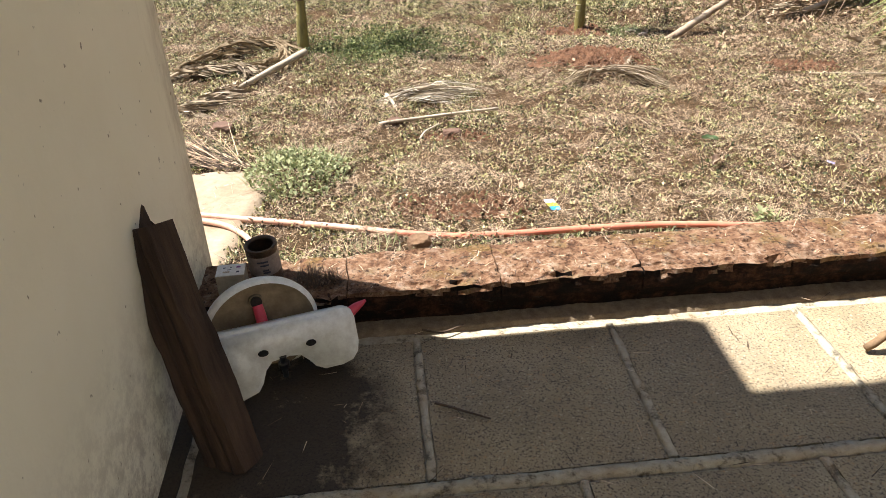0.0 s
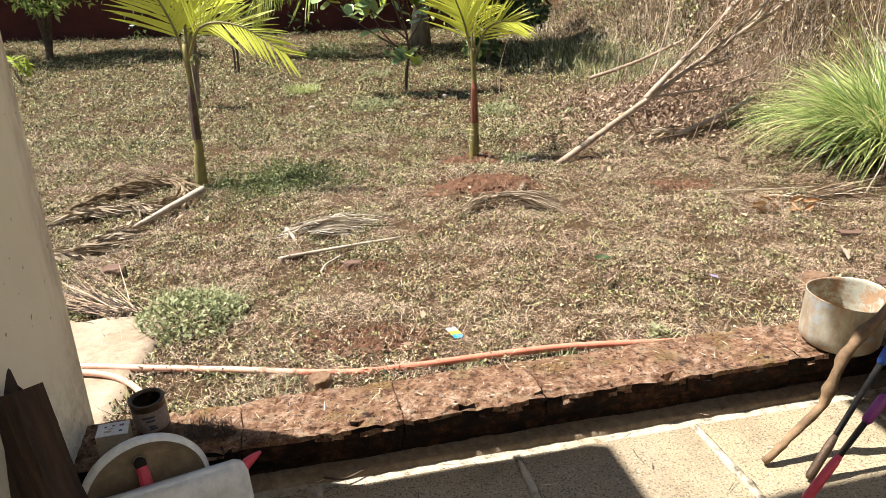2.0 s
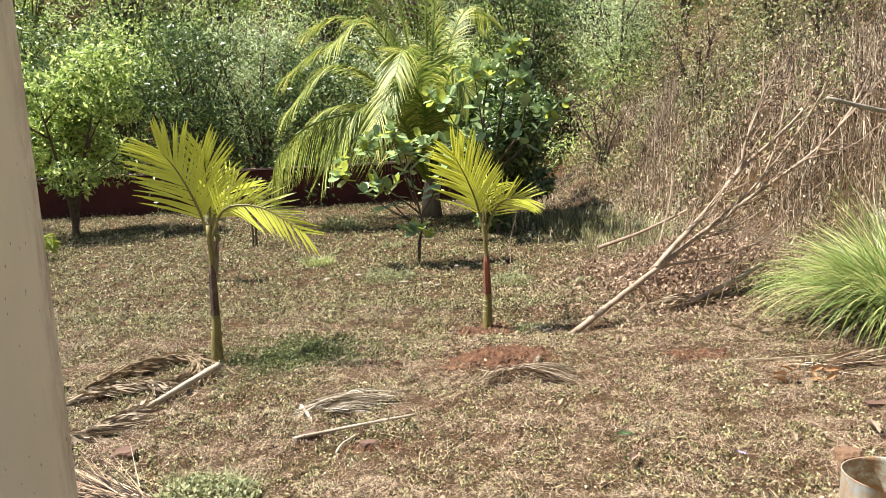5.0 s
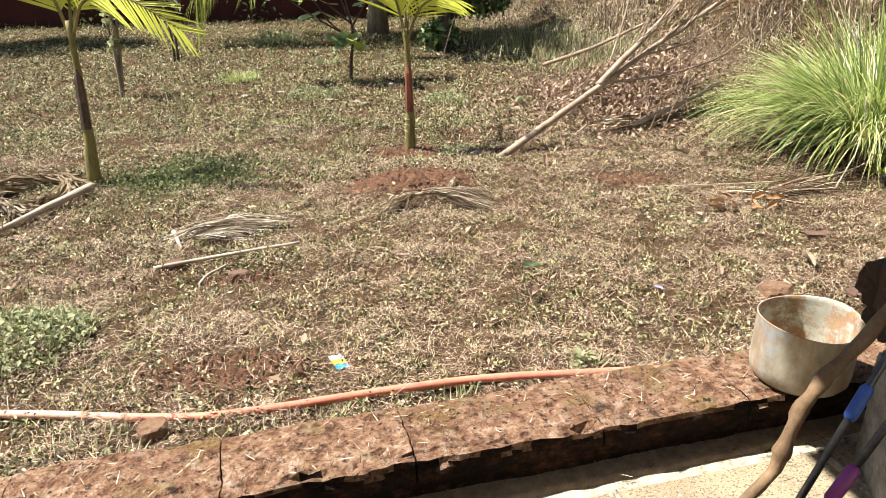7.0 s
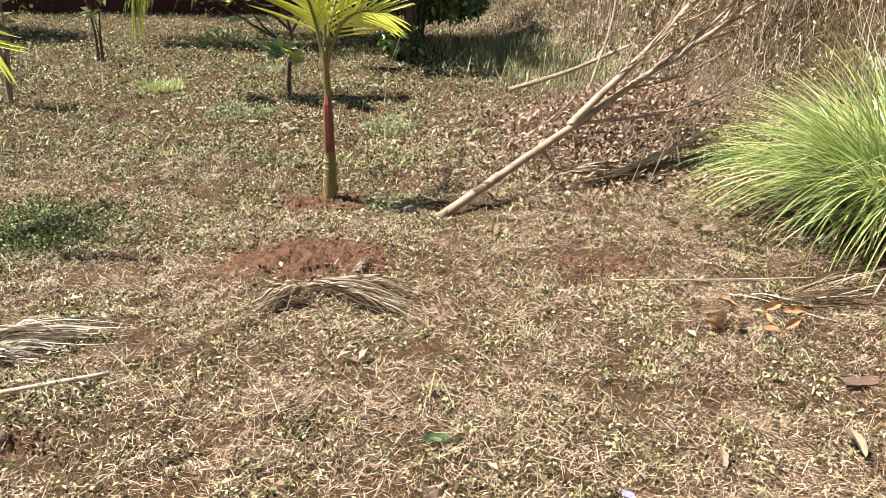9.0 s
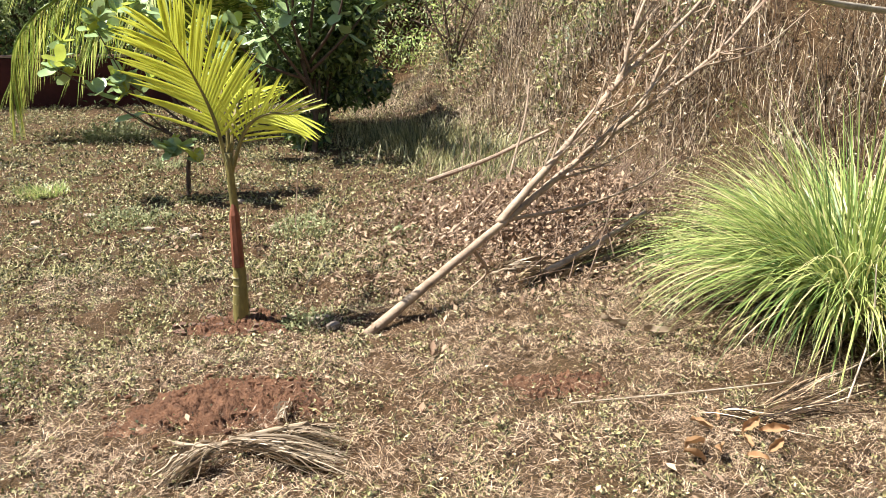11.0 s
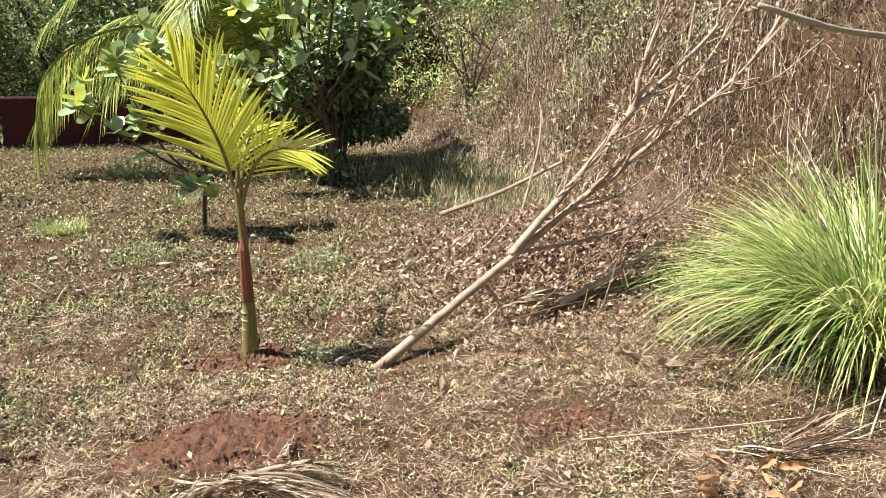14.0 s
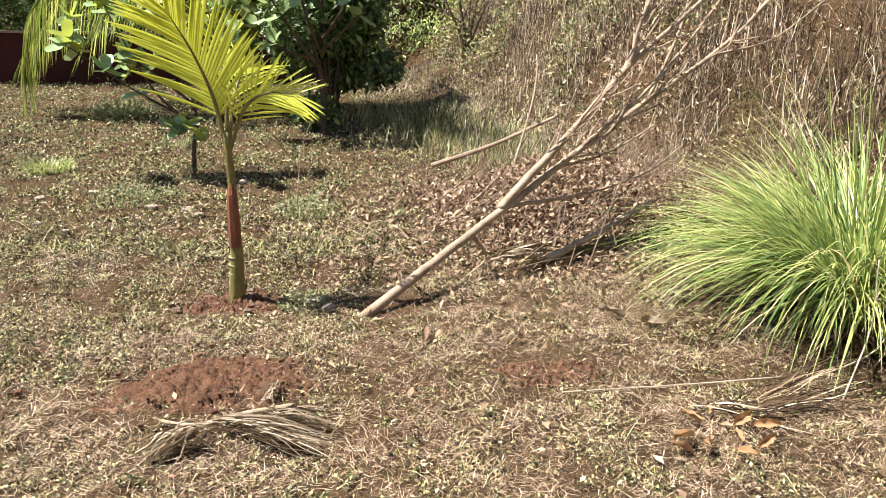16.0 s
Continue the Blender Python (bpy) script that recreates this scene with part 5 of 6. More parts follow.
def litter():
    """Fallen leaves over the garden."""
    n = 900
    x, y = spots(n, 2.3, 12, 1.0)
    k = keep_off(x, y)
    x, y = x[k], y[k]
    c = np.stack([x, y, land(x, y) + 0.012 + rng.random(len(x)) * 0.02], 1)
    v1 = leaves(c, 0.02 + 0.035 * rng.random(len(x)), 0.5, 3.0)
    n = 1400
    x, y = 2.2 + rng.normal(size=n) * 0.9, 7.2 + rng.normal(size=n) * 0.9
    c = np.stack([x, y, land(x, y) + 0.01 + rng.random(n) * 0.03], 1)
    v2 = leaves(c, 0.02 + 0.035 * rng.random(n), 0.5, 2.0)
    tagged(obj("fallen_leaf_litter", mesh_np("fallen_leaf_litter", *join([v1, v2]), DRYLEAF)), "scattered dry fallen leaves on the grass", "leaf litter", kind="stuff")


litter()


# ---------------------------------------------------------------- withered fronds, sticks and stones
def dead_frond(pts, ln, n, mat, label, hang=0.3, width=0.014, droop=0.1, r=0.012):
    path = [Vector((p.x, p.y, p.z * 0.62 + lz(p.x, p.y))) for p in curve_pts(pts, 8)]
    root = tagged(empty("withered_frond"), label, "frond", "withered fronds on the ground")
    part("rachis", tubes([(path, [r * (1 - 0.75 * i / len(path)) for i in range(len(path))])], 8), mat, root, smooth=True)
    v, t = pinnate(path, ln * 1.3, int(n * 2.6), droop, width * 0.30, 0.5, 0.02, 0.1, 0.3, hang, 17)
    v[:, 2] = np.maximum(v[:, 2], land(v[:, 0], v[:, 1]) + 0.004 + 0.03 * rng.random(len(v)))
    v += np.repeat(rng.normal(size=(len(v) // 7, 1, 3)), 7, 1).reshape(-1, 3) * 0.017 + rng.normal(size=v.shape) * 0.005
    obj("leaflet_fringe", mesh_np("leaflet_fringe", v, t, mat), root)


def frond_bundle(root, a, b, n, fan, arch, mat, w=0.006):
    """Dry leaflets side by side, from about a to about b, arched over the ground and fanning out."""
    a, b = np.array(a), np.array(b)
    along = b - a
    side = np.array([-along[1], along[0], 0.0])
    side /= np.linalg.norm(side) + 1e-9
    vs, ts = [], []
    for i in range(n):
        f = rng.normal()
        p = a + along * rng.random() * 0.4 + side * f * fan * 0.35 + np.array([0, 0, rng.random() * 0.02])
        q = b + along * (rng.normal() * 0.16 - 0.1) + side * (f * fan + rng.normal() * fan * (1.6 if i % 9 == 0 else 0.5))
        h = arch * (rng.random() - 0.1) * (1.4 if i % 7 == 0 else 0.8)
        ww = w * (0.4 + 0.9 * rng.random())
        tw = side * math.cos(f) + np.array([0, 0, math.sin(f * 1.3)])
        o = len(vs)
        for k in range(8):
            g = k / 7
            c = p + (q - p) * g + np.array([0, 0, h * math.sin(math.pi * g ** 0.8)]) + side * 0.012 * math.sin(g * (3 + i % 5) + i) + np.array([0, 0, 0.008 * math.sin(g * (5 + i % 4) + 2 * i)])
            c[2] = max(c[2], lz(c[0], c[1]) + 0.006)
            t = ww * (1 - 0.85 * g ** 3) * 0.5
            vs += [c - tw * t, c + tw * t]
        for k in range(7):
            j = o + 2 * k
            ts += [(j, j + 1, j + 3), (j, j + 3, j + 2)]
    obj("leaflet_fringe", mesh_np("leaflet_fringe", np.array(vs), np.array(ts), mat), root)


def main_frond():
    root = tagged(empty("withered_frond"), "grey withered palm frond on a red soil mound", "frond", "withered fronds on the ground")
    c = curve_pts([(0.558, 4.633, 0.020), (0.762, 4.477, 0.050), (0.951, 4.482, 0.075), (1.101, 4.529, 0.060)], 8)
    part("rachis", tubes([(c, [0.006 + 0.008 * i / len(c) for i in range(len(c))])], 8), GREYFROND, root, smooth=True)
    for a, b, n, fan, arch in (((0.829, 4.437, 0.070), (1.210, 4.312, 0.020), 75, 0.045, 0.05), ((0.830, 4.427, 0.070), (0.590, 4.345, 0.015), 45, 0.035, 0.06), ((0.991, 4.550, 0.060), (1.049, 4.745, 0.050), 22, 0.03, 0.05), ((0.952, 4.465, 0.070), (1.239, 4.437, 0.030), 40, 0.04, 0.04), ((0.811, 4.411, 0.070), (0.686, 4.346, 0.020), 16, 0.03, 0.06)):
        frond_bundle(root, a, b, n, fan, arch, GREYFROND, 0.007)
    pale = tagged(empty("withered_frond"), "bundle of whitened withered palm leaves", "frond", "withered fronds on the ground")
    c = curve_pts([(-0.42, 4.06, 0.03), (-0.2, 4.12, 0.07), (0.02, 4.16, 0.06)], 6)
    part("rachis", tubes([(c, [0.009 - 0.004 * i / len(c) for i in range(len(c))])], 8), GREYFROND, pale, smooth=True)
    for a, b, n, fan, arch in (((-0.36, 4.10, 0.03), (0.10, 4.18, 0.03), 70, 0.04, 0.06), ((-0.30, 4.02, 0.03), (0.02, 4.06, 0.02), 45, 0.04, 0.04), ((-0.1, 4.16, 0.05), (-0.42, 4.02, 0.02), 30, 0.04, 0.05)):
        frond_bundle(pale, a, b, n, fan, arch, PALEFROND, 0.006)


main_frond()
dead_frond([(-1.9, 4.6, 0.03), (-1.7, 4.95, 0.12), (-1.4, 5.12, 0.12), (-1.22, 4.9, 0.08), (-1.34, 4.68, 0.05)], 0.24, 110, BROWNFROND, "brown withered frond curled beside the young palm", 0.4)
dead_frond([(-1.95, 4.35, 0.03), (-1.7, 4.55, 0.09), (-1.45, 4.6, 0.08), (-1.35, 4.5, 0.04)], 0.2, 70, GREYFROND, "grey withered frond curled on the grass", 0.3)
dead_frond([(-1.8, 3.95, 0.02), (-1.6, 3.9, 0.05), (-1.42, 4.05, 0.09), (-1.4, 4.25, 0.06)], 0.2, 80, GREYFROND, "grey withered frond curled on the grass", 0.3, 0.018)
dead_frond([(3.3, 6.3, 0.1), (2.9, 6.15, 0.12), (2.5, 6.0, 0.05)], 0.3, 90, BROWNFROND, "brown dead frond under the felled branch", 0.3)
dead_frond([(2.2, 6.05, 0.05), (2.6, 6.25, 0.1), (3.2, 6.6, 0.12)], 0.28, 90, GREYFROND, "brown dead frond under the felled branch", 0.3)


def dead_blades():
    root = tagged(empty("withered_frond"), "straw-coloured dead blades beside the grass clump", "frond", "withered fronds on the ground")
    for a, b, n, fan in (((2.62, 4.24, 0.03), (3.25, 4.30, 0.03), 46, 0.06), ((2.75, 4.30, 0.03), (3.35, 4.55, 0.05), 40, 0.09), ((2.5, 4.4, 0.02), (2.9, 4.2, 0.02), 18, 0.05)):
        frond_bundle(root, a, b, n, fan, 0.03, STRAW, 0.004)


dead_blades()



def stick(name, pts, r0, r1, mat, label, flatness=1.0, category="stick"):
    c = curve_pts(pts, 6)
    n = len(c) - 1
    bm = tubes([(c, [r0 + (r1 - r0) * i / n for i in range(n + 1)])], 8)
    return tagged(part(name, roughen(bm, min(r0, r1) * 0.25, 25), mat, smooth=True), label, category)


stick("palm_petiole", [(-1.34, 4.27, 0.025), (-1.22, 4.55, 0.045), (-1.09, 4.9, 0.06)], 0.016, 0.025, FLAT, "pale dry palm leaf stalk lying on the grass")
stick("thin_stick", [(-0.40, 3.69, 0.018), (-0.1, 3.78, 0.03), (0.23, 3.88, 0.035)], 0.0095, 0.008, FLAT, "straight pale stick lying on the grass")
stick("thin_stick", [(-0.16, 3.5, 0.012), (-0.14, 3.58, 0.02), (-0.08, 3.68, 0.02)], 0.006, 0.005, FLAT, "short pale twig on the grass")
stick("thin_stick", [(-0.43, 4.15, 0.02), (-0.38, 4.02, 0.03), (-0.34, 3.92, 0.02)], 0.012, 0.008, FLAT, "short pale husk strip on the grass")
stick("thin_stick", [(2.1, 4.55, 0.015), (2.6, 4.52, 0.02), (3.0, 4.5, 0.03)], 0.003, 0.003, FLAT, "long dry straw on the grass")
stick("thin_stick", [(2.9, 4.42, 0.02), (3.4, 4.5, 0.12), (3.6, 4.7, 0.3)], 0.0035, 0.0025, FLAT, "bent dry reed by the grass clump")
stick("thin_stick", [(3.1, 4.3, 0.02), (3.3, 4.45, 0.25), (3.32, 4.5, 0.5)], 0.004, 0.0025, FLAT, "bent dry reed by the grass clump")



def spathe():
    """A dry brown palm spathe, a curled boat of fibre, lying by the heap."""
    a, b = Vector((3.331, 6.484, 0.0)), Vector((3.638, 6.459, 0.0))
    side = (b - a).cross(Vector((0, 0, 1))).normalized()
    bm = bmesh.new()
    rows = []
    for i in range(13):
        f = i / 12
        c = a.lerp(b, f)
        c.z = lz(c.x, c.y) + 0.05 + 0.10 * f
        w = 0.05 * math.sin(math.pi * (0.12 + 0.8 * f)) ** 0.7
        rows.append([bm.verts.new(c + side * w * math.cos(q) * 1.2 + Vector((0, 0, w * math.sin(q) * 0.9 + 0.003 * noise.noise(c * 30)))) for q in [radians(-200 + 27.5 * k) for k in range(9)]])
    for p, q in zip(rows, rows[1:]):
        for k in range(8):
            bm.faces.new((p[k], q[k], q[k + 1], p[k + 1]))
    bmesh.ops.solidify(bm, geom=bm.faces[:], thickness=0.004)
    tagged(part("palm_spathe", bm, SHEATH, smooth=True), "dry red-brown palm spathe lying beside the brush heap", "spathe")


spathe()
RAILWOOD = noisy("weathered_bamboo", (0.17, 0.145, 0.11), (0.38, 0.33, 0.26), 9, 0.85)
stick("bamboo_rail", [(3.73, 6.17, 1.665), (4.28, 6.2, 1.53), (4.95, 6.25, 1.46), (6.6, 6.3, 1.3)], 0.018, 0.024, RAILWOOD, "grey weathered bamboo pole raised beside the bank", category="pole")
for x, y, h in ((5.35, 6.25, 1.40), (6.5, 6.3, 1.28)):
    stick("fence_post", [(x, y, lz(x, y) - 0.2), (x + 0.02, y, (lz(x, y) + h) / 2), (x, y, h)], 0.04, 0.035, DARKBARK, "dark rough wooden fence post on the bank", category="post")


def lump(name, at, size, mat, label, seed, category="stone", group="", sub=3, rz=0):
    bm = bmesh.new()
    bmesh.ops.create_icosphere(bm, subdivisions=sub, radius=0.5)
    for v in bm.verts:
        k = 1 + 0.22 * noise.noise(v.co * 2.2 + Vector((seed, 0, 0))) + 0.10 * noise.noise(v.co * 6 + Vector((0, seed, 0)))
        v.co = Vector((max(-0.4, min(0.4, v.co.x * k)) * size[0] * 1.2, max(-0.4, min(0.4, v.co.y * k)) * size[1] * 1.2, max(-0.36, min(0.36, v.co.z * k)) * size[2] * 1.3))
    z = lz(at[0], at[1]) + size[2] * 0.38
    return tagged(part(name, bm, mat, m=pose(at[0], at[1], z, 0, 0, rz)), label, category, group)


lump("stone", (2.17, 3.11), (0.12, 0.10, 0.085), ROCK, "brown laterite stone lying on dry grass", 1, rz=-15)
lump("stone", (-0.05, 2.44), (0.09, 0.075, 0.06), ROCK, "small brown stone beside the hose", 4, rz=30)
lump("soil_clod", (0.0, 3.565), (0.10, 0.06, 0.05), CLAY, "dark red soil clod on the grass", 7, "clod", rz=10)
lump("soil_clod", (-0.33, 3.74), (0.09, 0.06, 0.035), CLAY, "dark red soil clod on the grass", 8, "clod", rz=40)
lump("soil_clod", (-1.22, 3.6), (0.12, 0.09, 0.05), CLAY, "dark red soil clod on the grass", 9, "clod")
for i in range(44):
    a = random.uniform(0, 6.283)
    q = random.uniform(0.05, 0.24)
    s = random.uniform(0.012, 0.038)
    lump("soil_clod", (0.8 + math.cos(a) * q * 1.3, 5.8 + math.sin(a) * q * 0.8), (s * 1.3, s, s * 0.7), CLAY, "small purple-brown clod round the young palm", 11 + i, "clod", "clods round the young palm", 2)
REDSOIL = noisy("crumbly_red_soil", (0.085, 0.040, 0.023), (0.36, 0.18, 0.10), 26, 0.95, bump=1.0, dist=0.03, world_space=True)


def soil_patch(name, c, rx, ry, h, label):
    """Loose bare earth, raised in the middle and sinking at its ragged rim."""
    bm = bmesh.new()
    bmesh.ops.create_grid(bm, x_segments=110, y_segments=70, size=1.0)
    for v in bm.verts:
        a = math.atan2(v.co.y, v.co.x)
        r = v.co.length * (1 + 0.22 * noise.noise(Vector((math.cos(a) * 2, math.sin(a) * 2, c[0] * 3))))
        x, y = c[0] + v.co.x * rx, c[1] + v.co.y * ry
        z = lz(x, y) + 0.012 + h * max(0, 1 - r * r) - 0.05 * max(0, r - 0.8)
        z += (0.022 * noise.noise(Vector((x * 16, y * 16, 1))) + 0.022 * noise.noise(Vector((x * 42, y * 42, 2))) + 0.022 * noise.noise(Vector((x * 95, y * 95, 2)))) * (1 if r < 1 else 0.4)
        v.co = Vector((x, y, z))
    tagged(part(name, bm, REDSOIL, smooth=True), label, "soil", kind="stuff")


soil_patch("soil_mound", (0.80, 4.77), 0.40, 0.19, 0.02, "freshly dug mound of crumbly red soil")
soil_patch("bare_soil", (0.08, 2.79), 0.31, 0.11, -0.008, "bare patch of red soil near the hose")
soil_patch("bare_soil", (0.8, 5.8), 0.24, 0.14, 0.0, "bare red soil round the young palm")
soil_patch("bare_soil", (0.02, 3.56), 0.2, 0.06, -0.006, "bare red soil beside the stick")
soil_patch("bare_soil", (2.1, 4.72), 0.22, 0.09, -0.006, "bare red soil before the grass clump")
for i in range(90):
    x, y = random.gauss(0.80, 0.24), random.gauss(4.80, 0.13)
    s = random.uniform(0.007, 0.022)
    lump("soil_crumb", (x, y), (s * 1.2, s, s * 0.9), REDSOIL, "red soil crumb on the dug mound", 50 + i, "soil crumb", "crumbs on the dug mound", 2).location.z += 0.02
STONECHIP = noisy("grey_brown_stone_chip", (0.20, 0.155, 0.115), (0.42, 0.34, 0.27), 20, 0.9)
for i, (x, y, s) in enumerate([(1.21, 5.77, 0.11), (1.27, 5.66, 0.08), (0.36, 7.55, 0.13), (0.12, 7.62, 0.08), (0.47, 7.28, 0.08), (-0.55, 7.3, 0.07), (-0.72, 7.95, 0.09), (-0.38, 8.12, 0.11), (-0.3, 7.0, 0.06), (0.98, 7.45, 0.08), (-1.25, 7.1, 0.07), (0.72, 8.3, 0.08)]):
    lump("flat_stone", (x, y), (s, s * 0.7, 0.035), STONECHIP, "pale flat stone chip in the grass", 90 + i, "stone", "flat stones in the grass", 2, rz=i * 47)


def tile_shard(at, size, rz, tilt, label):
    bm = box(bmesh.new(), -size[0] / 2, size[0] / 2, -size[1] / 2, size[1] / 2, 0, 0.014)
    bmesh.ops.subdivide_edges(bm, edges=bm.edges[:], cuts=4, use_grid_fill=True)
    roughen(bm, 0.012, 22, at[0] * 7)
    tagged(part("clay_shard", bm, CLAY, m=pose(at[0], at[1], lz(*at) + 0.02, tilt, 0, rz)), label, "shard", "broken clay shards")


tile_shard((2.5, 3.12), (0.075, 0.05), 10, 18, "broken clay tile shard on the grass")
tile_shard((2.54, 2.9), (0.085, 0.055), -30, 8, "broken clay tile shard on the grass")
tile_shard((2.68, 3.72), (0.12, 0.035), 5, 10, "curled dark bark strip on the grass")
tile_shard((2.13, 2.98), (0.07, 0.04), 30, 14, "broken clay tile shard beside a stone")


TANLEAF = noisy("tan_dead_leaf", (0.22, 0.145, 0.10), (0.37, 0.27, 0.19), 9, 0.8)


def crumpled(mat, seed):
    """A dead leaf, about a unit long, curled and torn at the rim."""
    bm = bmesh.new()
    n, m = 11, 6
    grid = []
    for i in range(n):
        f = i / (n - 1)
        w = 0.30 * math.sin(math.pi * min(1, f * 0.94 + 0.03)) ** 0.75 * (1 + 0.35 * noise.noise(Vector((f * 6, seed, 0))))
        row = []
        for j in range(m):
            g = j / (m - 1) * 2 - 1
            z = 0.10 * abs(g) ** 1.5 + 0.08 * math.sin(f * 2.6 + seed) + 0.08 * noise.noise(Vector((f * 3, g * 2, seed)))
            row.append(bm.verts.new((f, g * w * (1 - 0.25 * abs(g)), z)))
        grid.append(row)
    for i in range(n - 1):
        for j in range(m - 1):
            bm.faces.new((grid[i][j], grid[i + 1][j], grid[i + 1][j + 1], grid[i][j + 1]))
    me = bpy.data.meshes.new("fallen_leaf")
    bm.to_mesh(me)
    bm.free()
    me.materials.append(mat)
    for q in me.polygons:
        q.use_smooth = True
    return me


def flat_leaf(at, size, rz, mat, label, tilt=8, group="fallen leaves on the grass"):
    me = crumpled(mat, at[0] * 3.7 + at[1])
    ob = obj("fallen_leaf", me, m=pose(at[0], at[1], lz(at[0], at[1]) + 0.022, tilt * 0.9, -tilt * 0.6, rz) @ Matrix.Diagonal((size, size * 0.8, size * 1.7, 1)))
    tagged(ob, label, "leaf", group)


flat_leaf((1.20, 3.16), 0.12, 60, TANLEAF, "broad tan dead leaf on the grass")
flat_leaf((1.22, 3.47), 0.085, 10, CASHEW, "fresh green leaf on the grass")
flat_leaf((2.1, 3.02), 0.10, 50, TANLEAF, "pale dead leaf beside a stone")
flat_leaf((2.05, 3.33), 0.07, 80, TANLEAF, "small pale dead leaf on the grass")
flat_leaf((2.45, 3.33), 0.10, 90, TANLEAF, "pale dead leaf on the grass")
flat_leaf((0.29, 2.52), 0.075, 20, DRYLEAF, "purple-brown leaf lying on the hose", 20)
flat_leaf((1.66, 5.08), 0.09, 80, DRYLEAF, "small tan dead leaf on the grass")
for i, (x, y, s, r) in enumerate([(2.42, 4.16, 0.13, 200), (2.52, 4.26, 0.10, 120), (2.62, 4.1, 0.09, 80), (2.66, 4.22, 0.13, 20), (2.57, 4.04, 0.09, 300), (2.76, 4.2, 0.12, -30), (2.6, 4.34, 0.08, 60), (2.37, 4.08, 0.10, 160), (2.5, 4.12, 0.12, 230), (2.7, 4.08, 0.10, 10)]):
    flat_leaf((2.52 + (x - 2.57) * 0.7, 4.15 + (y - 4.16) * 0.8), s * 0.8, r, ORANGE, "curled orange-brown dead leaf", 22 + i * 3, "orange leaves by the grass clump")
for i, (x, y, s, r) in enumerate([(2.62, 5.18, 0.14, 120), (2.68, 5.1, 0.13, 330), (2.3, 5.85, 0.1, 40)]):
    flat_leaf((x, y), s, r, GREYFROND, "whitened dead leaf curled on the soil", 25, "whitened leaves")


def wrapper(at, cols, label, size=0.045, rz=30):
    root = tagged(empty("sweet_wrapper", pose(at[0], at[1], lz(*at) + 0.02, 12, 10, rz)), label, "wrapper")
    for i, c in enumerate(cols):
        bm = bmesh.new()
        bmesh.ops.create_grid(bm, x_segments=5, y_segments=5, size=0.5)
        for v in bm.verts:
            v.co = Vector((v.co.x * size, (v.co.y + i - len(cols) / 2) * size * 0.5, 0.006 * noise.noise(v.co * 4 + Vector((i, 0, 0)))))
        part("printed_band", bm, c, root)


SKY, YEL, WHT = (noisy(n, tuple(v * 0.85 for v in c), c, 30, 0.4, bump=0.1, spec=0.5) for n, c in (("sky_blue_foil", (0.03, 0.36, 0.62)), ("yellow_foil", (0.70, 0.62, 0.06)), ("white_foil", (0.75, 0.75, 0.78))))
LILAC = noisy("lilac_foil", (0.16, 0.13, 0.38), (0.40, 0.36, 0.65), 30, 0.4, bump=0.1, spec=0.5)
wrapper((0.465, 2.80), (SKY, YEL, WHT), "crumpled blue, yellow and white sweet wrapper", 0.05)
wrapper((1.735, 3.24), (LILAC, LILAC), "crumpled lilac wrapper scrap", 0.034, 70)


def broom_straw():
    n = 130
    a = rng.normal(size=n) * 0.22 + 2.6
    base = np.tile(np.array([[-1.02, 3.12, 0.03]]), (n, 1)) + rng.normal(size=(n, 3)) * np.array([0.05, 0.03, 0.008])
    v = blades(base, a, 0.35 + rng.random(n) * 0.2, np.full(n, 0.004), 1.5 + rng.normal(size=n) * 0.06, rng.normal(size=n) * 0.08, 3)
    tagged(obj("straw_broom", mesh_np("straw_broom", *v, STRAW)), "worn straw broom head lying beside the cement path", "broom")


broom_straw()


# ---------------------------------------------------------------- hose
def hoses():
    root = tagged(empty("garden_hose"), "faded coral garden hose along the kerb", "hose")
    left = [(-2.4, 2.72, 0.03), (-1.5, 2.68, 0.03), (-0.98, 2.64, 0.022), (-0.77, 2.61, 0.022), (-0.39, 2.56, 0.022), (-0.15, 2.52, 0.022)]
    right = [(-0.15, 2.52, 0.022), (0.07, 2.5, 0.022), (0.29, 2.52, 0.024), (0.6, 2.57, 0.026), (0.93, 2.61, 0.026), (1.3, 2.615, 0.022), (1.64, 2.61, 0.02), (1.95, 2.64, 0.015)]
    for nm, pts, m in (("bleached_length", left, HOSE_W), ("coral_length", right, HOSE)):
        c = curve_pts(pts, 14)
        part(nm, tubes([(c, [0.0135] * len(c))], 12), m, root, smooth=True)
    c = curve_pts([(-2.2, 2.6, 0.035), (-1.3, 2.60, 0.035), (-0.95, 2.57, 0.035), (-0.78, 2.5, 0.03), (-0.66, 2.36, 0.025), (-0.62, 2.2, 0.02)], 14)
    tagged(part("garden_hose", tubes([(c, [0.012] * len(c))], 12), HOSE_W, smooth=True), "bleached whitish hose end bending behind the kerb", "hose")


hoses()


# ---------------------------------------------------------------- things on the porch
TIMBER_TURN = -24


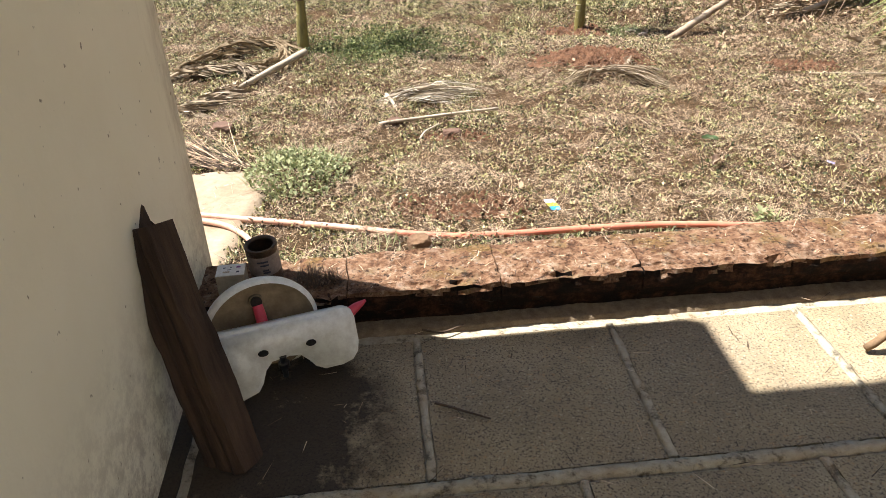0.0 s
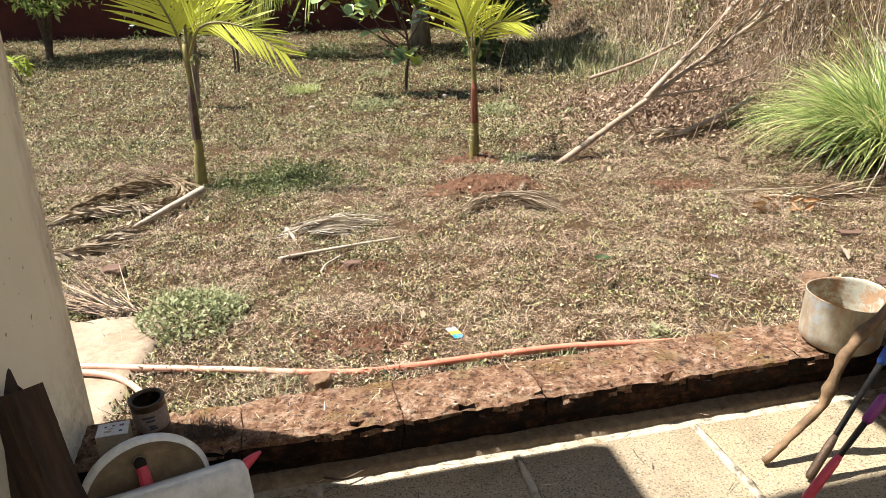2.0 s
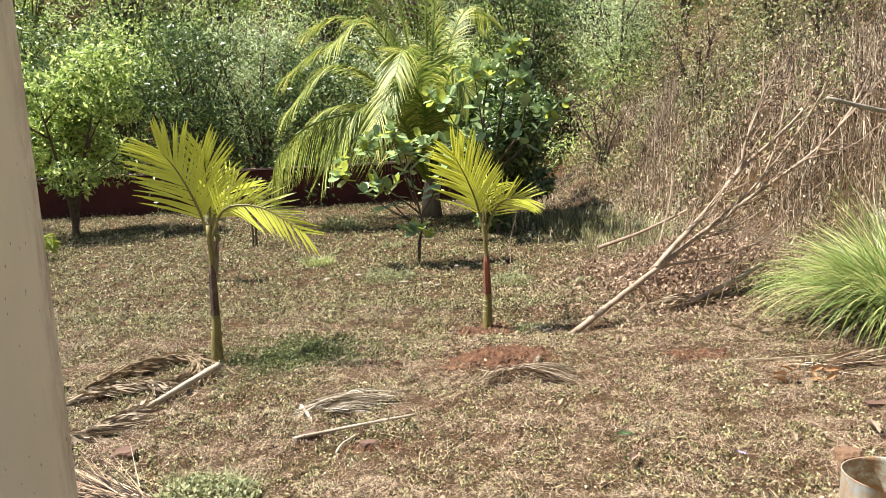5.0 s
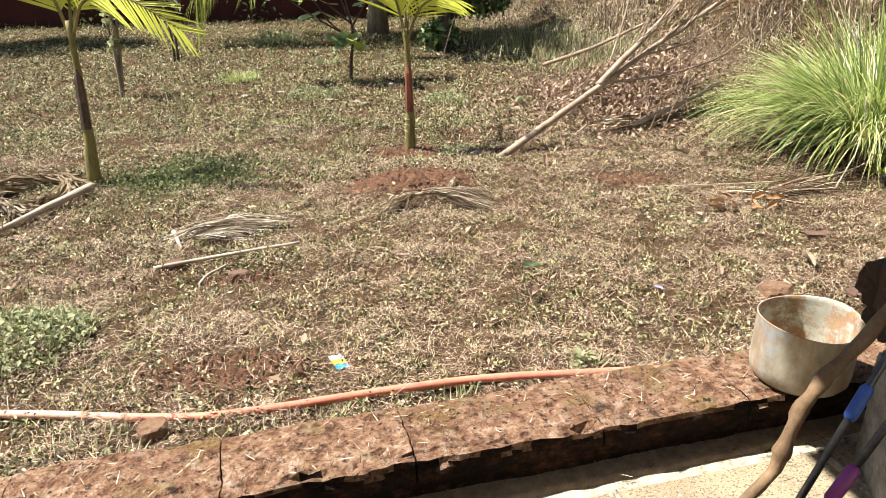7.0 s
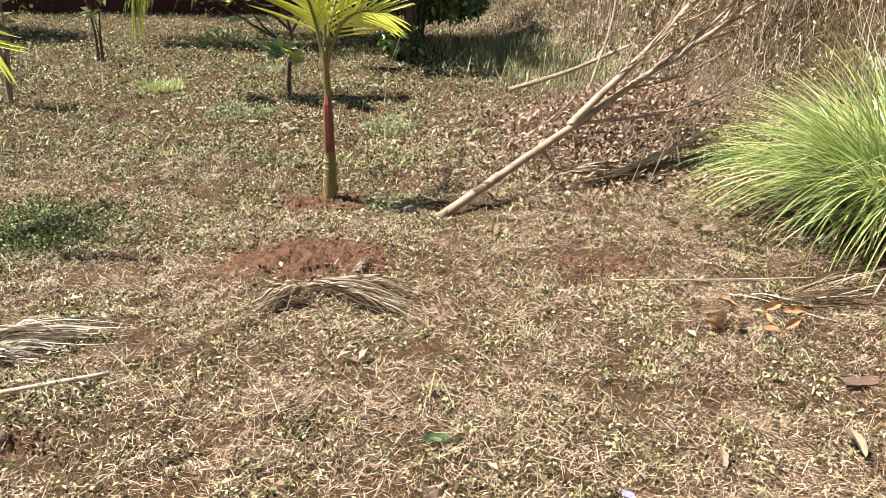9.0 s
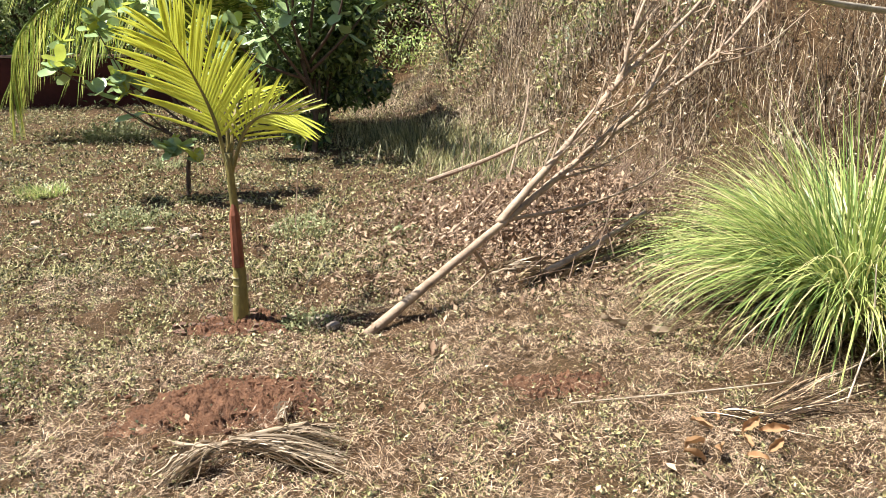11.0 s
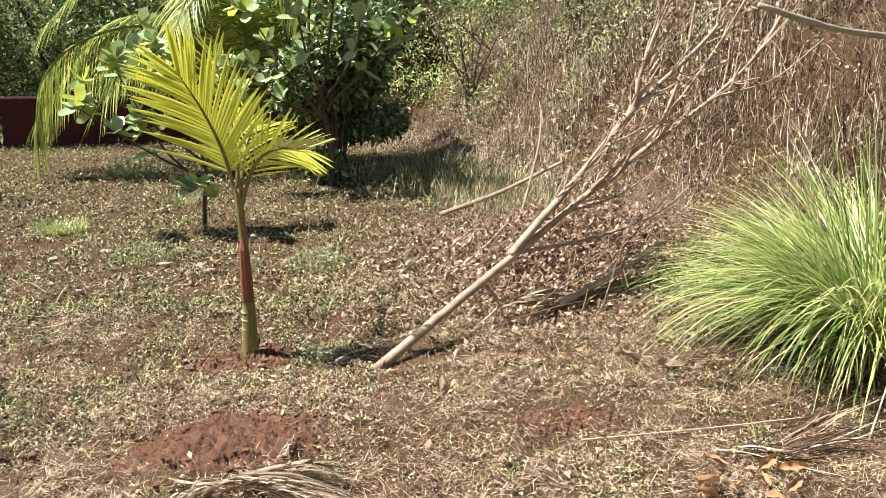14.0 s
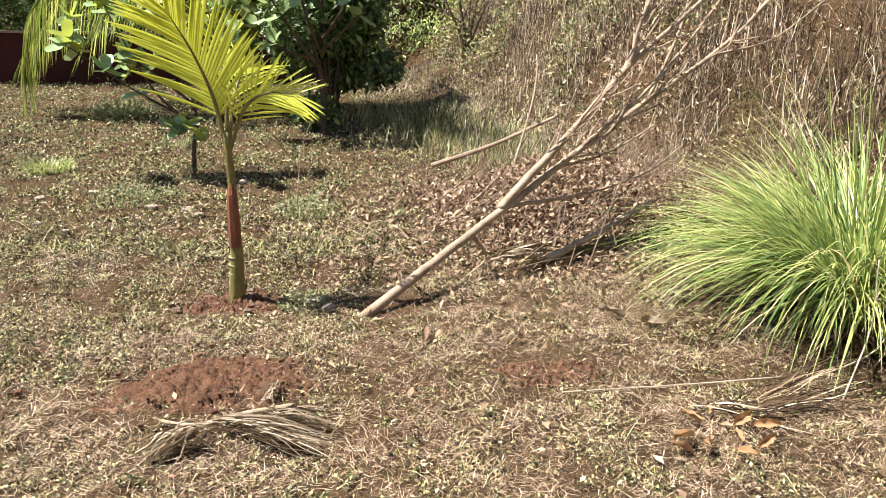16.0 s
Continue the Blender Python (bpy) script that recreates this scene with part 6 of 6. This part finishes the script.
def timber():
    bm = box(bmesh.new(), -0.055, 0.055, -0.04, 0.04, 0, 0.70)
    bmesh.ops.subdivide_edges(bm, edges=[e for e in bm.edges if abs(e.verts[0].co.z - e.verts[1].co.z) > 0.3], cuts=22)
    bmesh.ops.subdivide_edges(bm, edges=[e for e in bm.edges if abs(e.verts[0].co.x - e.verts[1].co.x) > 0.05], cuts=7)
    for v in bm.verts:
        if v.co.z > 0.65:
            f = 1 - (v.co.x + 0.055) / 0.11
            v.co.z -= 0.20 * (1 - f) ** 0.6 + 0.05 * (noise.noise(Vector((f * 7, 3, v.co.y * 9))) + 0.3) - (0.11 if 0.5 < f < 0.97 else 0)
        v.co += noise.noise_vector(Vector((v.co.x * 14, v.co.y * 14, v.co.z * 4))) * 0.009 + noise.noise_vector(Vector((v.co.x * 40, v.co.y * 40, v.co.z * 22))) * 0.0035
        if abs(v.co.x) < 0.05 and v.co.y < -0.03:
            v.co.y += 0.004 * math.sin(v.co.x * 150)
    foot, top = Vector((-0.385, 1.29, FLOOR - 0.02)), Vector((-0.585, 1.50, 0.60))
    zax = (top - foot).normalized()
    xax = Vector((0.97, 0.22, 0.30))
    xax = (xax - zax * xax.dot(zax)).normalized()
    xax = (Matrix.Rotation(radians(TIMBER_TURN), 3, zax) @ xax).normalized()
    yax = zax.cross(xax)
    m = Matrix(((xax.x, yax.x, zax.x, foot.x), (xax.y, yax.y, zax.y, foot.y), (xax.z, yax.z, zax.z, foot.z), (0, 0, 0, 1)))
    tagged(part("timber_post", bm, OLDWOOD, m=m), "broken dark timber post leaning against the cream wall", "timber")


timber()


def extrude_outline(pts, y0, y1, bevel=0.0, segs=3):
    bm = bmesh.new()
    vs = [bm.verts.new((x, y0, z)) for x, z in pts]
    f = bm.faces.new(vs)
    r = bmesh.ops.extrude_face_region(bm, geom=[f])
    for v in r["geom"]:
        if isinstance(v, bmesh.types.BMVert):
            v.co.y = y1
    bmesh.ops.recalc_face_normals(bm, faces=bm.faces[:])
    if bevel:
        es = [e for e in bm.edges if abs(e.verts[0].co.y - e.verts[1].co.y) < 1e-6]
        bmesh.ops.bevel(bm, geom=es, offset=bevel, segments=segs, affect="EDGES")
    return bm


# near-black colour standing in for the shade inside the basin's holes
HOLE_SHADE = noisy("painted_hole_shade", (0.01, 0.009, 0.008), (0.03, 0.026, 0.022), 20, 0.9)


def basin():
    W = pose(-0.305, 1.575, FLOOR + 0.006, -26, 0, 24)
    root = tagged(empty("wash_basin", W), "upended white ceramic wash basin on the porch floor", "wash basin")
    pts = [(-0.205, 0.03), (-0.19, 0.0), (-0.15, -0.005), (-0.10, 0.01), (-0.085, 0.03), (-0.07, 0.065), (-0.05, 0.085), (0.0, 0.09), (0.03, 0.085), (0.05, 0.065), (0.065, 0.045), (0.09, 0.032), (0.14, 0.032), (0.17, 0.04), (0.188, 0.06), (0.195, 0.09), (0.195, 0.16), (0.188, 0.182), (0.17, 0.19), (-0.18, 0.19), (-0.2, 0.18), (-0.205, 0.16)]
    part("basin_back", extrude_outline(pts, -0.03, 0.05, 0.009, 3), CERAMIC, root, smooth=True)
    # solid dark discs painted as holes, nothing is cut out
    for x in (-0.07, 0.062):
        bm = bmesh.new()
        bmesh.ops.create_cone(bm, cap_ends=True, segments=18, radius1=0.0145, radius2=0.0145, depth=0.004)
        part("fixing_hole", bm, HOLE_SHADE, root, m=pose(x, -0.0305, 0.115, 90, 0, 0) @ Matrix.Diagonal((1.0, 0.62, 1, 1)))
    # bowl seen from below: an oval dish with a thick rim
    prof = [(0.0, 0.012), (0.35, 0.010), (0.7, 0.012), (0.86, 0.006), (0.93, 0.0), (1.0, 0.004), (1.02, 0.016), (1.0, 0.034), (0.9, 0.04), (0.0, 0.04)]
    for nm, sl, mat in (("bowl", prof[:5], CERAMIC_RAW), ("bowl_rim", prof[4:], CERAMIC)):
        bm = bmesh.new()
        rings = []
        for r, d in sl:
            rings.append([bm.verts.new((0.165 * r * math.cos(a), -0.005 + d * 1.2, 0.145 * r * math.sin(a))) for a in [2 * math.pi * i / 48 for i in range(48)]] if r else [bm.verts.new((0, -0.005 + d * 1.2, 0))])
        for A, B in zip(rings, rings[1:]):
            for i in range(48):
                q = [A[i % len(A)], A[(i + 1) % len(A)], B[(i + 1) % len(B)], B[i % len(B)]]
                q = [v for j, v in enumerate(q) if v not in q[:j]]
                if len(q) > 2:
                    bm.faces.new(q)
        bmesh.ops.recalc_face_normals(bm, faces=bm.faces[:])
        part(nm, bm, mat, root, m=pose(-0.055, 0.085, 0.165, 14, -8, 4), smooth=True)
    pipe = tubes([([(0, 0.01, 0), (0, -0.012, 0)], [0.017, 0.016])], 16)
    part("drain_hole", pipe, HOLE_SHADE, root, m=pose(-0.06, 0.066, 0.248, 14, 0, 4))
    part("drain_collar", tubes([([(0, 0.012, 0), (0, -0.006, 0)], [0.021, 0.0205])], 16), CERAMIC_RAW, root, m=pose(-0.06, 0.068, 0.248, 14, 0, 4))
    part("red_pipe", tubes([([(0, 0, 0), (0.003, -0.004, -0.03), (0.004, -0.004, -0.06)], [0.015, 0.016, 0.017])], 12), REDPL, root, "dull red pipe stub", m=pose(-0.058, 0.060, 0.236))
    v = tubes([([(0, 0, 0.05), (0, 0, 0.03), (0, 0, 0.028), (0, 0, 0.012), (0, 0, 0.010), (0, 0, -0.022)], [0.010, 0.010, 0.016, 0.016, 0.008, 0.008])], 12)
    part("waste_valve", v, STEEL, root, "small steel waste valve", m=pose(-0.02, 0.0, 0.05, 26, 0, 0))


basin()


def lathe(prof, n=40, sx=1.0):
    bm = bmesh.new()
    rings = []
    for r, z in prof:
        rings.append([bm.verts.new((r * math.cos(2 * math.pi * i / n) * sx, r * math.sin(2 * math.pi * i / n), z)) for i in range(n)] if r > 1e-6 else [bm.verts.new((0, 0, z))])
    for A, B in zip(rings, rings[1:]):
        for i in range(n):
            q = [A[i % len(A)], A[(i + 1) % len(A)], B[(i + 1) % len(B)], B[i % len(B)]]
            q = [v for j, v in enumerate(q) if v not in q[:j]]
            if len(q) > 2:
                bm.faces.new(q)
    bmesh.ops.recalc_face_normals(bm, faces=bm.faces[:])
    return bm


TINMETAL = noisy("rusty_dark_tin", (0.035, 0.024, 0.018), (0.14, 0.085, 0.05), 22, 0.55, 0.5, spec=0.5)
PAPER = noisy("faded_tin_label", (0.17, 0.13, 0.115), (0.34, 0.28, 0.25), 14, 0.7)
PRINT = noisy("dark_print", (0.03, 0.03, 0.05), (0.07, 0.07, 0.09), 20, 0.7)
CARD = noisy("white_card", (0.62, 0.60, 0.56), (0.74, 0.73, 0.70), 12, 0.7, bump=0.1)
CARD_S = noisy("buff_card", (0.36, 0.29, 0.20), (0.50, 0.42, 0.31), 12, 0.8, bump=0.1)


def tin_and_box():
    root = tagged(empty("paint_tin", pose(-0.465, 1.925, KERB - 0.006, 3, -2, 0)), "small open paint tin with a faded label on the kerb", "tin")
    part("can", lathe([(0, 0), (0.047, 0), (0.049, 0.003), (0.048, 0.007), (0.048, 0.122), (0.0505, 0.125), (0.0505, 0.130), (0.046, 0.131), (0.0385, 0.127), (0.0385, 0.122), (0.046, 0.118), (0.046, 0.006), (0, 0.006)]), TINMETAL, root, smooth=True)
    part("paper_label", lathe([(0.0484, 0.04), (0.0487, 0.042), (0.0487, 0.105), (0.0484, 0.107)]), PAPER, root)
    for z, a0, w in ((0.09, -95, 40), (0.078, -85, 30), (0.060, -80, 22), (0.052, -80, 26)):
        bm = bmesh.new()
        n = 8
        top = [bm.verts.new((0.0491 * math.cos(radians(a0 + w * i / n)), 0.0491 * math.sin(radians(a0 + w * i / n)), z + 0.004)) for i in range(n + 1)]
        bot = [bm.verts.new((0.0491 * math.cos(radians(a0 + w * i / n)), 0.0491 * math.sin(radians(a0 + w * i / n)), z - 0.002)) for i in range(n + 1)]
        for i in range(n):
            bm.faces.new((bot[i], bot[i + 1], top[i + 1], top[i]))
        part("printed_line", bm, PRINT, root)
    root = tagged(empty("cardboard_box", pose(-0.542, 1.835, KERB - 0.004, 0, 0, 12)), "small white printed cardboard box on the kerb", "box")
    part("carton", box(bmesh.new(), -0.042, 0.042, -0.032, 0.032, 0, 0.082, 0.002), CARD_S, root)
    part("printed_top", box(bmesh.new(), -0.0415, 0.0415, -0.0315, 0.0315, 0.0825, 0.0845), CARD, root, "white printed lid")
    for x, y, w, h, m in ((-0.012, -0.012, 0.02, 0.008, FLAT), (-0.02, 0.012, 0.007, 0.006, PRINT), (0.0, 0.014, 0.006, 0.005, PRINT), (0.022, -0.014, 0.009, 0.008, PRINT), (0.022, 0.014, 0.012, 0.009, PURPLE), (-0.004, 0.0, 0.012, 0.003, PRINT)):
        part("printed_mark", box(bmesh.new(), x - w / 2, x + w / 2, y - h / 2, y + h / 2, 0.0847, 0.0853), m, root)
    n = 420
    c = ball_points(n, (-0.30, 1.905, KERB + 0.005), (0.085, 0.05, 0.03), 0.2)
    a = rng.random(n) * 6.283
    v = blades(c, a, 0.02 + rng.random(n) * 0.025, np.full(n, 0.003), 0.3 + rng.random(n) * 1.2, rng.normal(size=n) * 0.4, 2)
    tagged(obj("coir_fibre", mesh_np("coir_fibre", *v, DARKBARK)), "dark matted coir fibre on the kerb's end", "fibre", kind="stuff")
    tagged(part("pink_scraper", tubes([(curve_pts([(-0.20, 1.715, 0.17), (-0.165, 1.735, 0.205), (-0.125, 1.765, 0.225)], 6), [0.012, 0.0155, 0.017, 0.018, 0.018, 0.017, 0.016, 0.015, 0.014, 0.012, 0.010, 0.007, 0.004])], 10), REDPL, smooth=True), "faded pink-red plastic handle resting on the basin", "scraper")


tin_and_box()


def pot_mat():
    n = Nodes("stained_aluminium", 0.55, 0.1, 0.5)
    c = n.ramp(n.noise(16, 6, 0.7), [(0.3, (0.36, 0.33, 0.26)), (0.6, (0.55, 0.52, 0.43)), (0.8, (0.62, 0.58, 0.48))])
    rust = n.ramp(n.noise(15, 7, 0.75), [(0.43, 0.0), (0.54, 0.95)])
    c = n.mix(rust, c, n.ramp(n.noise(30, 4, 0.7), [(0.3, (0.16, 0.07, 0.03)), (0.7, (0.42, 0.25, 0.13))]))
    return n.color(c).rough(n.ramp(rust, [(0.0, 0.45), (1.0, 0.9)])).bump(n.noise(40, 4, 0.6), 0.25, 0.004).mat


def pot_out_mat():
    n = Nodes("scuffed_aluminium", 0.5, 0.1, 0.5)
    c = n.ramp(n.noise(14, 6, 0.7, (1, 1, 0.6)), [(0.32, (0.19, 0.16, 0.115)), (0.5, (0.34, 0.30, 0.225)), (0.72, (0.50, 0.46, 0.37))])
    stain = n.ramp(n.noise(16, 7, 0.75, (1.4, 1.4, 0.4)), [(0.46, 0.0), (0.62, 0.8)])
    c = n.mix(stain, c, (0.34, 0.20, 0.10))
    blue = n.ramp(n.noise(13, 5, 0.6, (1, 1, 1.6)), [(0.55, 0.0), (0.65, 0.55)])
    c = n.mix(blue, c, (0.33, 0.40, 0.46))
    return n.color(c).bump(n.noise(60, 4, 0.6, (1, 1, 0.3)), 0.25, 0.003).mat


def pot():
    root = tagged(empty("cooking_pot", pose(1.775, 2.265, KERB + 0.001, 2, 1, 0)), "old round aluminium pot, stained inside, on the kerb", "pot")
    bm = lathe([(0, 0.0), (0.10, 0.0), (0.118, 0.006), (0.128, 0.02), (0.131, 0.05), (0.1315, 0.175), (0.1335, 0.183)], 56)
    for v in bm.verts:
        a = math.atan2(v.co.y, v.co.x)
        v.co.x *= 1 + 0.02 * math.sin(2 * a) * v.co.z / 0.18
        v.co.z += 0.006 * math.sin(2 * a + 1) * (v.co.z / 0.18) ** 2
    part("pot_wall", bm, pot_out_mat(), root, smooth=True)
    bm = lathe([(0.1335, 0.183), (0.1315, 0.1845), (0.1295, 0.182), (0.1285, 0.17), (0.128, 0.05), (0.124, 0.02), (0.112, 0.008), (0, 0.006)], 56)
    for v in bm.verts:
        a = math.atan2(v.co.y, v.co.x)
        v.co.x *= 1 + 0.02 * math.sin(2 * a) * v.co.z / 0.18
        v.co.z += 0.006 * math.sin(2 * a + 1) * (v.co.z / 0.18) ** 2
    part("pot_inside", bm, pot_mat(), root, "rust-stained inside", smooth=True)
    g = Nodes("green_bottle_plastic", 0.15, 0, 0.5)
    g.color((0.03, 0.28, 0.12))
    b = tagged(empty("plastic_bottle", pose(1.735, 2.235, KERB + 0.043, 84, 0, 70)), "green plastic bottle lying inside the pot", "bottle")
    part("bottle_body", lathe([(0, 0), (0.026, 0), (0.03, 0.006), (0.03, 0.09), (0.024, 0.105), (0.013, 0.118), (0.012, 0.125)], 24), g.mat, b, smooth=True)
    part("bottle_cap", lathe([(0.0145, 0.122), (0.0145, 0.138), (0.012, 0.141), (0, 0.141)], 20), BLUEPL, b)


pot()


BRANCH = [(1.32, 1.80, FLOOR + 0.012), (1.41, 1.832, 0.135), (1.50, 1.863, 0.205), (1.528, 1.873, 0.28), (1.56, 1.885, 0.37), (1.60, 1.897, 0.42), (1.705, 1.933, 0.50), (1.829, 1.976, 0.635), (1.90, 2.0, 0.73), (1.98, 2.03, 0.86)]


def leaning_things():
    # knotted branch
    c = curve_pts(BRANCH, 6)
    r = [0.011 + 0.0045 * min(1, i / 16) + 0.0015 * math.sin(i * 0.9) + (0.003 if 15 < i < 21 else 0) for i in range(len(c))]
    root = tagged(empty("knotted_branch"), "crooked peeled branch leaning on the stacked logs", "branch")
    part("shaft", roughen(roughen(tubes([(c, r)], 12), 0.005, 22), 0.003, 60), noisy("peeled_brown_wood", (0.07, 0.04, 0.022), (0.30, 0.19, 0.10), 11, 0.8, stretch=(1, 1, 0.5)), root, smooth=True)
    # two steel mop handles
    for a, b, grip, collar, f0 in (((1.352, 1.63, FLOOR + 0.010), (1.775, 1.785, 0.575), REDPL, PURPLE, 0.40), ((1.41, 1.72, FLOOR + 0.010), (1.765, 1.90, 0.545), TINMETAL, BLUEPL, 0.62)):
        a, b = Vector(a), Vector(b)
        mop = tagged(empty("mop_handle"), "steel mop handle with plastic grip leaning on the stacked logs", "mop handle", "mop handles")
        part("tube", tubes([([a.lerp(b, 0.1), a.lerp(b, 1.6)], [0.0085, 0.0085])], 14), STEEL, mop, smooth=True)
        part("grip", tubes([([a, a.lerp(b, 0.012), a.lerp(b, 0.02), a.lerp(b, 0.19), a.lerp(b, 0.235)], [0.007, 0.012, 0.0135, 0.0125, 0.009])], 14), grip, mop, "coloured plastic grip", smooth=True)
        part("collar", tubes([([a.lerp(b, f0), a.lerp(b, f0 + 0.015), a.lerp(b, f0 + 0.12), a.lerp(b, f0 + 0.135)], [0.010, 0.0145, 0.0145, 0.010])], 14), collar, mop, "coloured plastic collar", smooth=True)


leaning_things()


def low_pier():
    """A knee-high cement pier at the kerb's end, with split logs stacked on it."""
    m = pose(1.871, 2.108, FLOOR, 0, 0, -20)
    bm = box(bmesh.new(), 0.0, 0.30, -0.36, 0.0, -0.05, 0.32, 0.012, 2)
    bmesh.ops.subdivide_edges(bm, edges=bm.edges[:], cuts=5, use_grid_fill=True)
    tagged(part("low_pier", roughen(bm, 0.006, 11), GREYCON, m=m), "knee-high rough grey cement pier at the kerb's end", "pier", kind="structure")
    for i, (at, r, ln, rz, ry) in enumerate((((1.85, 1.995, 0.435), 0.062, 0.55, 6, -2), ((1.87, 2.125, 0.43), 0.056, 0.5, 4, -2), ((1.80, 2.06, 0.552), 0.066, 0.6, 8, -6))):
        bm = bmesh.new()
        n = 20
        rows = []
        for j in range(9):
            x = ln * j / 8
            row = []
            for k in range(n):
                a = 2 * math.pi * k / n
                q = r * (1 + 0.16 * noise.noise(Vector((math.cos(a) * 1.4, math.sin(a) * 1.4, i * 5 + x * 2))) + 0.07 * noise.noise(Vector((math.cos(a) * 5, math.sin(a) * 5, x * 5 + i))))
                row.append(bm.verts.new((x + 0.02 * noise.noise(Vector((k * 0.7, i, j))), math.cos(a) * q, max(-0.8 * r, math.sin(a) * q))))
            rows.append(row)
        for p, q in zip(rows, rows[1:]):
            for k in range(n):
                bm.faces.new((p[k], p[(k + 1) % n], q[(k + 1) % n], q[k]))
        for row in (rows[0], rows[-1]):
            mid = bm.verts.new(sum((v.co for v in row), Vector()) / n + Vector((0.004, 0, 0)))
            for k in range(n):
                bm.faces.new((row[k], row[(k + 1) % n], mid))
        bmesh.ops.recalc_face_normals(bm, faces=bm.faces[:])
        tagged(part("firewood_log", bm, OLDWOOD, m=pose(*at, 0, ry, rz)), "dark weathered split log stacked on the pier", "log", "firewood on the pier")


low_pier()

# crumbs, twigs and straw on the porch floor and kerb
def porch_litter():
    n = 150
    u, v = -0.55 + rng.random(n) * 2.4, -0.9 + rng.random(n) * 0.95
    z = np.where(v > 0.0, KERB + 0.004, FLOOR + 0.006)
    p = np.array([tuple(hp(a, b, c)) for a, b, c in zip(u, v, z)])
    s1 = blades(p, rng.random(n) * 6.283, 0.015 + rng.random(n) * 0.06, np.full(n, 0.0022), np.full(n, 1.56), rng.normal(size=n) * 0.12, 3)
    m = 260
    u, v = -0.4 + rng.random(m) * 2.4, 0.02 + rng.random(m) * 0.2
    p = np.array([tuple(hp(a, b, KERB + 0.008)) for a, b in zip(u, v)])
    s2 = blades(p, rng.random(m) * 6.283, 0.01 + rng.random(m) * 0.03, np.full(m, 0.0022), 1.2 + rng.random(m) * 0.4, rng.normal(size=m) * 0.3, 2)
    tagged(obj("straw_crumbs", mesh_np("straw_crumbs", *join([s1, s2]), STRAW)), "bits of dry straw on the porch floor and kerb", "straw", kind="stuff")


porch_litter()
for a, b, c in (((0.03, -0.36), (0.1, -0.4), (0.17, -0.44)), ((0.02, -0.03), (0.08, -0.05), (0.15, -0.02))):
    p = [hp(*q, FLOOR + 0.008) for q in (a, b, c)]
    stick("porch_twig", [tuple(q) for q in p], 0.004, 0.0025, DARKBARK, "thin dark twig on the porch floor", category="twig")
